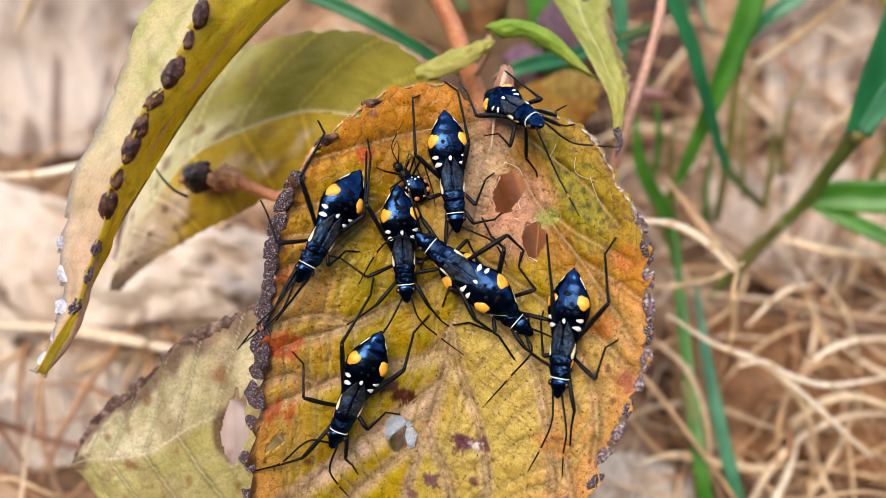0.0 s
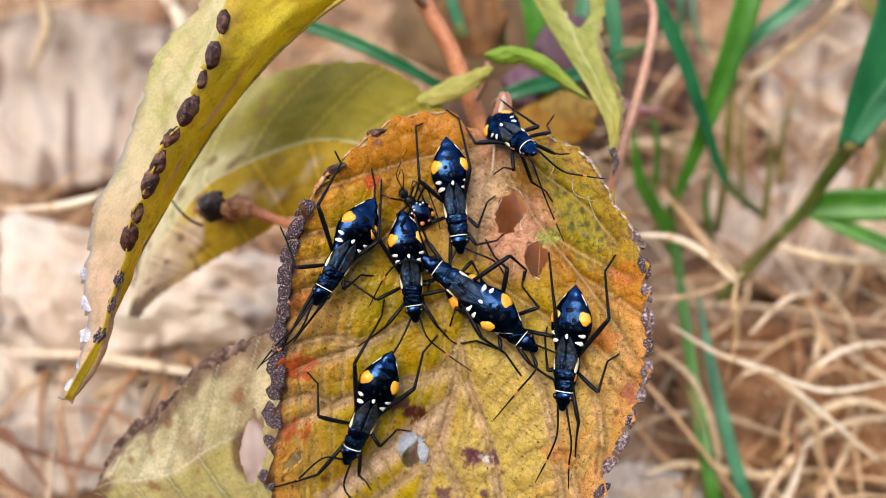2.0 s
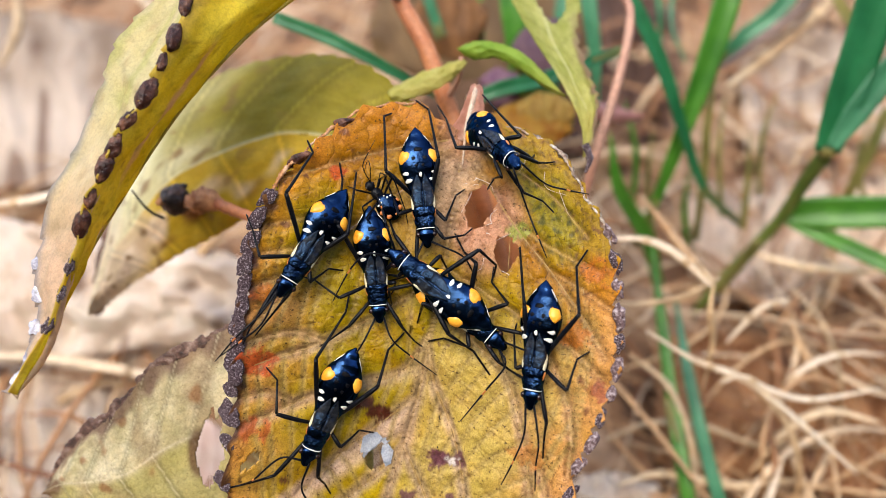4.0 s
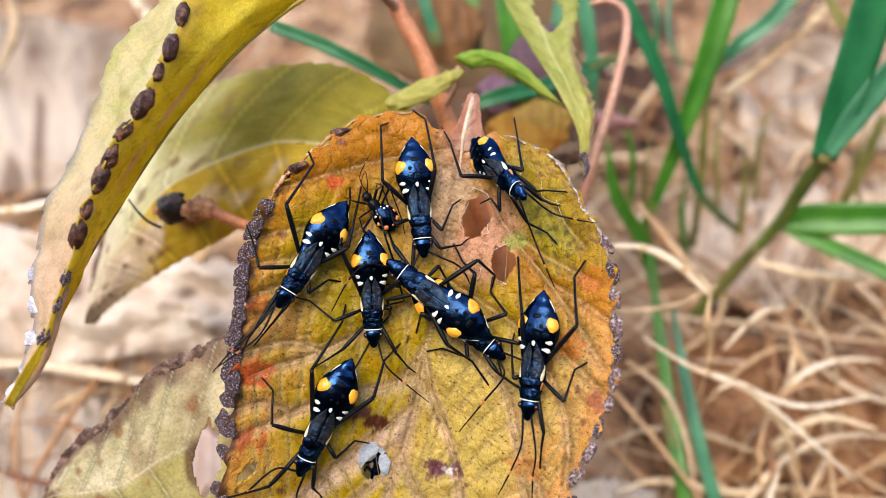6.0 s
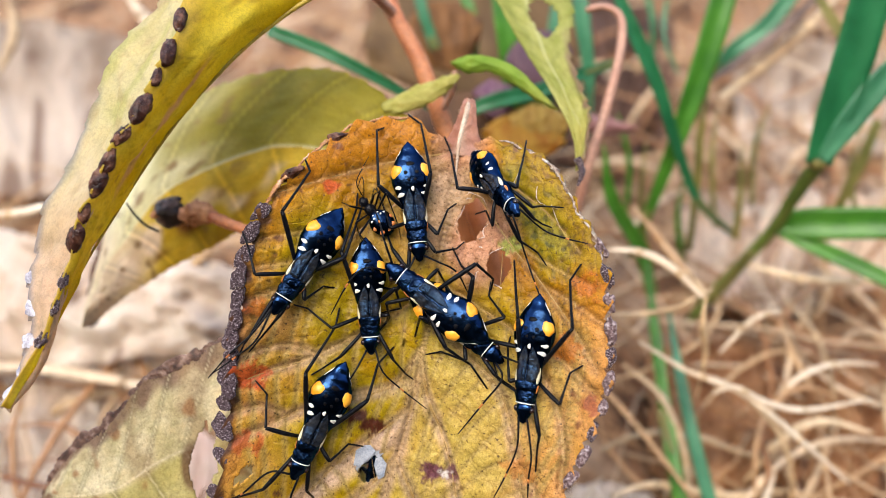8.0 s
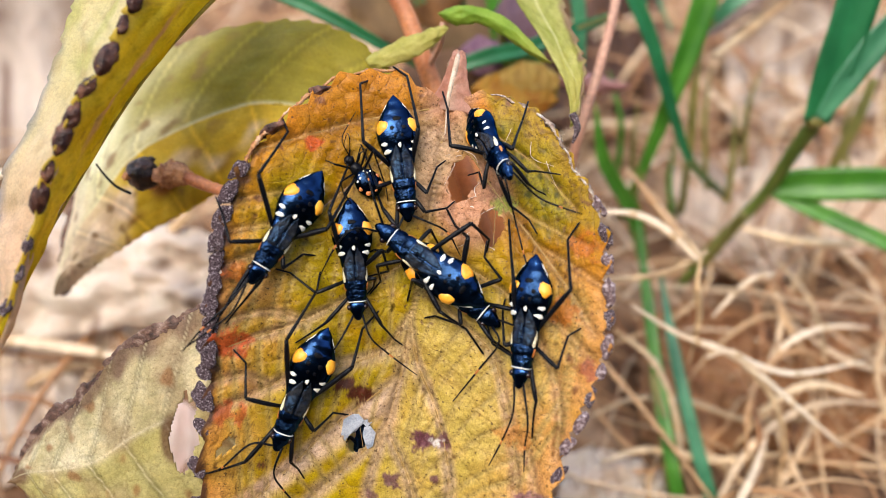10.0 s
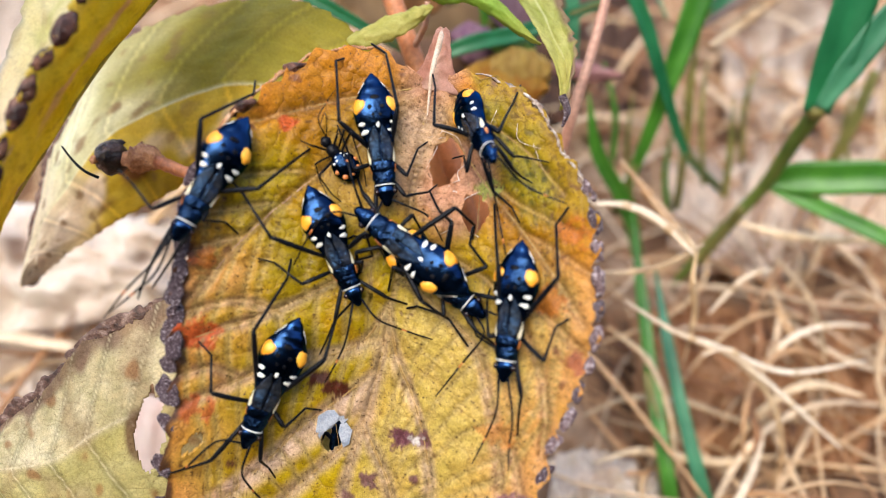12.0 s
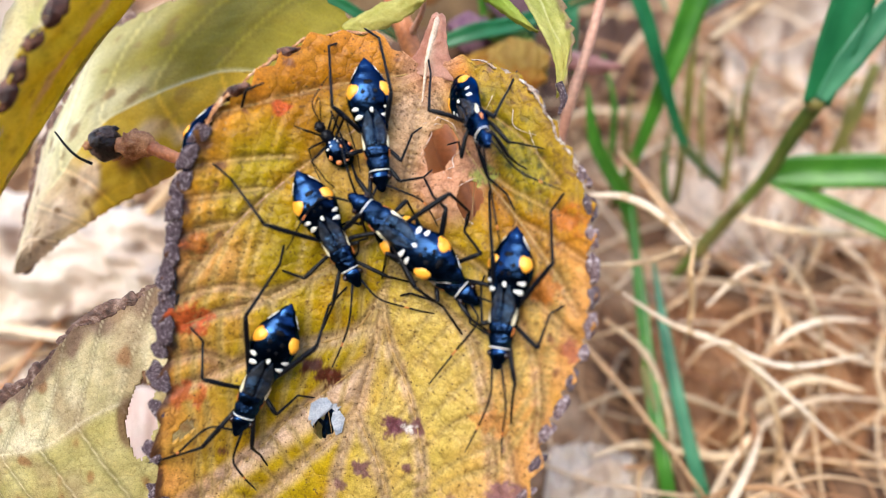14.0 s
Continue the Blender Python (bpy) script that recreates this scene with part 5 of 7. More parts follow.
def build_grass():
    thing = root("grass_plant", "jointed green grass stem with long flat blades", "grass")
    tube("culm", [(71.8, 92.5, 62.9), (71.8, 94.0, 53.6), (71.8, 95.2, 42.6), (69.8, 95.7, 33.6), (67.1, 96.3, 23.4), (63.1, 95.5, 9.3)], [1.4, 1.25, 1.2, 1.1, 1.0], GRASS_CULM, thing, sides=10)
    tube("culm_base", [(70.1, 95.5, 36.1), (68.3, 95.8, 27.0), (65.7, 95.3, 18.4)], [1.25, 1.3, 1.2], GRASS_OLD, thing, "yellowing lower stem", sides=10)
    lump("joint", [(71.3, 92.0, 63.1)][0], ((1.7, 0, 0), (0, 1.5, 0), (0, 0, 1.5)), GRASS_OLD, thing, "pale swollen joint", 0.1)
    blade(thing, [(70.8, 91.4, 63.3), (72.0, 95.6, 71.0), (73.2, 99.6, 78.6), (74.2, 104.0, 86.6), (75.1, 108.0, 94.2)], [4.5, 6.5, 7, 7, 6], GRASS_DEEP)
    blade(thing, [(71.1, 91.1, 64.3), (73.9, 93.8, 69.4), (77.6, 96.8, 74.9), (82.1, 100.1, 80.5)], [2, 4.2, 4.5, 3], GRASS_TEAL)
    blade(thing, [(72.0, 95.2, 42.6), (76.0, 94.6, 44.7), (82.2, 92.5, 47.0), (89.2, 90.4, 49.1), (96.4, 88.3, 50.0)], [2, 6, 6.3, 6, 5], GRASS)
    blade(thing, [(72.2, 95.1, 42.4), (77.1, 91.8, 42.3), (82.8, 88.2, 41.8), (89.7, 83.2, 41.4), (94.9, 79.3, 40.7)], [1.4, 2.8, 3.2, 3, 2], GRASS)
    specs = [
        ([(35.3, 118.6, 83.0), (40.0, 113.4, 75.8), (45.1, 108.8, 67.8), (49.9, 103.9, 58.1), (57.1, 101.3, 45.1), (68.8, 103.5, 32.5)], [1.8, 2.6, 2.6, 2.0, 1.7, 1.4], GRASS_DEEP),
        ([(58.8, 124.5, 83.2), (56.3, 117.6, 74.4), (53.6, 111.3, 64.7), (50.5, 105.3, 54.0), (47.8, 101.1, 42.1), (46.2, 99.9, 29.1)], [4.8, 5.0, 4.4, 3, 2.0, 1.5], GRASS),
        ([(58.4, 116.2, 62.5), (57.4, 111.0, 55.1), (58.3, 107.0, 46.2), (60.1, 102.1, 28.4)], [0.1, 1.6, 1.7, 1.5], GRASS_OLD),
        ([(36.2, 104.4, 57.0), (38.8, 99.3, 47.2), (46.9, 96.9, 34.4), (51.8, 94.5, 21.6)], [0.15, 2.6, 3.2, 2.2], GRASS),
        ([(46.3, 92.5, 38.0), (47.1, 78.3, 30.0), (48.0, 62.5, 22.0), (49.5, 46.5, 14.0), (53.8, 39.2, 0.0)], [0.3, 2.2, 2.5, 2.5, 2.0], GRASS),
        ([(50.4, 83.9, 32.0), (51.3, 70.2, 26.0), (53.4, 56.7, 19.0), (56.3, 46.1, 12.0), (61.6, 39.2, 0.0)], [0.3, 2.2, 2.5, 2.5, 2.0], GRASS_TEAL),
        ([(46.6, 65.1, 24.0), (48.2, 54.9, 18.0), (49.6, 46.2, 12.0), (53.2, 39.2, 0.0)], [1.2, 2.4, 2.8, 2.4], GRASS_OLD),
        ([(-24.4, 103.4, 82.3), (-17.0, 102.1, 79.9), (-9.4, 100.2, 76.9), (-1.3, 98.4, 72.7), (4.1, 97.9, 69.7)], [2.0, 2.2, 2.0, 1.4, 1], GRASS_DEEP),
        ([(9.4, 101.4, 67.5), (14.6, 102.7, 68.7), (22.0, 104.7, 69.2), (29.5, 107.6, 70.5), (37.4, 111.2, 71.2)], [2.2, 2.8, 2.6, 2.2, 1.4], GRASS_DEEP),
        ([(30.7, 126.1, 80.3), (31.7, 120.5, 74.0), (33.2, 115.6, 67.0), (34.5, 108.8, 55.6)], [2.6, 3.0, 2.4, 0.6], GRASS_TEAL),
        ([(16.0, 131.0, 77.8), (17.4, 125.1, 71.3), (18.5, 120.9, 64.9), (19.4, 118.2, 58.5)], [4, 4.5, 4, 3], GRASS),
        ([(-0.8, 131.2, 77.8), (1.2, 126.1, 72.0), (3.5, 122.8, 66.4)], [2, 2.2, 2], GRASS_TEAL),
        ([(79.9, 138.1, 71.4), (74.7, 134.1, 65.1), (68.2, 131.8, 60.3), (64.8, 130.6, 53.9)], [3.6, 3.8, 3.2, 1.0], GRASS_TEAL),
        ([(78.6, 128.7, 76.4), (83.1, 124.5, 71.4), (87.6, 120.6, 66.7)], [1.2, 2.2, 2.0], GRASS_OLD),
        ([(97.6, 117.1, 53.0), (94.8, 111.5, 45.2), (92.8, 107.9, 36.7), (93.0, 106.3, 27.3)], [2, 2.6, 2.2, 1.6], GRASS_OLD),
        ([(71.5, 118.5, 45.8), (71.7, 111.5, 36.9), (72.1, 106.6, 27.2)], [0.1, 1.5, 1.6], GRASS_OLD),
        ([(55.0, 124.8, 59.3), (52.0, 131.1, 65.0), (53.3, 139.3, 72.2)], [0.3, 0.8, 0.8], GRASS_TEAL),
        ([(42.2, 118.6, 53.7), (45.1, 111.9, 45.1), (45.5, 106.0, 31.8)], [0.1, 1.2, 1.2], GRASS),
        ([(48.8, 115.6, 48.4), (48.2, 108.8, 39.7), (51.2, 103.5, 26.9)], [0.1, 1.1, 1.2], GRASS_OLD),
        ([(58.9, 113.9, 41.6), (57.6, 107.8, 33.5), (60.3, 101.8, 22.9)], [0.1, 1.1, 1.2], GRASS),
        ([(66.7, 125.8, 49.6), (65.3, 117.2, 42.0), (68.3, 109.9, 27.5)], [0.1, 1.2, 1.0], GRASS_OLD),
        ([(82.2, 132.3, 46.3), (78.6, 125.2, 38.5), (79.7, 118.0, 26.8)], [0.1, 1.2, 1.2], GRASS_OLD),
        ([(30.3, 139.5, 72.2), (29.0, 133.2, 66.5), (28.1, 126.8, 58.1), (28.1, 119.8, 46.6)], [2.4, 3.0, 2.4, 1.6], GRASS_TEAL),
        ([(50.3, 149.7, 68.1), (52.8, 142.0, 61.2), (52.7, 135.0, 52.4)], [1.0, 1.3, 0.9], GRASS_DEEP),
        ([(99.1, 121.7, 46.3), (97.7, 116.5, 39.0), (101.4, 111.6, 29.3)], [0.1, 1.2, 1.2], GRASS_OLD),
        ([(8.5, 140.6, 72.9), (10.9, 134.3, 67.3), (11.9, 128.8, 59.7)], [2.0, 2.6, 2.0], GRASS),
    ]
    for pts, w, mat in specs:
        old = mat is GRASS_OLD
        shoot = root("grass_shoot", "yellowing grass shoot rooted in the dry soil" if old else "green grass shoot rooted in the dry soil", "grass", "grass shoots")
        blade(shoot, pts, w, mat)
        foot = spline(pts, 10)[-3:]
        tube("sheath", foot, [w[-1] * 0.3, w[-1] * 0.36], GRASS_OLD, shoot, "pale leaf sheath", 6)


def build_straw():
    specs = [  # pale dead stalks lying over one another
        ([(33.2, 79.7, 53.8), (38.7, 78.7, 54.3), (43.8, 76.1, 53.3), (49.0, 71.4, 50.6)], [0.8, 1.1, 1.0], STRAW_PALE),
        ([(41.3, 93.0, 51.0), (44.5, 85.1, 50.7), (47.7, 78.2, 49.9), (50.1, 72.3, 50.1)], [0.9, 1.3, 1.2], STRAW),
        ([(35.0, 73.7, 43.1), (40.5, 72.5, 44.7), (45.6, 71.6, 48.1), (50.7, 72.6, 51.6)], [0.6, 0.8, 0.7], STRAW),
        ([(49.5, 71.7, 50.8), (49.3, 68.7, 46.8), (51.3, 67.2, 40.1), (51.9, 64.2, 29.4)], [0.6, 0.8, 0.6], STRAW),
        ([(63.8, 120.9, 56.0), (71.3, 125.1, 59.8), (80.9, 131.6, 64.3), (90.7, 139.0, 69.6)], [1.5, 1.7, 1.5], STRAW),
        ([(61.0, 121.3, 60.3), (68.7, 125.1, 63.8), (76.4, 130.0, 66.9), (84.7, 136.2, 71.2)], [1.2, 1.4, 1.3], STRAW_DARK),
        ([(69.8, 94.4, 32.4), (78.5, 91.2, 32.4), (86.8, 89.2, 33.4), (97.9, 88.2, 33.9)], [1.2, 1.3, 1.2], STRAW),
        ([(39.5, 68.8, 41.5), (48.0, 65.5, 37.3), (58.6, 62.8, 33.7), (69.9, 57.5, 26.4), (80.5, 52.0, 18.9)], [0.6, 0.9, 0.9, 0.8], STRAW_PALE),
        ([(53.1, 62.4, 34.5), (57.2, 63.1, 35.2), (62.7, 61.6, 32.7), (71.0, 61.4, 29.8), (86.1, 64.8, 27.7)], [0.5, 0.7, 0.6], STRAW_PALE),
        ([(58.6, 62.8, 33.7), (66.8, 58.8, 26.1), (70.9, 52.9, 16.9), (70.7, 48.7, 7.9)], [0.9, 0.9, 0.8], STRAW),
        ([(39.8, 72.3, 28.5), (47.2, 66.8, 25.0), (51.5, 58.5, 17.7), (52.9, 50.6, 9.3)], [0.8, 1, 0.9], STRAW),
        ([(35.7, 60.8, 15.6), (44.7, 63.2, 17.8), (56.4, 62.8, 16.2), (67.1, 60.6, 13.0), (83.1, 61.3, 11.1)], [0.7, 0.9, 0.7], STRAW),
        ([(75.0, 86.9, 31.2), (82.0, 80.7, 25.7), (86.7, 72.9, 16.1), (86.5, 63.9, 5.5)], [0.8, 0.9, 0.8], STRAW),
        ([(57.9, 72.7, 31.7), (64.5, 77.5, 36.1), (70.0, 78.7, 37.2)], [0.4, 0.6, 0.3], STRAW_PALE),
        ([(94.7, 76.1, 21.8), (84.4, 75.2, 23.5), (75.2, 71.6, 22.9), (70.6, 66.5, 18.3)], [0.5, 0.7, 0.5], STRAW_PALE),
        ([(89.9, 62.8, 17.9), (79.8, 64.6, 19.4), (71.8, 62.1, 17.1), (64.8, 56.3, 9.2)], [0.9, 1, 0.8], STRAW),
        ([(36.3, 51.6, 15.4), (45.0, 53.1, 16.9), (58.4, 51.8, 14.5), (73.0, 53.7, 12.3)], [0.7, 1.0, 0.8], STRAW),
        ([(-110.4, 84.1, -0.1), (-90.6, 85.0, 3.6), (-70.3, 87.0, 7.0), (-47.0, 87.9, 12.0), (-31.1, 88.5, 15.4)], [4.2, 5.6, 5.0, 3.4], STRAW_WHITE),
        ([(-98.5, 80.9, 15.9), (-80.3, 79.2, 17.3), (-64.9, 76.3, 17.6), (-51.1, 73.2, 17.6)], [1.2, 1.5, 1.2], STRAW_PALE),
        ([(-87.2, 92.8, 49.4), (-76.8, 92.3, 50.4), (-68.7, 92.7, 52.2), (-60.7, 93.9, 54.7)], [1.0, 1.4, 0.8], STRAW_PALE),
        ([(-60.5, 87.3, 18.0), (-51.8, 93.7, 27.8), (-43.8, 98.7, 35.0), (-35.3, 104.9, 40.7)], [1.1, 1.4, 1.1], STRAW),
        ([(-83.3, 92.1, 18.0), (-70.9, 89.8, 18.8), (-53.1, 88.2, 22.9), (-41.5, 90.5, 27.8)], [0.9, 1.2, 0.9], STRAW),
        ([(-96.2, 70.3, -4.2), (-84.7, 74.9, 2.7), (-74.8, 77.6, 7.9), (-62.6, 77.4, 10.5)], [1.0, 1.3, 1.0], STRAW),
        ([(-65.4, 140.8, 52.2), (-63.1, 146.6, 56.1), (-69.2, 154.5, 60.4)], [1.3, 1.6, 1.3], STRAW_PALE),
        ([(-101.7, 142.4, 46.5), (-98.7, 152.3, 52.7), (-103.2, 164.5, 59.5)], [1.2, 1.4, 1.2], STRAW),
    ]
    for pts, r, mat in specs:
        b = root("dead_stalk", "bleached dead grass stalk lying on the litter" if mat in (STRAW_PALE, STRAW_WHITE) else ("dark brown dead stalk on the litter" if mat is STRAW_DARK else "tan dead grass stalk lying on the litter"), "dead grass", "dead stalks")
        tube("straw", pts, [r[0] * 0.5, *r, r[-1] * 0.4], mat, b, "", 28, 8, 0.55, 0.18)
        curve = spline(pts, 12)
        for i in (4, 9):
            d = (curve[i + 1] - curve[i]).normalized() * 0.7
            tube("joint", [curve[i] - d, curve[i], curve[i] + d], [max(r) * 0.9, max(r) * 1.04, max(r) * 0.9], STRAW_DARK if mat is STRAW_DARK else STRAW, b, "", 4, 8, 0.6)
    verts, faces = [], []
    rnd = random.Random(5)
    for k in range(1250):
        x, y = rnd.uniform(-210, 260), rnd.uniform(-30, 380)
        a, length = rnd.uniform(0, math.pi), rnd.uniform(22, 95)
        bend, z0, z1 = rnd.uniform(-1.6, 1.6), rnd.uniform(0.5, 10), rnd.uniform(0.5, 20)
        pts = []
        for i in range(4):
            t = i / 3 - 0.5
            px, py = x + math.cos(a + bend * t) * t * length, y + math.sin(a + bend * t) * t * length
            pts.append((px, py, ground_height(px, py) + z0 + (z1 - z0) * (i / 3) + 3 * math.sin(math.pi * i / 3)))
        r = rnd.uniform(0.2, 0.85)
        v, f = tube_data(spline(pts, 8), [r * 0.4, r, r * 1.1, r * 0.3], 5, 0.6)
        base = len(verts)
        verts += v
        faces += [tuple(j + base for j in q) for q in f]
    for k in range(300):
        x, y = rnd.uniform(20, 190), rnd.uniform(20, 200)
        a, length, turn = rnd.uniform(0, 2 * math.pi), rnd.uniform(25, 80), rnd.uniform(-2.6, 2.6)
        pts, z = [], rnd.uniform(4, 26)
        px, py = x, y
        for i in range(6):
            pts.append((px, py, ground_height(px, py) + z * (0.4 + 0.6 * math.sin(math.pi * (i + 0.5) / 6))))
            px += math.cos(a + turn * i / 5) * length / 5
            py += math.sin(a + turn * i / 5) * length / 5
        r = rnd.uniform(0.3, 0.85)
        v, f = tube_data(spline(pts, 12), [r * 0.4, r, r, r * 0.3], 5, 0.6)
        base = len(verts)
        verts += v
        faces += [tuple(j + base for j in q) for q in f]
    tagged(link("dead_grass", verts, faces, STRAW_LOOSE), "tangle of tan dead grass over the soil", "dead grass", "", "stuff")


def loose_straw():
    m, nt, sh, co = material("loose_straw", 0.6, 0.3, 900)
    geo = nt.nodes.new("ShaderNodeNewGeometry")
    col = ramp_node(nt, geo.outputs["Random Per Island"], [(0, (0.20, 0.07, 0.022)), (0.3, (0.40, 0.19, 0.075)), (0.7, (0.60, 0.39, 0.20)), (1, (0.80, 0.62, 0.42))])
    n = noise_node(nt, co, 400, 3)
    col = mix_node(nt, "MULTIPLY", 0.8, col, ramp_node(nt, n.outputs["Fac"], [(0.3, (0.6, 0.6, 0.6)), (0.7, (1.1, 1.1, 1.1))]))
    nt.links.new(col, sh.inputs["Base Color"])
    return m


STRAW_LOOSE = loose_straw()
build_grass()
build_straw()

# ---- the insects (local space: y towards the head, x to the insect's right, z off the leaf; millimetres) ----
ABDOMEN = [(-7.7, 0.12, 0.10, 0.10), (-7.3, 0.45, 0.30, 0.25), (-6.6, 0.95, 0.62, 0.5), (-5.6, 1.62, 0.98, 0.8), (-4.6, 2.15, 1.26, 1.0), (-3.6, 2.45, 1.42, 1.1),
           (-2.6, 2.42, 1.42, 1.1), (-1.6, 2.15, 1.28, 1.0), (-0.6, 1.8, 1.08, 0.9), (0.6, 1.5, 0.9, 0.8), (1.6, 1.3, 0.8, 0.7)]
THORAX = [(0.2, 1.25, 0.85, 0.8), (0.8, 1.42, 1.0, 0.85), (1.8, 1.48, 1.08, 0.9), (2.6, 1.44, 1.08, 0.9), (3.3, 1.34, 1.02, 0.85), (3.45, 1.26, 0.92, 0.8), (3.62, 1.28, 1.0, 0.8), (4.3, 1.20, 0.94, 0.75), (5.0, 1.0, 0.76, 0.65)]
HEAD = [(4.9, 0.80, 0.60, 0.55), (5.2, 0.98, 0.70, 0.6), (5.6, 1.0, 0.72, 0.6), (6.0, 0.88, 0.64, 0.5), (6.4, 0.66, 0.52, 0.4), (6.7, 0.52, 0.44, 0.3), (7.0, 0.40, 0.34, 0.25), (7.2, 0.14, 0.14, 0.1)]
BODY_Z = 2.3


def section(table, y, a, grow=0.0):
    """A point of a body's skin: a is the angle from the insect's right (0) over the back (90)."""
    w, top, low = along(table, y)
    c, s = math.cos(a), math.sin(a)
    e = 0.85
    x = math.copysign(abs(c) ** e, c) * (w + grow)
    z = math.copysign(abs(s) ** e, s) * ((top if s > 0 else low) + grow)
    return Vector((x, y, BODY_Z + z))


def hull(name, table, mat, parent, rings=26, sides=28, label="", ribs=0.0, k=1.0, dents=0.0):
    y0, y1 = table[0][0], table[-1][0]
    verts, faces = [], []
    for i in range(rings + 1):
        y = y0 + (y1 - y0) * i / rings
        for j in range(sides):
            a = 2 * math.pi * j / sides
            g = ribs * math.sin(y * 5.2) * (1 + 4 * step(-5.0, -6.4, y)) + dents * nz(math.cos(a) * 3 + y * 1.3, math.sin(a) * 3, 1.0, 4.0)
            verts.append(section(table, y, a, g) * k)
    for i in range(rings):
        for j in range(sides):
            p, q = i * sides + j, i * sides + (j + 1) % sides
            faces.append((p, q, q + sides, p + sides))
    faces += [tuple(range(sides - 1, -1, -1)), tuple(rings * sides + j for j in range(sides))]
    return link(name, verts, faces, mat, parent, label)


def patch(name, table, y, deg, ry, rdeg, mat, parent, label="", k=1.0, proud=0.05, dome=0.06, sides=16, slant=0.0, lens=0.0):
    """A low mound of colour that follows the skin round (y, deg)."""
    verts, faces = [], []
    levels = ((1.0, -0.06), (0.92, proud), (0.55, proud + dome * 0.7))
    for f, g in levels:
        for j in range(sides):
            t = 2 * math.pi * j / sides
            wob = 1 + 0.10 * math.sin(3 * t + y) + 0.06 * math.sin(5 * t + deg)
            verts.append(section(table, y + ry * f * wob * math.sin(t) * abs(math.sin(t)) ** lens + slant * math.cos(t) * f, radians(deg + rdeg * f * wob * math.cos(t)), g) * k)
    verts.append(section(table, y, radians(deg), proud + dome) * k)
    for l in range(2):
        for j in range(sides):
            p, q = l * sides + j, l * sides + (j + 1) % sides
            faces.append((p, q, q + sides, p + sides))
    faces += [(2 * sides + j, 2 * sides + (j + 1) % sides, 3 * sides) for j in range(sides)]
    return link(name, verts, faces, mat, parent, label)


def limb_part(bug, kind, pts, k):
    """A leg (femur with its shin and foot under it) or a feeler, through joints that are given in the insect's space."""
    p = [Vector(q) for q in pts]
    if kind == "ant":
        curve = spline(p, 18)
        ob = tube("antenna", curve[:7], [0.15 * k, 0.12 * k], LEGS_BLACK, bug, "black jointed feeler with pale rings", sides=6, origin=p[0], straight=True)
        for name, a, b, r, mat in (("feeler_joint", 6, 12, 0.12, LEGS_BLACK), ("pale_ring", 12, 13, 0.10, RUST), ("feeler_tip", 13, 18, 0.12, LEGS_BLACK)):
            o = tube(name, curve[a:b + 1], [r * k, r * k * (0.5 if name == "feeler_tip" else 1)], mat, ob, sides=6, origin=p[0], straight=True)
            o.location = (0, 0, 0)
        return ob
    thick = {"hind": 0.29, "mid": 0.25, "front": 0.25}[kind] * k
    knee = p[1]
    femur = [p[0], p[0].lerp(knee, 0.35) + Vector((0, 0, 0.25 * k)), p[0].lerp(knee, 0.75) + Vector((0, 0, 0.15 * k)), knee]
    ob = tube("leg", femur, [thick * 0.8, thick, thick * 1.1, thick * 0.8], LEGS_BLACK, bug, "", 10, 8, origin=p[0])
    shin = tube("shin", [knee, knee.lerp(p[2], 0.5) + Vector((0, 0, 0.1 * k)), p[2]], [thick * 0.72, thick * 0.55, thick * 0.5], LEGS_BLACK, ob, "", 10, 8, origin=p[0])
    foot = tube("foot", [p[2], p[2].lerp(p[3], 0.5), p[3], p[3] + (p[3] - p[2]).normalized() * 0.25 * k - Vector((0, 0, 0.1 * k))], [thick * 0.48, thick * 0.45, thick * 0.42, thick * 0.15], LEGS_BLACK, ob, "", 8, 6, origin=p[0])
    shin.location = foot.location = (0, 0, 0)
    return ob


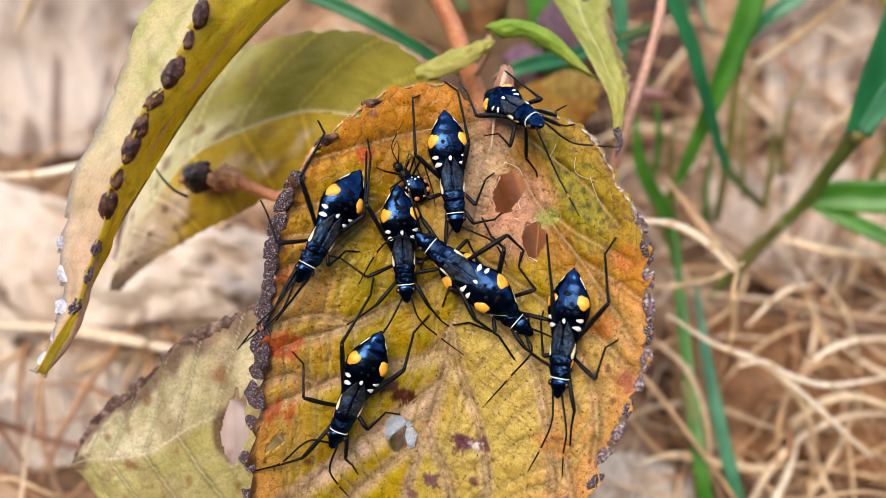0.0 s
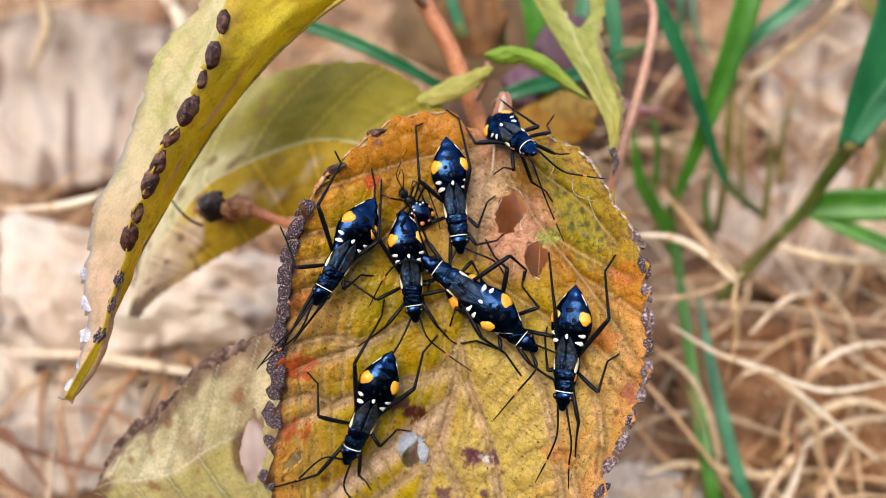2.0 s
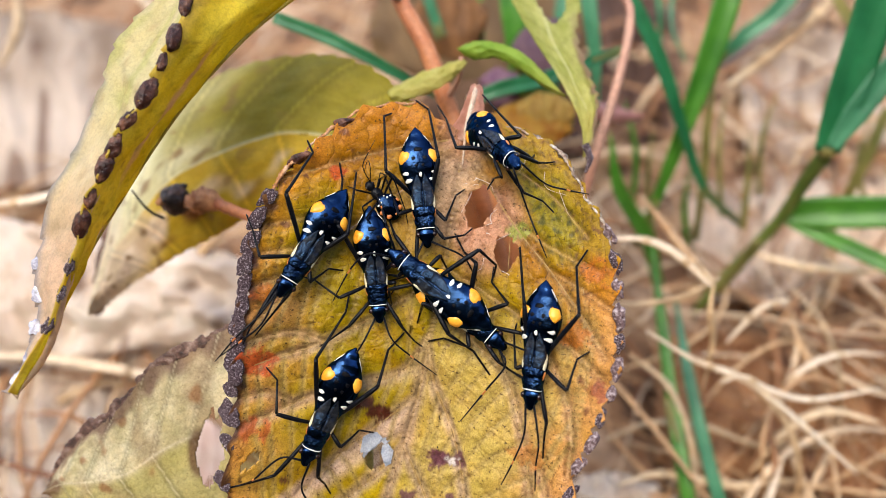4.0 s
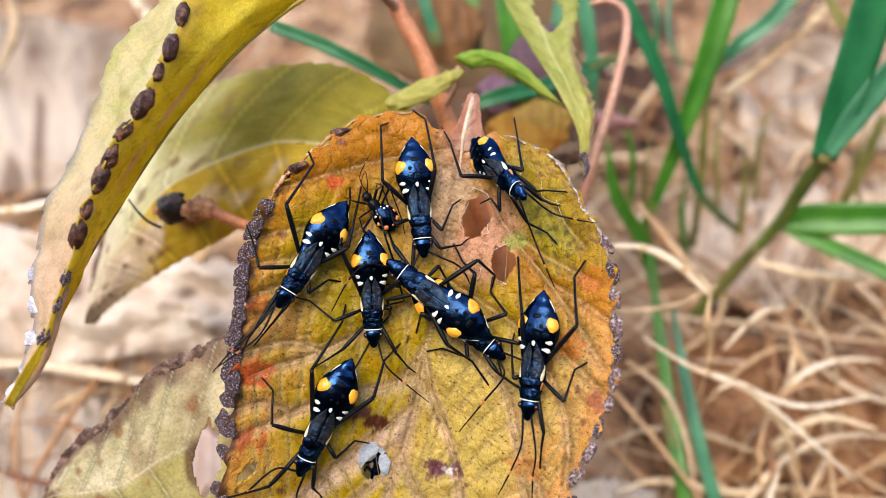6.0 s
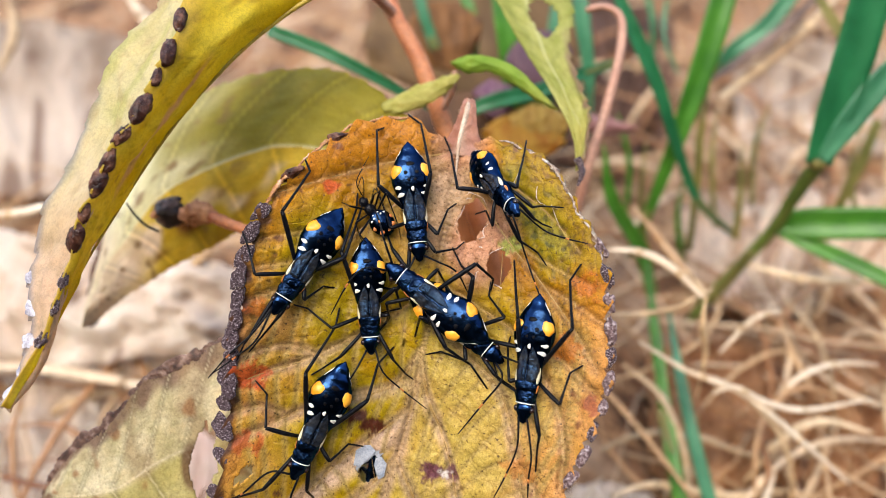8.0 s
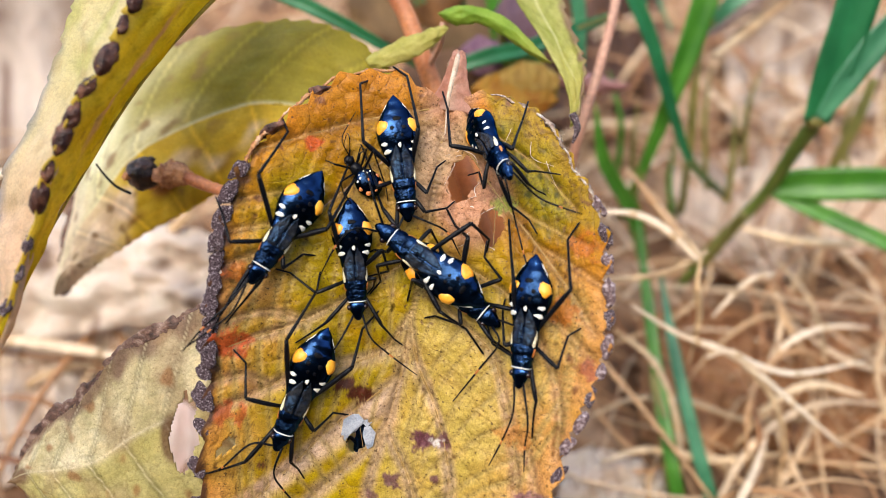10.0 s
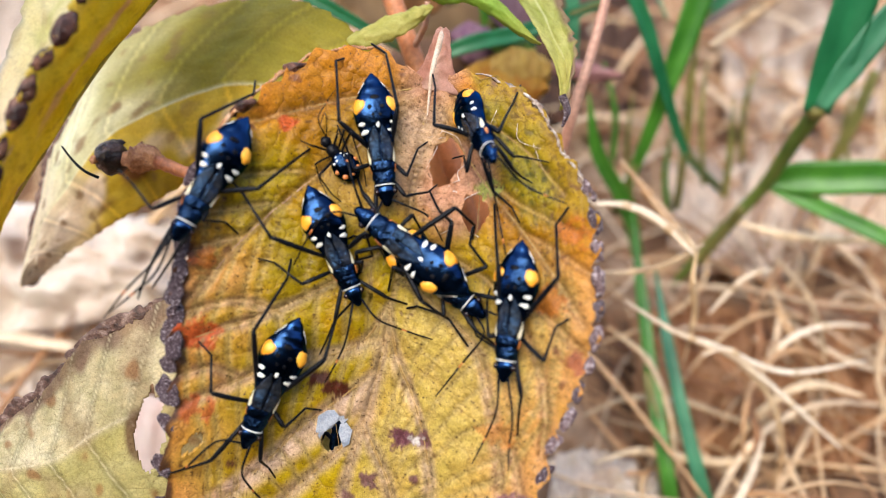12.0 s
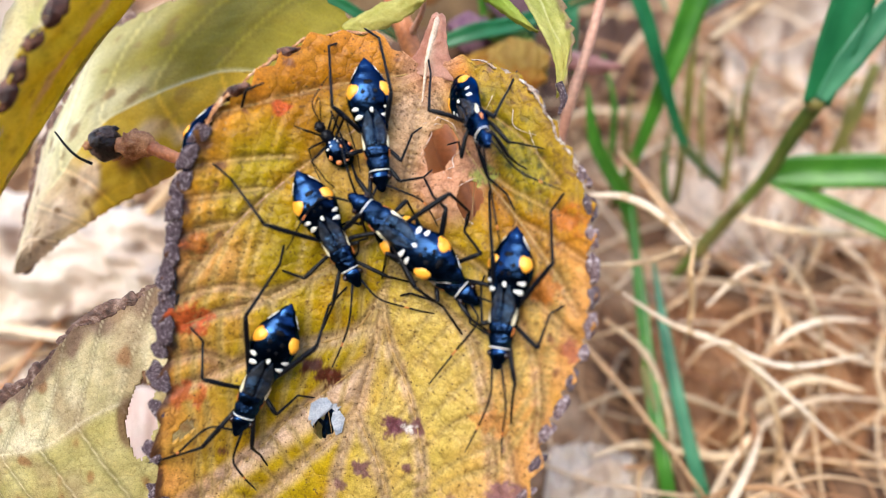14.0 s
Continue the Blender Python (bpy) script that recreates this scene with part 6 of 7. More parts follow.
def build_bug(label, limbs, k=1.0, name="true_bug", group="black and orange bugs on the leaf", bars=1.0):
    bug = root(name, label, "insect", group)
    abd = hull("abdomen", ABDOMEN, SHELL, bug, 44, 32, "glossy blue-black pointed abdomen", 0.012, k, 0.05)
    thx = hull("thorax", THORAX, SHELL_ROUGH, bug, 40, 32, "blue-black wrinkled thorax", 0.012, k, 0.10)
    head = hull("head", HEAD, SHELL, bug, 20, 20, "", 0.0, k, 0.05)
    for s in (-1, 1):
        lump("eye", Vector((0.94 * s, 5.55, BODY_Z + 0.12)) * k, (Vector((0.34, 0, 0)) * k, Vector((0, 0.38, 0)) * k, Vector((0, 0, 0.36)) * k), EYE_SKIN, head, "", 0.03)
        patch("orange_spot", ABDOMEN, -3.9, 90 - 54 * s, 0.85, 29, ORANGE, abd, "rounded orange spot", k, 0.05, 0.10)
        patch("white_bar", ABDOMEN, -1.85, 90 - 50 * s, 0.23 * bars, 17 * bars, WHITE, abd, "", k, 0.055, 0.0, lens=0.5)
        patch("white_bar", ABDOMEN, -0.95, 90 - 50 * s, 0.25 * bars, 25 * bars, WHITE, abd, "", k, 0.06, 0.0, slant=-0.12 * s, lens=0.5)
        patch("pale_edge", ABDOMEN, -6.1, 90 - 80 * s, 0.8, 7, WHITE, abd, "", k, 0.02, 0.02)
        patch("cream_stripe", THORAX, 1.2, 90 - 63 * s, 1.45, 15, CREAM, thx, "cream side stripe", k, 0.05, 0.04)
        patch("rust_fleck", THORAX, 3.05, 90 - 74 * s, 0.5, 10, RUST, thx, "", k, 0.04, 0.03)
        # wing pads lie over the back and meet behind in a notch
        verts, faces = [], []
        n, w = 16, 8
        for i in range(n + 1):
            t = i / n
            y = 2.3 - 3.9 * t
            inner, outer = 0.05 + 0.34 * step(0.75, 1, t), 0.30 + 1.2 * math.sin(math.pi * min(1, 0.12 + 0.88 * t) ** 0.9) ** 0.6 * (1 - 0.25 * t)
            if t > 0.98:
                outer = inner + 0.1
            for j in range(w + 1):
                x = inner + (outer - inner) * j / w
                wide, top, low = along(ABDOMEN if y < 0.5 else THORAX, y)
                z = BODY_Z + top * math.sqrt(max(0.0, 1 - (x / (wide + 0.25)) ** 2)) + 0.12 + 0.05 * math.sin(j * 1.3) * (1 - t) - 0.12 * (j in (0, w))
                verts.append(Vector((x * s, y, z)) * k)
        for i in range(n):
            for j in range(w):
                q = i * (w + 1) + j
                f = (q, q + 1, q + w + 2, q + w + 1)
                faces.append(f if s < 0 else f[::-1])
        pad = link("wing_pad", verts, faces, SHELL_SOFT, bug, "dull grey-black wing pad")
        pad.modifiers.new("thickness", "SOLIDIFY").thickness = 0.1 * k * MM
    patch("white_bar", ABDOMEN, -1.6, 90, 0.3, 3.5, WHITE, abd, "", k, 0.03, 0.03)
    for y, x, long, wide in ((-4.7, 0, 0.30, 12), (-3.6, 13, 0.27, 6), (-3.6, -13, 0.27, 6), (-2.7, 7, 0.22, 4), (-2.7, -7, 0.22, 4)):
        patch("pit", ABDOMEN, y, 90 + x, long, wide, PIT, abd, "", k, 0.03, 0.02, 10)
    collar = [section(THORAX, 4.86, radians(90 + d), 0.05) * k for d in range(-96, 97, 12)]
    v, f = tube_data(collar, [0.04 * k, 0.06 * k, 0.075 * k, 0.06 * k, 0.04 * k], 6)
    link("collar", v, f, WHITE, bug, "white ring behind the head")
    groups = {}
    for kind, pts in limbs:
        groups.setdefault(kind, []).append(limb_part(bug, kind, pts, k))
    return bug, groups


def build_nymph(label, limbs):
    bug = root("nymph", label, "insect")
    k = 0.36
    belly = lump("abdomen", (0, -1.5, 1.15), ((1.5, 0, 0), (0, 1.8, 0), (0, 0, 0.95)), SHELL, bug, "round black abdomen with orange flecks", 0.06, 2.0, 14, 18)
    lump("thorax", (0, 0.6, 1.05), ((0.72, 0, 0), (0, 0.95, 0), (0, 0, 0.55)), LEGS_BLACK, bug, "", 0.1, 4.0)
    lump("head", (0, 1.9, 1.05), ((0.62, 0, 0), (0, 0.7, 0), (0, 0, 0.48)), LEGS_BLACK, bug, "", 0.08, 6.0)
    for s in (-1, 1):
        lump("eye", (0.5 * s, 1.95, 1.15), ((0.16, 0, 0), (0, 0.18, 0), (0, 0, 0.17)), EYE_SKIN, bug)
        for x, y, z, mat, r in ((0.85, -2.4, 1.75, RUST, 0.30), (1.2, -1.5, 1.6, RUST, 0.27), (0.5, -0.5, 1.85, WHITE, 0.13), (0.35, -0.1, 1.68, WHITE, 0.1), (0.95, -0.6, 1.65, WHITE, 0.14)):
            lump("fleck", (x * s, y, z), ((r * 1.2, 0, 0), (0, r, 0), (0, 0, 0.16)), mat, belly)
    lump("fleck", (0, -2.7, 1.82), ((0.2, 0, 0), (0, 0.16, 0), (0, 0, 0.1)), RUST, belly)
    for kind, pts in limbs:
        limb_part(bug, kind, pts, 0.5)
    return bug


def seat(row):
    """The pose of an insect from its place in the leaf's space, heading, pitch and roll."""
    t, u, v, z, heading, pitch, roll = row
    up = leaf_normal(u, v)
    tilt = Vector((0, 0, 1)).rotation_difference(up).to_matrix().to_4x4()
    return t, LEAF @ Matrix.Translation((u * MM, v * MM, z * MM)) @ tilt @ pose(0, 0, 0, 0, 0, heading - 90) @ pose(0, 0, 0, pitch, 0, 0) @ pose(0, 0, 0, 0, roll, 0)


LIMBS_UPPER = [
    ("hind", [(1.1, 0.7, 2.0), (4.1, -2.2, 4.4), (3.6, -9.5, 2.0), (2.4, -10.3, 0.5)]),
    ("hind", [(-1.1, 0.7, 2.0), (-2.3, -3.2, 4.1), (-2.0, -10.1, 1.3), (-0.7, -11.7, 0.1)]),
    ("mid", [(-1.1, 2.3, 1.9), (-2.4, 4.2, 3.2), (-4.2, 1.0, 1.3), (-5.3, 0.3, 0.7)]),
    ("mid", [(1.1, 2.3, 1.9), (3.1, 2.9, 3.0), (3.7, -0.2, 1.2), (4.3, -2.6, 0.6)]),
    ("front", [(-0.9, 4.3, 1.9), (-2.0, 6.3, 2.6), (-4.7, 6.0, 1.5), (-5.7, 5.3, 1.0)]),
    ("front", [(0.9, 4.3, 1.9), (1.5, 8.3, 2.2), (1.3, 10.3, 0.7), (1.0, 11.4, 0.0)]),
    ("ant", [(-0.5, 6.5, 2.5), (-1.9, 7.4, 3.2), (-4.2, 8.9, 3.0), (-5.5, 11.8, 2.4)]),
    ("ant", [(0.5, 6.5, 2.5), (1.6, 8.6, 2.8), (1.5, 11.1, 2.1), (1.0, 12.8, 1.1)]),
]
LIMBS_EDGE = [
    ("hind", [(1.1, 0.7, 2.0), (5.8, -3.2, 3.8), (5.5, -9.3, 1.1), (6.6, -10.3, -0.1)]),
    ("hind", [(-1.1, 0.7, 2.0), (-2.5, -3.1, 4.1), (-0.7, -8.2, 1.5), (-0.0, -10.2, 0.2)]),
    ("mid", [(1.1, 2.3, 1.9), (4.3, 4.4, 2.9), (6.5, 2.1, 1.3), (7.8, 1.1, 0.9)]),
    ("mid", [(-1.1, 2.3, 1.9), (-2.1, 3.9, 2.7), (-3.5, 1.3, 1.0), (-5.1, 0.6, 0.5)]),
    ("front", [(0.9, 4.3, 1.9), (0.8, 9.9, 2.1), (0.6, 11.9, 0.7), (0.2, 13.8, 0.1)]),
    ("front", [(-0.9, 4.3, 1.9), (-0.7, 7.4, 2.1), (-0.6, 10.5, 0.6), (-0.5, 12.2, 0.1)]),
    ("ant", [(0.5, 6.5, 2.5), (0.8, 10.2, 2.6), (1.6, 13.5, 2.1), (2.0, 17.0, 1.3)]),
    ("ant", [(0.5, 6.5, 2.5), (0.0, 10.5, 2.5), (0.8, 13.4, 2.0), (2.0, 16.6, 1.3)]),
]
LIMBS_MIDDLE = [
    ("hind", [(1.1, 0.7, 1.9), (3.9, -5.2, 4.3), (2.8, -10.7, 1.7), (2.9, -12.9, 0.4)]),
    ("hind", [(-1.1, 0.7, 1.9), (-3.1, -1.1, 4.3), (-3.9, 1.5, 1.9), (-1.7, 2.0, 0.4)]),
    ("mid", [(1.1, 2.2, 1.9), (4.5, 3.3, 3.0), (7.3, 0.9, 1.5), (8.9, 0.4, 1.2)]),
    ("mid", [(-1.1, 2.2, 1.9), (-2.2, 2.1, 3.1), (-2.1, 3.2, 1.1), (-1.2, 4.2, 0.3)]),
    ("front", [(0.9, 4.1, 1.9), (3.7, 6.8, 2.2), (6.0, 8.3, 0.8), (7.2, 9.0, 0.2)]),
    ("front", [(-0.9, 4.1, 1.9), (-2.6, 7.6, 2.6), (-4.1, 9.6, 1.3), (-4.9, 10.3, 0.9)]),
    ("ant", [(0.5, 6.2, 2.4), (2.6, 9.4, 2.6), (4.4, 11.3, 1.9), (6.8, 13.3, 0.8)]),
    ("ant", [(-0.5, 6.2, 2.4), (-1.2, 8.8, 3.0), (-3.2, 11.0, 2.7), (-6.3, 13.8, 2.5)]),
]
LIMBS_LOWER = [
    ("hind", [(1.2, 0.7, 2.1), (4.0, -5.4, 4.0), (2.7, -11.3, 1.1), (3.0, -13.1, -0.2)]),
    ("hind", [(-1.2, 0.7, 2.1), (-3.9, -5.1, 4.5), (-3.8, -9.1, 1.8), (-4.9, -11.4, 0.7)]),
    ("mid", [(1.2, 2.4, 2.0), (5.5, 2.5, 3.2), (6.9, -0.8, 1.5), (8.5, -1.5, 1.0)]),
    ("mid", [(-1.2, 2.4, 2.0), (-3.1, 3.7, 2.9), (-4.7, 1.5, 1.2), (-6.4, 1.3, 0.8)]),
    ("front", [(0.9, 4.5, 2.0), (2.7, 9.8, 2.3), (5.6, 12.5, 1.3), (7.0, 13.6, 1.0)]),
    ("front", [(-0.9, 4.5, 2.0), (-2.2, 8.3, 2.1), (-3.6, 9.4, 0.6), (-4.8, 10.5, 0.0)]),
    ("ant", [(0.5, 6.8, 2.7), (3.0, 7.4, 2.9), (4.7, 10.9, 2.5), (5.4, 12.1, 1.7)]),
    ("ant", [(-0.5, 6.8, 2.7), (-0.8, 9.9, 2.6), (-2.6, 11.7, 1.9), (-4.8, 13.3, 0.8)]),
]
LIMBS_RIM = [
    ("hind", [(1.1, 0.7, 2.0), (1.6, -4.5, 4.0), (3.6, -9.3, 1.6), (4.5, -11.3, 0.3)]),
    ("hind", [(-1.1, 0.7, 2.0), (-4.8, -4.3, 3.9), (-3.0, -9.7, 1.2), (-3.6, -11.7, -0.1)]),
    ("mid", [(-1.1, 2.3, 1.9), (-4.2, 4.2, 2.9), (-4.4, 0.7, 1.1), (-5.4, -0.2, 0.6)]),
    ("mid", [(1.1, 2.3, 1.9), (2.1, 2.8, 2.8), (3.5, -1.0, 1.1), (3.6, -2.1, 0.5)]),
    ("front", [(0.9, 4.3, 1.9), (1.3, 3.8, 2.2), (4.2, 3.0, 1.0), (5.2, 1.2, 0.6)]),
    ("front", [(-0.9, 4.3, 1.9), (-2.1, 8.2, 2.1), (-1.6, 10.7, 0.6), (-1.5, 12.5, -0.1)]),
    ("ant", [(0.5, 6.5, 2.5), (0.2, 9.9, 2.5), (1.3, 13.2, 1.7), (2.9, 16.6, 0.5)]),
    ("ant", [(-0.5, 6.5, 2.5), (-1.6, 10.5, 2.5), (-1.4, 13.2, 1.8), (-1.3, 16.3, 0.6)]),
]
LIMBS_TOP = [
    ("hind", [(1.1, 0.7, 1.9), (4.0, -0.5, 4.5), (2.2, -6.0, 5.0), (1.7, -8.9, 5.4)]),
    ("hind", [(-1.1, 0.7, 1.9), (-1.8, 2.9, 2.3), (-4.6, -1.3, 1.6), (-6.4, -3.9, 1.4)]),
    ("mid", [(1.1, 2.2, 1.9), (3.1, 3.9, 0.3), (2.7, 0.7, -0.1), (3.9, -0.1, -0.4)]),
    ("mid", [(-1.1, 2.2, 1.9), (-2.0, 4.9, 0.1), (-3.5, 4.4, -1.6), (-5.0, 5.3, -2.4)]),
    ("front", [(0.9, 4.1, 1.9), (1.5, 6.6, -1.6), (0.5, 8.0, -3.6), (0.5, 9.2, -4.7)]),
    ("front", [(-0.9, 4.1, 1.9), (-1.4, 5.7, -0.9), (-1.9, 5.7, -2.4), (-2.5, 6.2, -3.1)]),
    ("ant", [(-0.5, 6.2, 2.4), (-1.5, 7.8, -1.1), (-3.0, 9.8, -2.2), (-4.7, 11.4, -3.3)]),
    ("ant", [(0.5, 6.2, 2.4), (2.0, 9.0, -2.1), (2.8, 11.3, -3.8), (3.5, 13.3, -5.7)]),
]
LIMBS_PAIR = [
    ("hind", [(1.2, 0.7, 2.1), (6.5, -1.2, 2.9), (6.3, -3.8, 0.7), (5.1, -4.3, -0.6)]),
    ("hind", [(-1.2, 0.7, 2.1), (-3.5, -4.3, 2.8), (-3.5, -7.8, 0.6), (-4.6, -10.9, -0.4)]),
    ("mid", [(-1.2, 2.4, 2.0), (-3.7, 4.6, 2.1), (-5.1, 3.5, -0.0), (-7.0, 3.7, -0.6)]),
    ("mid", [(1.2, 2.4, 2.0), (3.2, 2.2, 1.6), (2.4, 0.7, -0.4), (2.0, -0.2, -1.1)]),
    ("front", [(-0.9, 4.5, 2.0), (-1.8, 4.7, 1.4), (-2.6, 6.3, 0.2), (-3.5, 6.8, -0.2)]),
    ("front", [(0.9, 4.5, 2.0), (1.9, 8.1, 1.6), (2.8, 9.8, 0.3), (3.7, 10.5, -0.3)]),
    ("ant", [(0.5, 6.8, 2.7), (2.2, 9.1, 3.7), (3.5, 10.9, 3.3), (4.4, 12.6, 2.6)]),
    ("ant", [(-0.5, 6.8, 2.7), (-1.7, 8.8, 4.2), (-4.4, 9.4, 4.0), (-8.7, 8.9, 3.4)]),
]
LIMBS_UNDER = [
    ("hind", [(1.2, 0.7, 2.1), (2.0, -3.3, 4.5), (3.4, -3.3, 1.9), (4.9, -2.9, 0.6)]),
    ("hind", [(-1.2, 0.7, 2.1), (-5.6, -1.5, 4.1), (-5.6, -3.9, 1.5), (-6.5, -6.3, 0.2)]),
    ("mid", [(1.2, 2.4, 2.0), (2.6, 4.0, 3.0), (4.1, 0.8, 1.0), (5.6, -0.4, 0.4)]),
    ("mid", [(-1.2, 2.4, 2.0), (-4.3, 4.3, 3.4), (-4.9, 1.0, 1.1), (-6.4, 0.0, 0.3)]),
    ("front", [(0.9, 4.5, 2.0), (1.7, 7.8, 2.8), (1.6, 10.1, 1.7), (1.4, 11.2, 1.4)]),
    ("front", [(-0.9, 4.5, 2.0), (-2.6, 7.6, 3.2), (-2.3, 8.8, 2.0), (-1.8, 9.8, 1.6)]),
    ("ant", [(0.5, 6.8, 2.7), (1.4, 8.6, 3.5), (5.2, 8.7, 2.6), (10.3, 8.7, 1.0)]),
    ("ant", [(-0.5, 6.8, 2.7), (-1.4, 9.1, 4.0), (-1.5, 10.2, 3.6), (-1.5, 11.5, 3.0)]),
]
LIMBS_SMALL = [
    ("hind", [(0.4, -0.1, 0.9), (2.3, 0.9, 4.1), (1.1, -3.2, 1.7), (0.5, -4.5, 0.5)]),
    ("hind", [(-0.4, -0.1, 0.9), (-3.4, -0.7, 4.0), (-3.2, -3.1, 1.5), (-2.8, -4.1, 0.3)]),
    ("mid", [(0.4, 0.4, 0.9), (2.0, 1.5, 2.9), (2.1, 2.3, 0.9), (0.5, 1.2, 0.3)]),
    ("mid", [(-0.4, 0.4, 0.9), (-2.7, 0.6, 2.9), (-3.2, -1.0, 0.9), (-3.5, -2.6, 0.2)]),
    ("front", [(0.4, 1.0, 0.9), (1.3, 1.7, 2.3), (2.2, 1.7, 0.8), (2.7, 1.7, 0.3)]),
    ("front", [(-0.4, 1.0, 0.9), (-1.8, 2.6, 2.4), (-1.8, 3.2, 1.0), (-2.0, 3.7, 0.5)]),
    ("ant", [(0.3, 2.2, 1.2), (0.6, 4.1, 2.9), (2.4, 5.0, 2.3), (4.3, 5.7, 1.3)]),
    ("ant", [(0.3, 2.2, 1.2), (1.3, 3.6, 2.9), (1.6, 4.3, 2.3), (0.5, 3.6, 1.4)]),
]

bug_upper, _ = build_bug("black bug with two orange spots, head down below the leaf stalk", LIMBS_UPPER)
bug_edge, edge_legs = build_bug("black bug with orange spots that climbs off the dark leaf rim", LIMBS_EDGE)
bug_middle, middle_legs = build_bug("black bug with orange spots, turning beside the mating pair", LIMBS_MIDDLE, 0.95)
bug_lower, _ = build_bug("black bug with orange spots beside the torn grey hole", LIMBS_LOWER, 1.04)
bug_rim, _ = build_bug("black bug with orange spots, head down near the orange rim", LIMBS_RIM)
bug_top, top_legs = build_bug("black bug climbing over the leaf's upper rim", LIMBS_TOP, 0.95, bars=0.65)
bug_pair, _ = build_bug("black bug lying over its mate, tail to tail", LIMBS_PAIR, 1.04)
bug_under, _ = build_bug("black bug underneath its mate, head towards the rim", LIMBS_UNDER, 1.04)
bug_small = build_nymph("tiny dark nymph with orange flecks and thin legs", LIMBS_SMALL)


bug_below, _ = build_bug("black bug clinging under the leaf, seen through the hole", LIMBS_RIM, 0.95)


def swing(legs, rows):
    """Turn whole legs about the joint at the body: for each leg, rows of seconds and turns about x, y and z."""
    for leg, turns in zip(legs, rows):
        at = leg.location.copy()
        walk(leg, [(t, Matrix.Translation(at) @ pose(0, 0, 0, rx, ry, rz)) for t, rx, ry, rz in turns])


def motions():
    walk(bug_below, [seat(r) for r in ((0, 10.0, -34.0, -5.4, 100, 0, 180), (3.2, 10.0, -34.0, -5.4, 100, 0, 180), (5.3, 0.6, -27.0, -5.6, 96, 0, 180), (9.0, 0.4, -26.4, -5.6, 100, 0, 180), (14.0, 0.2, -26.0, -5.6, 98, 0, 180))])
    last = lambda rows: rows if rows[-1][0] >= 14 else rows + [(14.0, *rows[-1][1:])]
    walk(bug_upper, [seat(r) for r in last([(0.0, -2.60, 10.72, -3.17, -69.9, 0.0, 0), (6.5, -2.80, 10.66, -3.14, -70.9, 0.0, 0), (14.0, -2.98, 10.68, -3.11, -68.8, 0.0, 0)])])
    walk(bug_lower, [seat(r) for r in last([(0.0, -7.65, -17.00, -2.12, -99.3, 0.0, 0), (6.5, -8.01, -17.17, -2.03, -101.4, 0.0, 0), (12.5, -8.71, -17.33, -1.84, -100.2, 0.0, 0)])])
    walk(bug_rim, [seat(r) for r in last([(0.0, 16.02, -4.15, 0.20, -83.2, 0.0, 0), (6.5, 16.10, -4.17, 0.23, -84.7, 0.0, 0), (12.5, 16.36, -3.93, 0.34, -84.7, 0.0, 0)])])
    walk(bug_top, [seat(r) for r in last([(0.0, 4.42, 19.08, -2.49, -35.0, 42.0, 0), (1.5, 4.19, 18.93, -2.59, -40.4, 44.0, 0), (3.0, 4.68, 18.26, -2.73, -41.5, 38.0, 0), (5.3, 6.97, 16.35, -2.86, -39.2, 28.0, 0), (6.5, 7.26, 15.31, -2.67, -40.1, 28.0, 0), (12.5, 8.41, 13.76, -2.37, -51.4, 32.0, 0)])])
    walk(bug_middle, [seat(r) for r in last([(0.0, -6.28, 1.06, -1.94, -71.2, 0.0, 0), (3.0, -6.27, 0.92, -1.94, -70.9, 0.0, 0), (6.5, -5.76, -1.43, -2.02, -74.5, 0.0, 0), (9.0, -5.53, -1.62, -2.07, -73.4, 0.0, 0), (11.3, -5.86, -1.74, -1.99, -73.4, 0.0, 0), (11.6, -5.65, -2.24, -2.04, -71.7, 0.0, 0), (12.0, -5.08, -1.58, -2.16, -54.2, 0.0, 0), (12.5, -4.90, -1.78, -2.20, -47.9, 0.0, 0), (14.0, -5.00, -1.26, -2.18, -48.6, 0.0, 0)])])
    walk(bug_edge, [seat(r) for r in [(0.0, -15.17, 1.10, 1.38, -105.7, 0.0, 0), (6.5, -13.68, 1.26, 0.66, -109.7, 0.0, 0), (11.3, -14.10, 0.08, 0.88, -109.7, 0.0, 0), (11.6, -14.49, 1.13, 1.04, -107.2, 0.0, 0), (12.0, -18.71, 2.30, 2.59, -106.6, 0.0, 8), (12.3, -19.21, 1.72, 3.83, -93.3, 0.0, 52), (12.5, -19.27, 1.41, 5.02, -85.1, 0.0, 78), (12.8, -18.33, 2.83, 3.44, -92.0, -7.0, 112), (13.2, -17.65, 1.86, 2.13, -92.0, -4.0, 131), (14.0, -17.52, 1.59, 2.37, -92.0, 0.0, 145)]])
    walk(bug_pair, [seat((t, 2.7 + d, -0.3 + e, -1.46, 156, 0, 0)) for t, d, e in ((0, -0.4, 0.1), (6.5, 0, 0), (12.5, 0.9, 0.3), (14, 0.9, 0.3))])
    walk(bug_under, [seat((t, 5.7 + d, -2.1 + e, -2.9, -26.6, 0, 0)) for t, d, e in ((0, -0.4, 0.1), (6.5, 0, 0), (12.5, 0.9, 0.3), (14, 0.9, 0.3))])
    walk(bug_small, [seat(r) for r in last([(0.0, -7.41, 8.94, -2.05, 145.5, 0.0, 0), (6.5, -7.35, 8.55, -2.04, 146.0, 0.0, 0), (12.5, -7.15, 8.30, -2.07, 142.6, 0.0, 0)])])

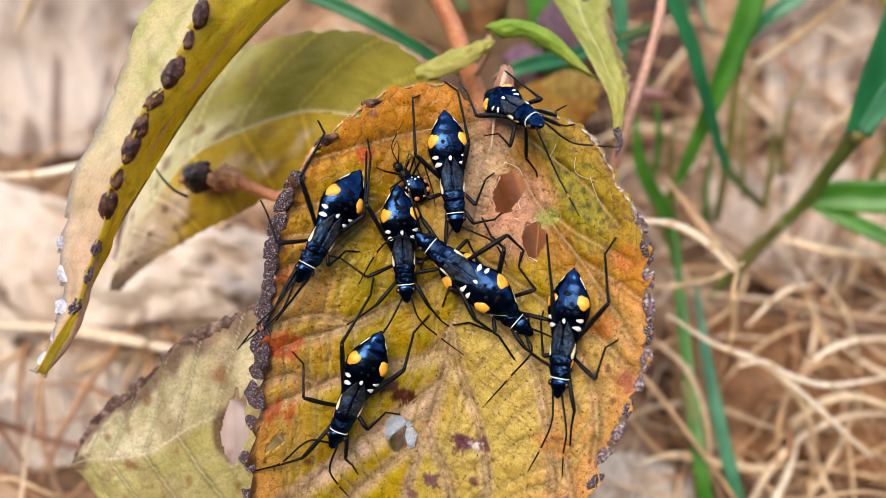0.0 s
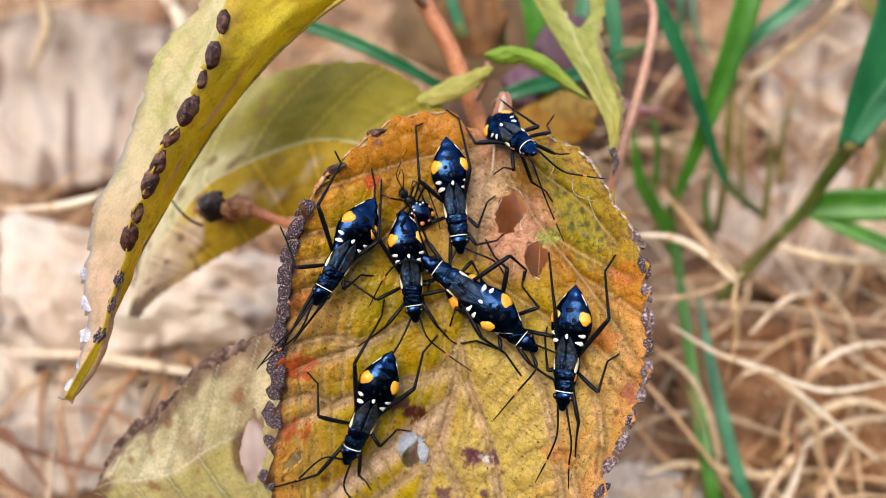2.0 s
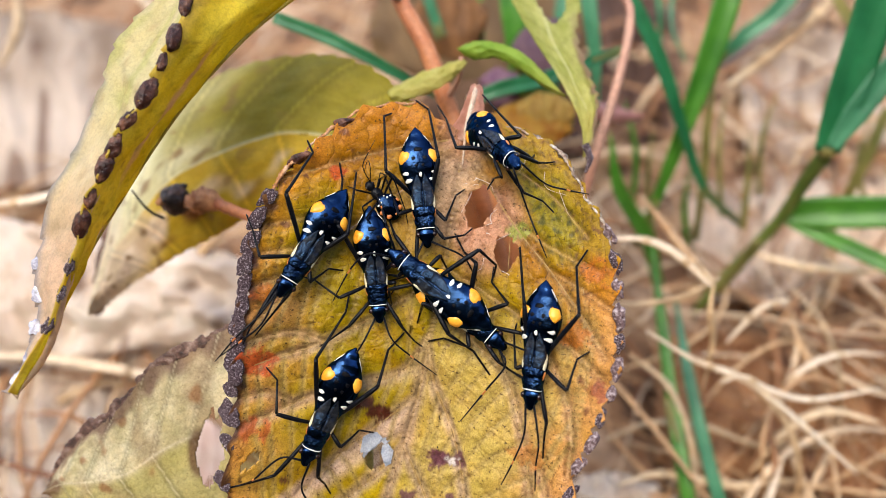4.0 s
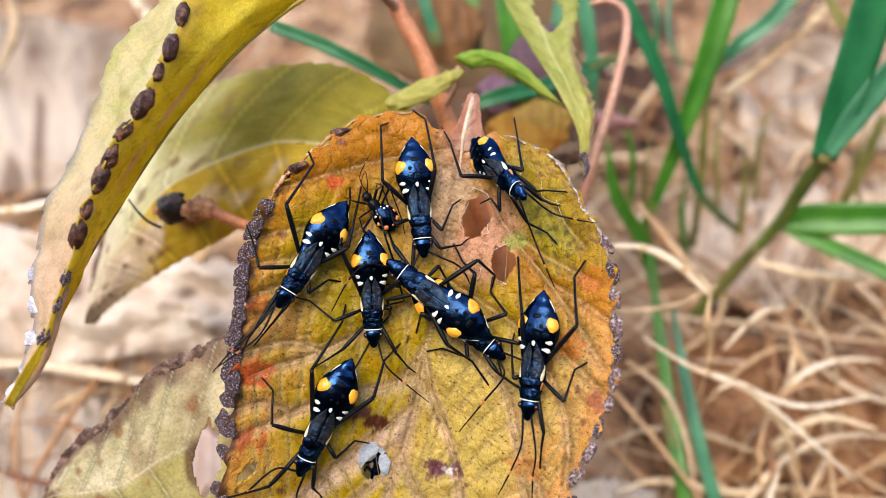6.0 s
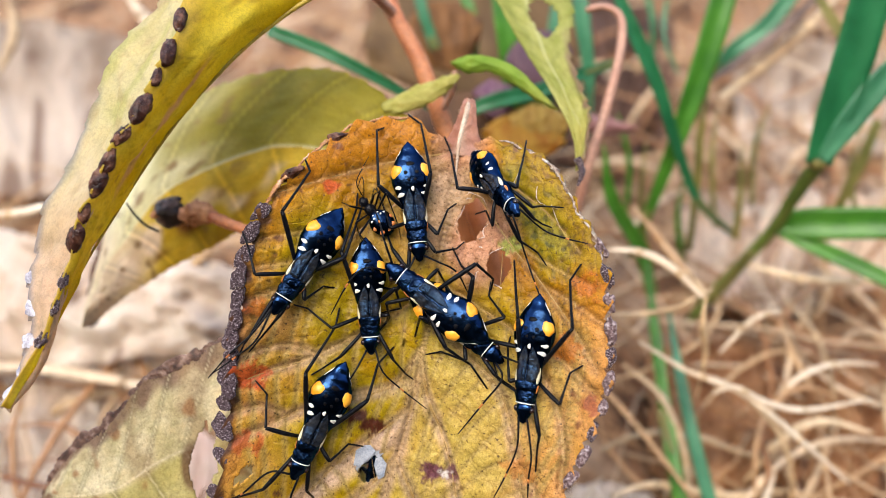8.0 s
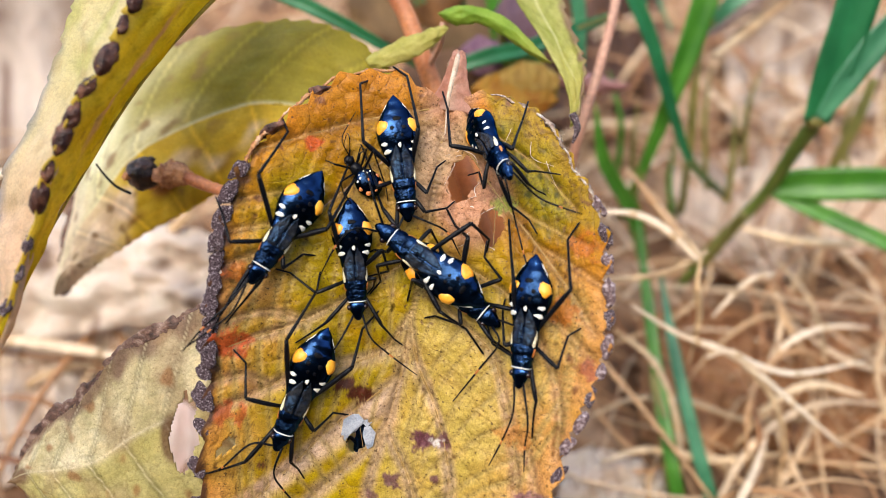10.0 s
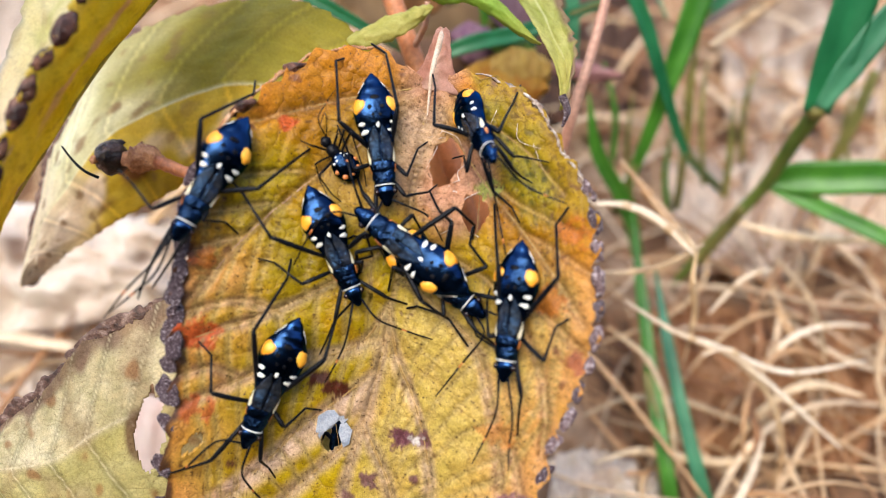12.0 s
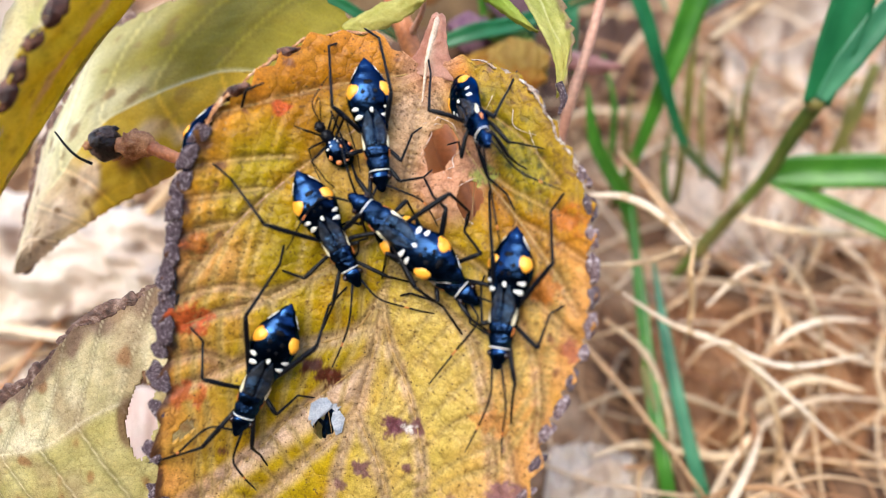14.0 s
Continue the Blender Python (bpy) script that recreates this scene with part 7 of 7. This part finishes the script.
    for kind, rows in {'hind': [[(0.0, 0.0, 0.0, 0.0), (3, 1.5, 0.1, 1.1), (11.3, 1.7, 2.1, -15.2), (12.0, -6.4, -1.9, 20.2), (12.5, -6.3, -1.3, 9.5), (14, -8.5, -1.7, 18.7)], [(0.0, 0.0, 0.0, 0.0), (11.3, 0.0, 0.0, 0.0), (12.0, 0.0, 0.0, -20.0), (12.5, 0.0, 0.0, -25.0), (14.0, 0.0, 0.0, -25.0)]], 'mid': [[(0.0, 0.0, 0.0, 0.0), (11.3, 0.1, 0.9, -1.2), (12.0, -1.6, -0.7, -19.1), (12.3, 6.6, 18.5, 9.0), (12.5, 3.6, 15.8, -0.2), (14.0, 3.6, 15.8, -0.2)], [(0.0, 0.0, 0.0, 0.0), (11.3, 0.0, 0.0, 0.0), (12.0, 0.0, 0.0, -20.0), (14.0, 0.0, 0.0, -20.0)]], 'front': [[(0.0, 0.0, 0.0, 0.0), (11.3, 0.0, 0.0, 0.0), (12.0, 0.0, 0.0, 12.0), (12.5, -0.5, 3.2, 7.0), (14.0, -0.5, 3.2, 7.0)], [(0.0, 0.0, 0.0, 0.0), (11.3, 0.0, 0.0, 0.0), (12.0, 0.0, 0.0, 10.0), (14.0, 0.0, 0.0, 10.0)]]}.items():
        swing(middle_legs[kind], rows)
    for kind, rows in {'hind': [[(0.0, 0.0, 0.0, 0.0), (11.3, -0.4, 0.1, -1.3), (12.0, -5.0, 1.5, -25.8), (12.3, 3.1, 11.0, -34.7), (12.5, 14.7, 17.5, -25.1), (12.8, 0.7, 2.7, -11.5), (13.0, 9.2, 14.0, -27.8), (13.2, -3.6, 7.3, -45.9), (13.6, 7.6, 14.2, -32.0), (14, 10.8, 15.5, -28.0)], [(0.0, 0.0, 0.0, 0.0), (11.3, -4.6, 3.2, -28.3), (12.0, -3.8, 5.2, -38.9), (12.5, 53.9, 7.9, -1.7), (12.8, 14.9, -22.7, 74.6), (14, -18.5, -2.1, 74.0)]], 'mid': [[(0.0, 0.0, 0.0, 0.0), (11.3, 0.0, 0.0, 0.0), (12.0, 0.0, 0.0, 20.0), (14.0, 0.0, 0.0, 20.0)], [(0.0, 0.0, 0.0, 0.0), (11.3, 0.0, 0.0, 0.0), (12.0, 15.8, -3.1, -31.5), (12.5, 80.3, -53.0, -64.1), (12.8, -153.2, -39.0, -153.7), (14, -10.2, 37.6, 156.3)]], 'front': [[(0.0, 0.0, 0.0, 0.0), (11.3, 0.0, 0.0, 0.0), (14.0, 0.0, 0.0, 0.0)], [(0.0, 0.0, 0.0, 0.0), (11.3, 0.0, 0.0, 0.0), (14.0, 0.0, 0.0, 0.0)]]}.items():
        swing(edge_legs[kind], rows)
    for kind, rows in {'hind': [[(0, 2.9, 0.5, 0.9), (1.5, 7.7, 4.0, 11.7), (3, 1.9, 1.2, 3.0), (5.3, 1.6, 1.6, 4.3), (6.5, 0.0, 0.0, 0.0), (14, 0.0, 0.0, 0.0)], [(0, -9.6, 14.6, 30.3), (1.5, -10.5, 18.3, 37.8), (3, -11.2, 18.7, 33.3), (5.3, -18.5, 27.4, 20.6), (6.5, 0.0, 0.0, 0.0), (14, 0.0, 0.0, 0.0)]], 'mid': [[(0, -18.5, -21.8, 5.0), (1.5, -8.1, -14.9, 8.2), (3, 31.4, 8.5, 24.3), (5.3, 13.1, 1.3, 13.4), (6.5, 0.0, 0.0, 0.0), (14.0, 0.0, 0.0, 0.0)], [(0, -30.0, 13.7, 30.7), (1.5, -13.8, 40.8, 48.2), (3, -46.2, 17.6, 40.6), (5.3, 3.8, -4.8, -7.0), (6.5, 0.0, 0.0, 0.0), (14.0, 0.0, 0.0, 0.0)]], 'front': [[(0, -40.6, -18.6, -4.1), (1.5, -38.0, -5.2, -0.0), (3, -18.7, 4.8, 3.6), (5.3, 1.0, 6.7, 5.3), (6.5, 0.0, 0.0, 0.0), (14.0, 0.0, 0.0, 0.0)], [(0, -20.5, 19.2, 11.7), (1.5, -19.4, 19.2, 11.5), (3, -21.9, 22.8, 12.8), (5.3, 2.2, 15.7, 6.8), (6.5, 0.0, 0.0, 0.0), (14.0, 0.0, 0.0, 0.0)]]}.items():
        swing(top_legs[kind], rows)

    axis = BODY_Z * 0.95 * MM
    for p in bug_top.children:
        if p.name.split(".")[0] in ("abdomen", "thorax", "head", "wing_pad", "collar"):
            walk(p, [(t, Matrix.Translation((0, 0, axis)) @ pose(0, 0, 0, 0, lean, 0) @ Matrix.Translation((0, 0, -axis))) for t, lean in ((0, 0), (1.5, 4), (3.2, 18), (5.3, 38), (9.0, 42), (14.0, 42))])


motions()
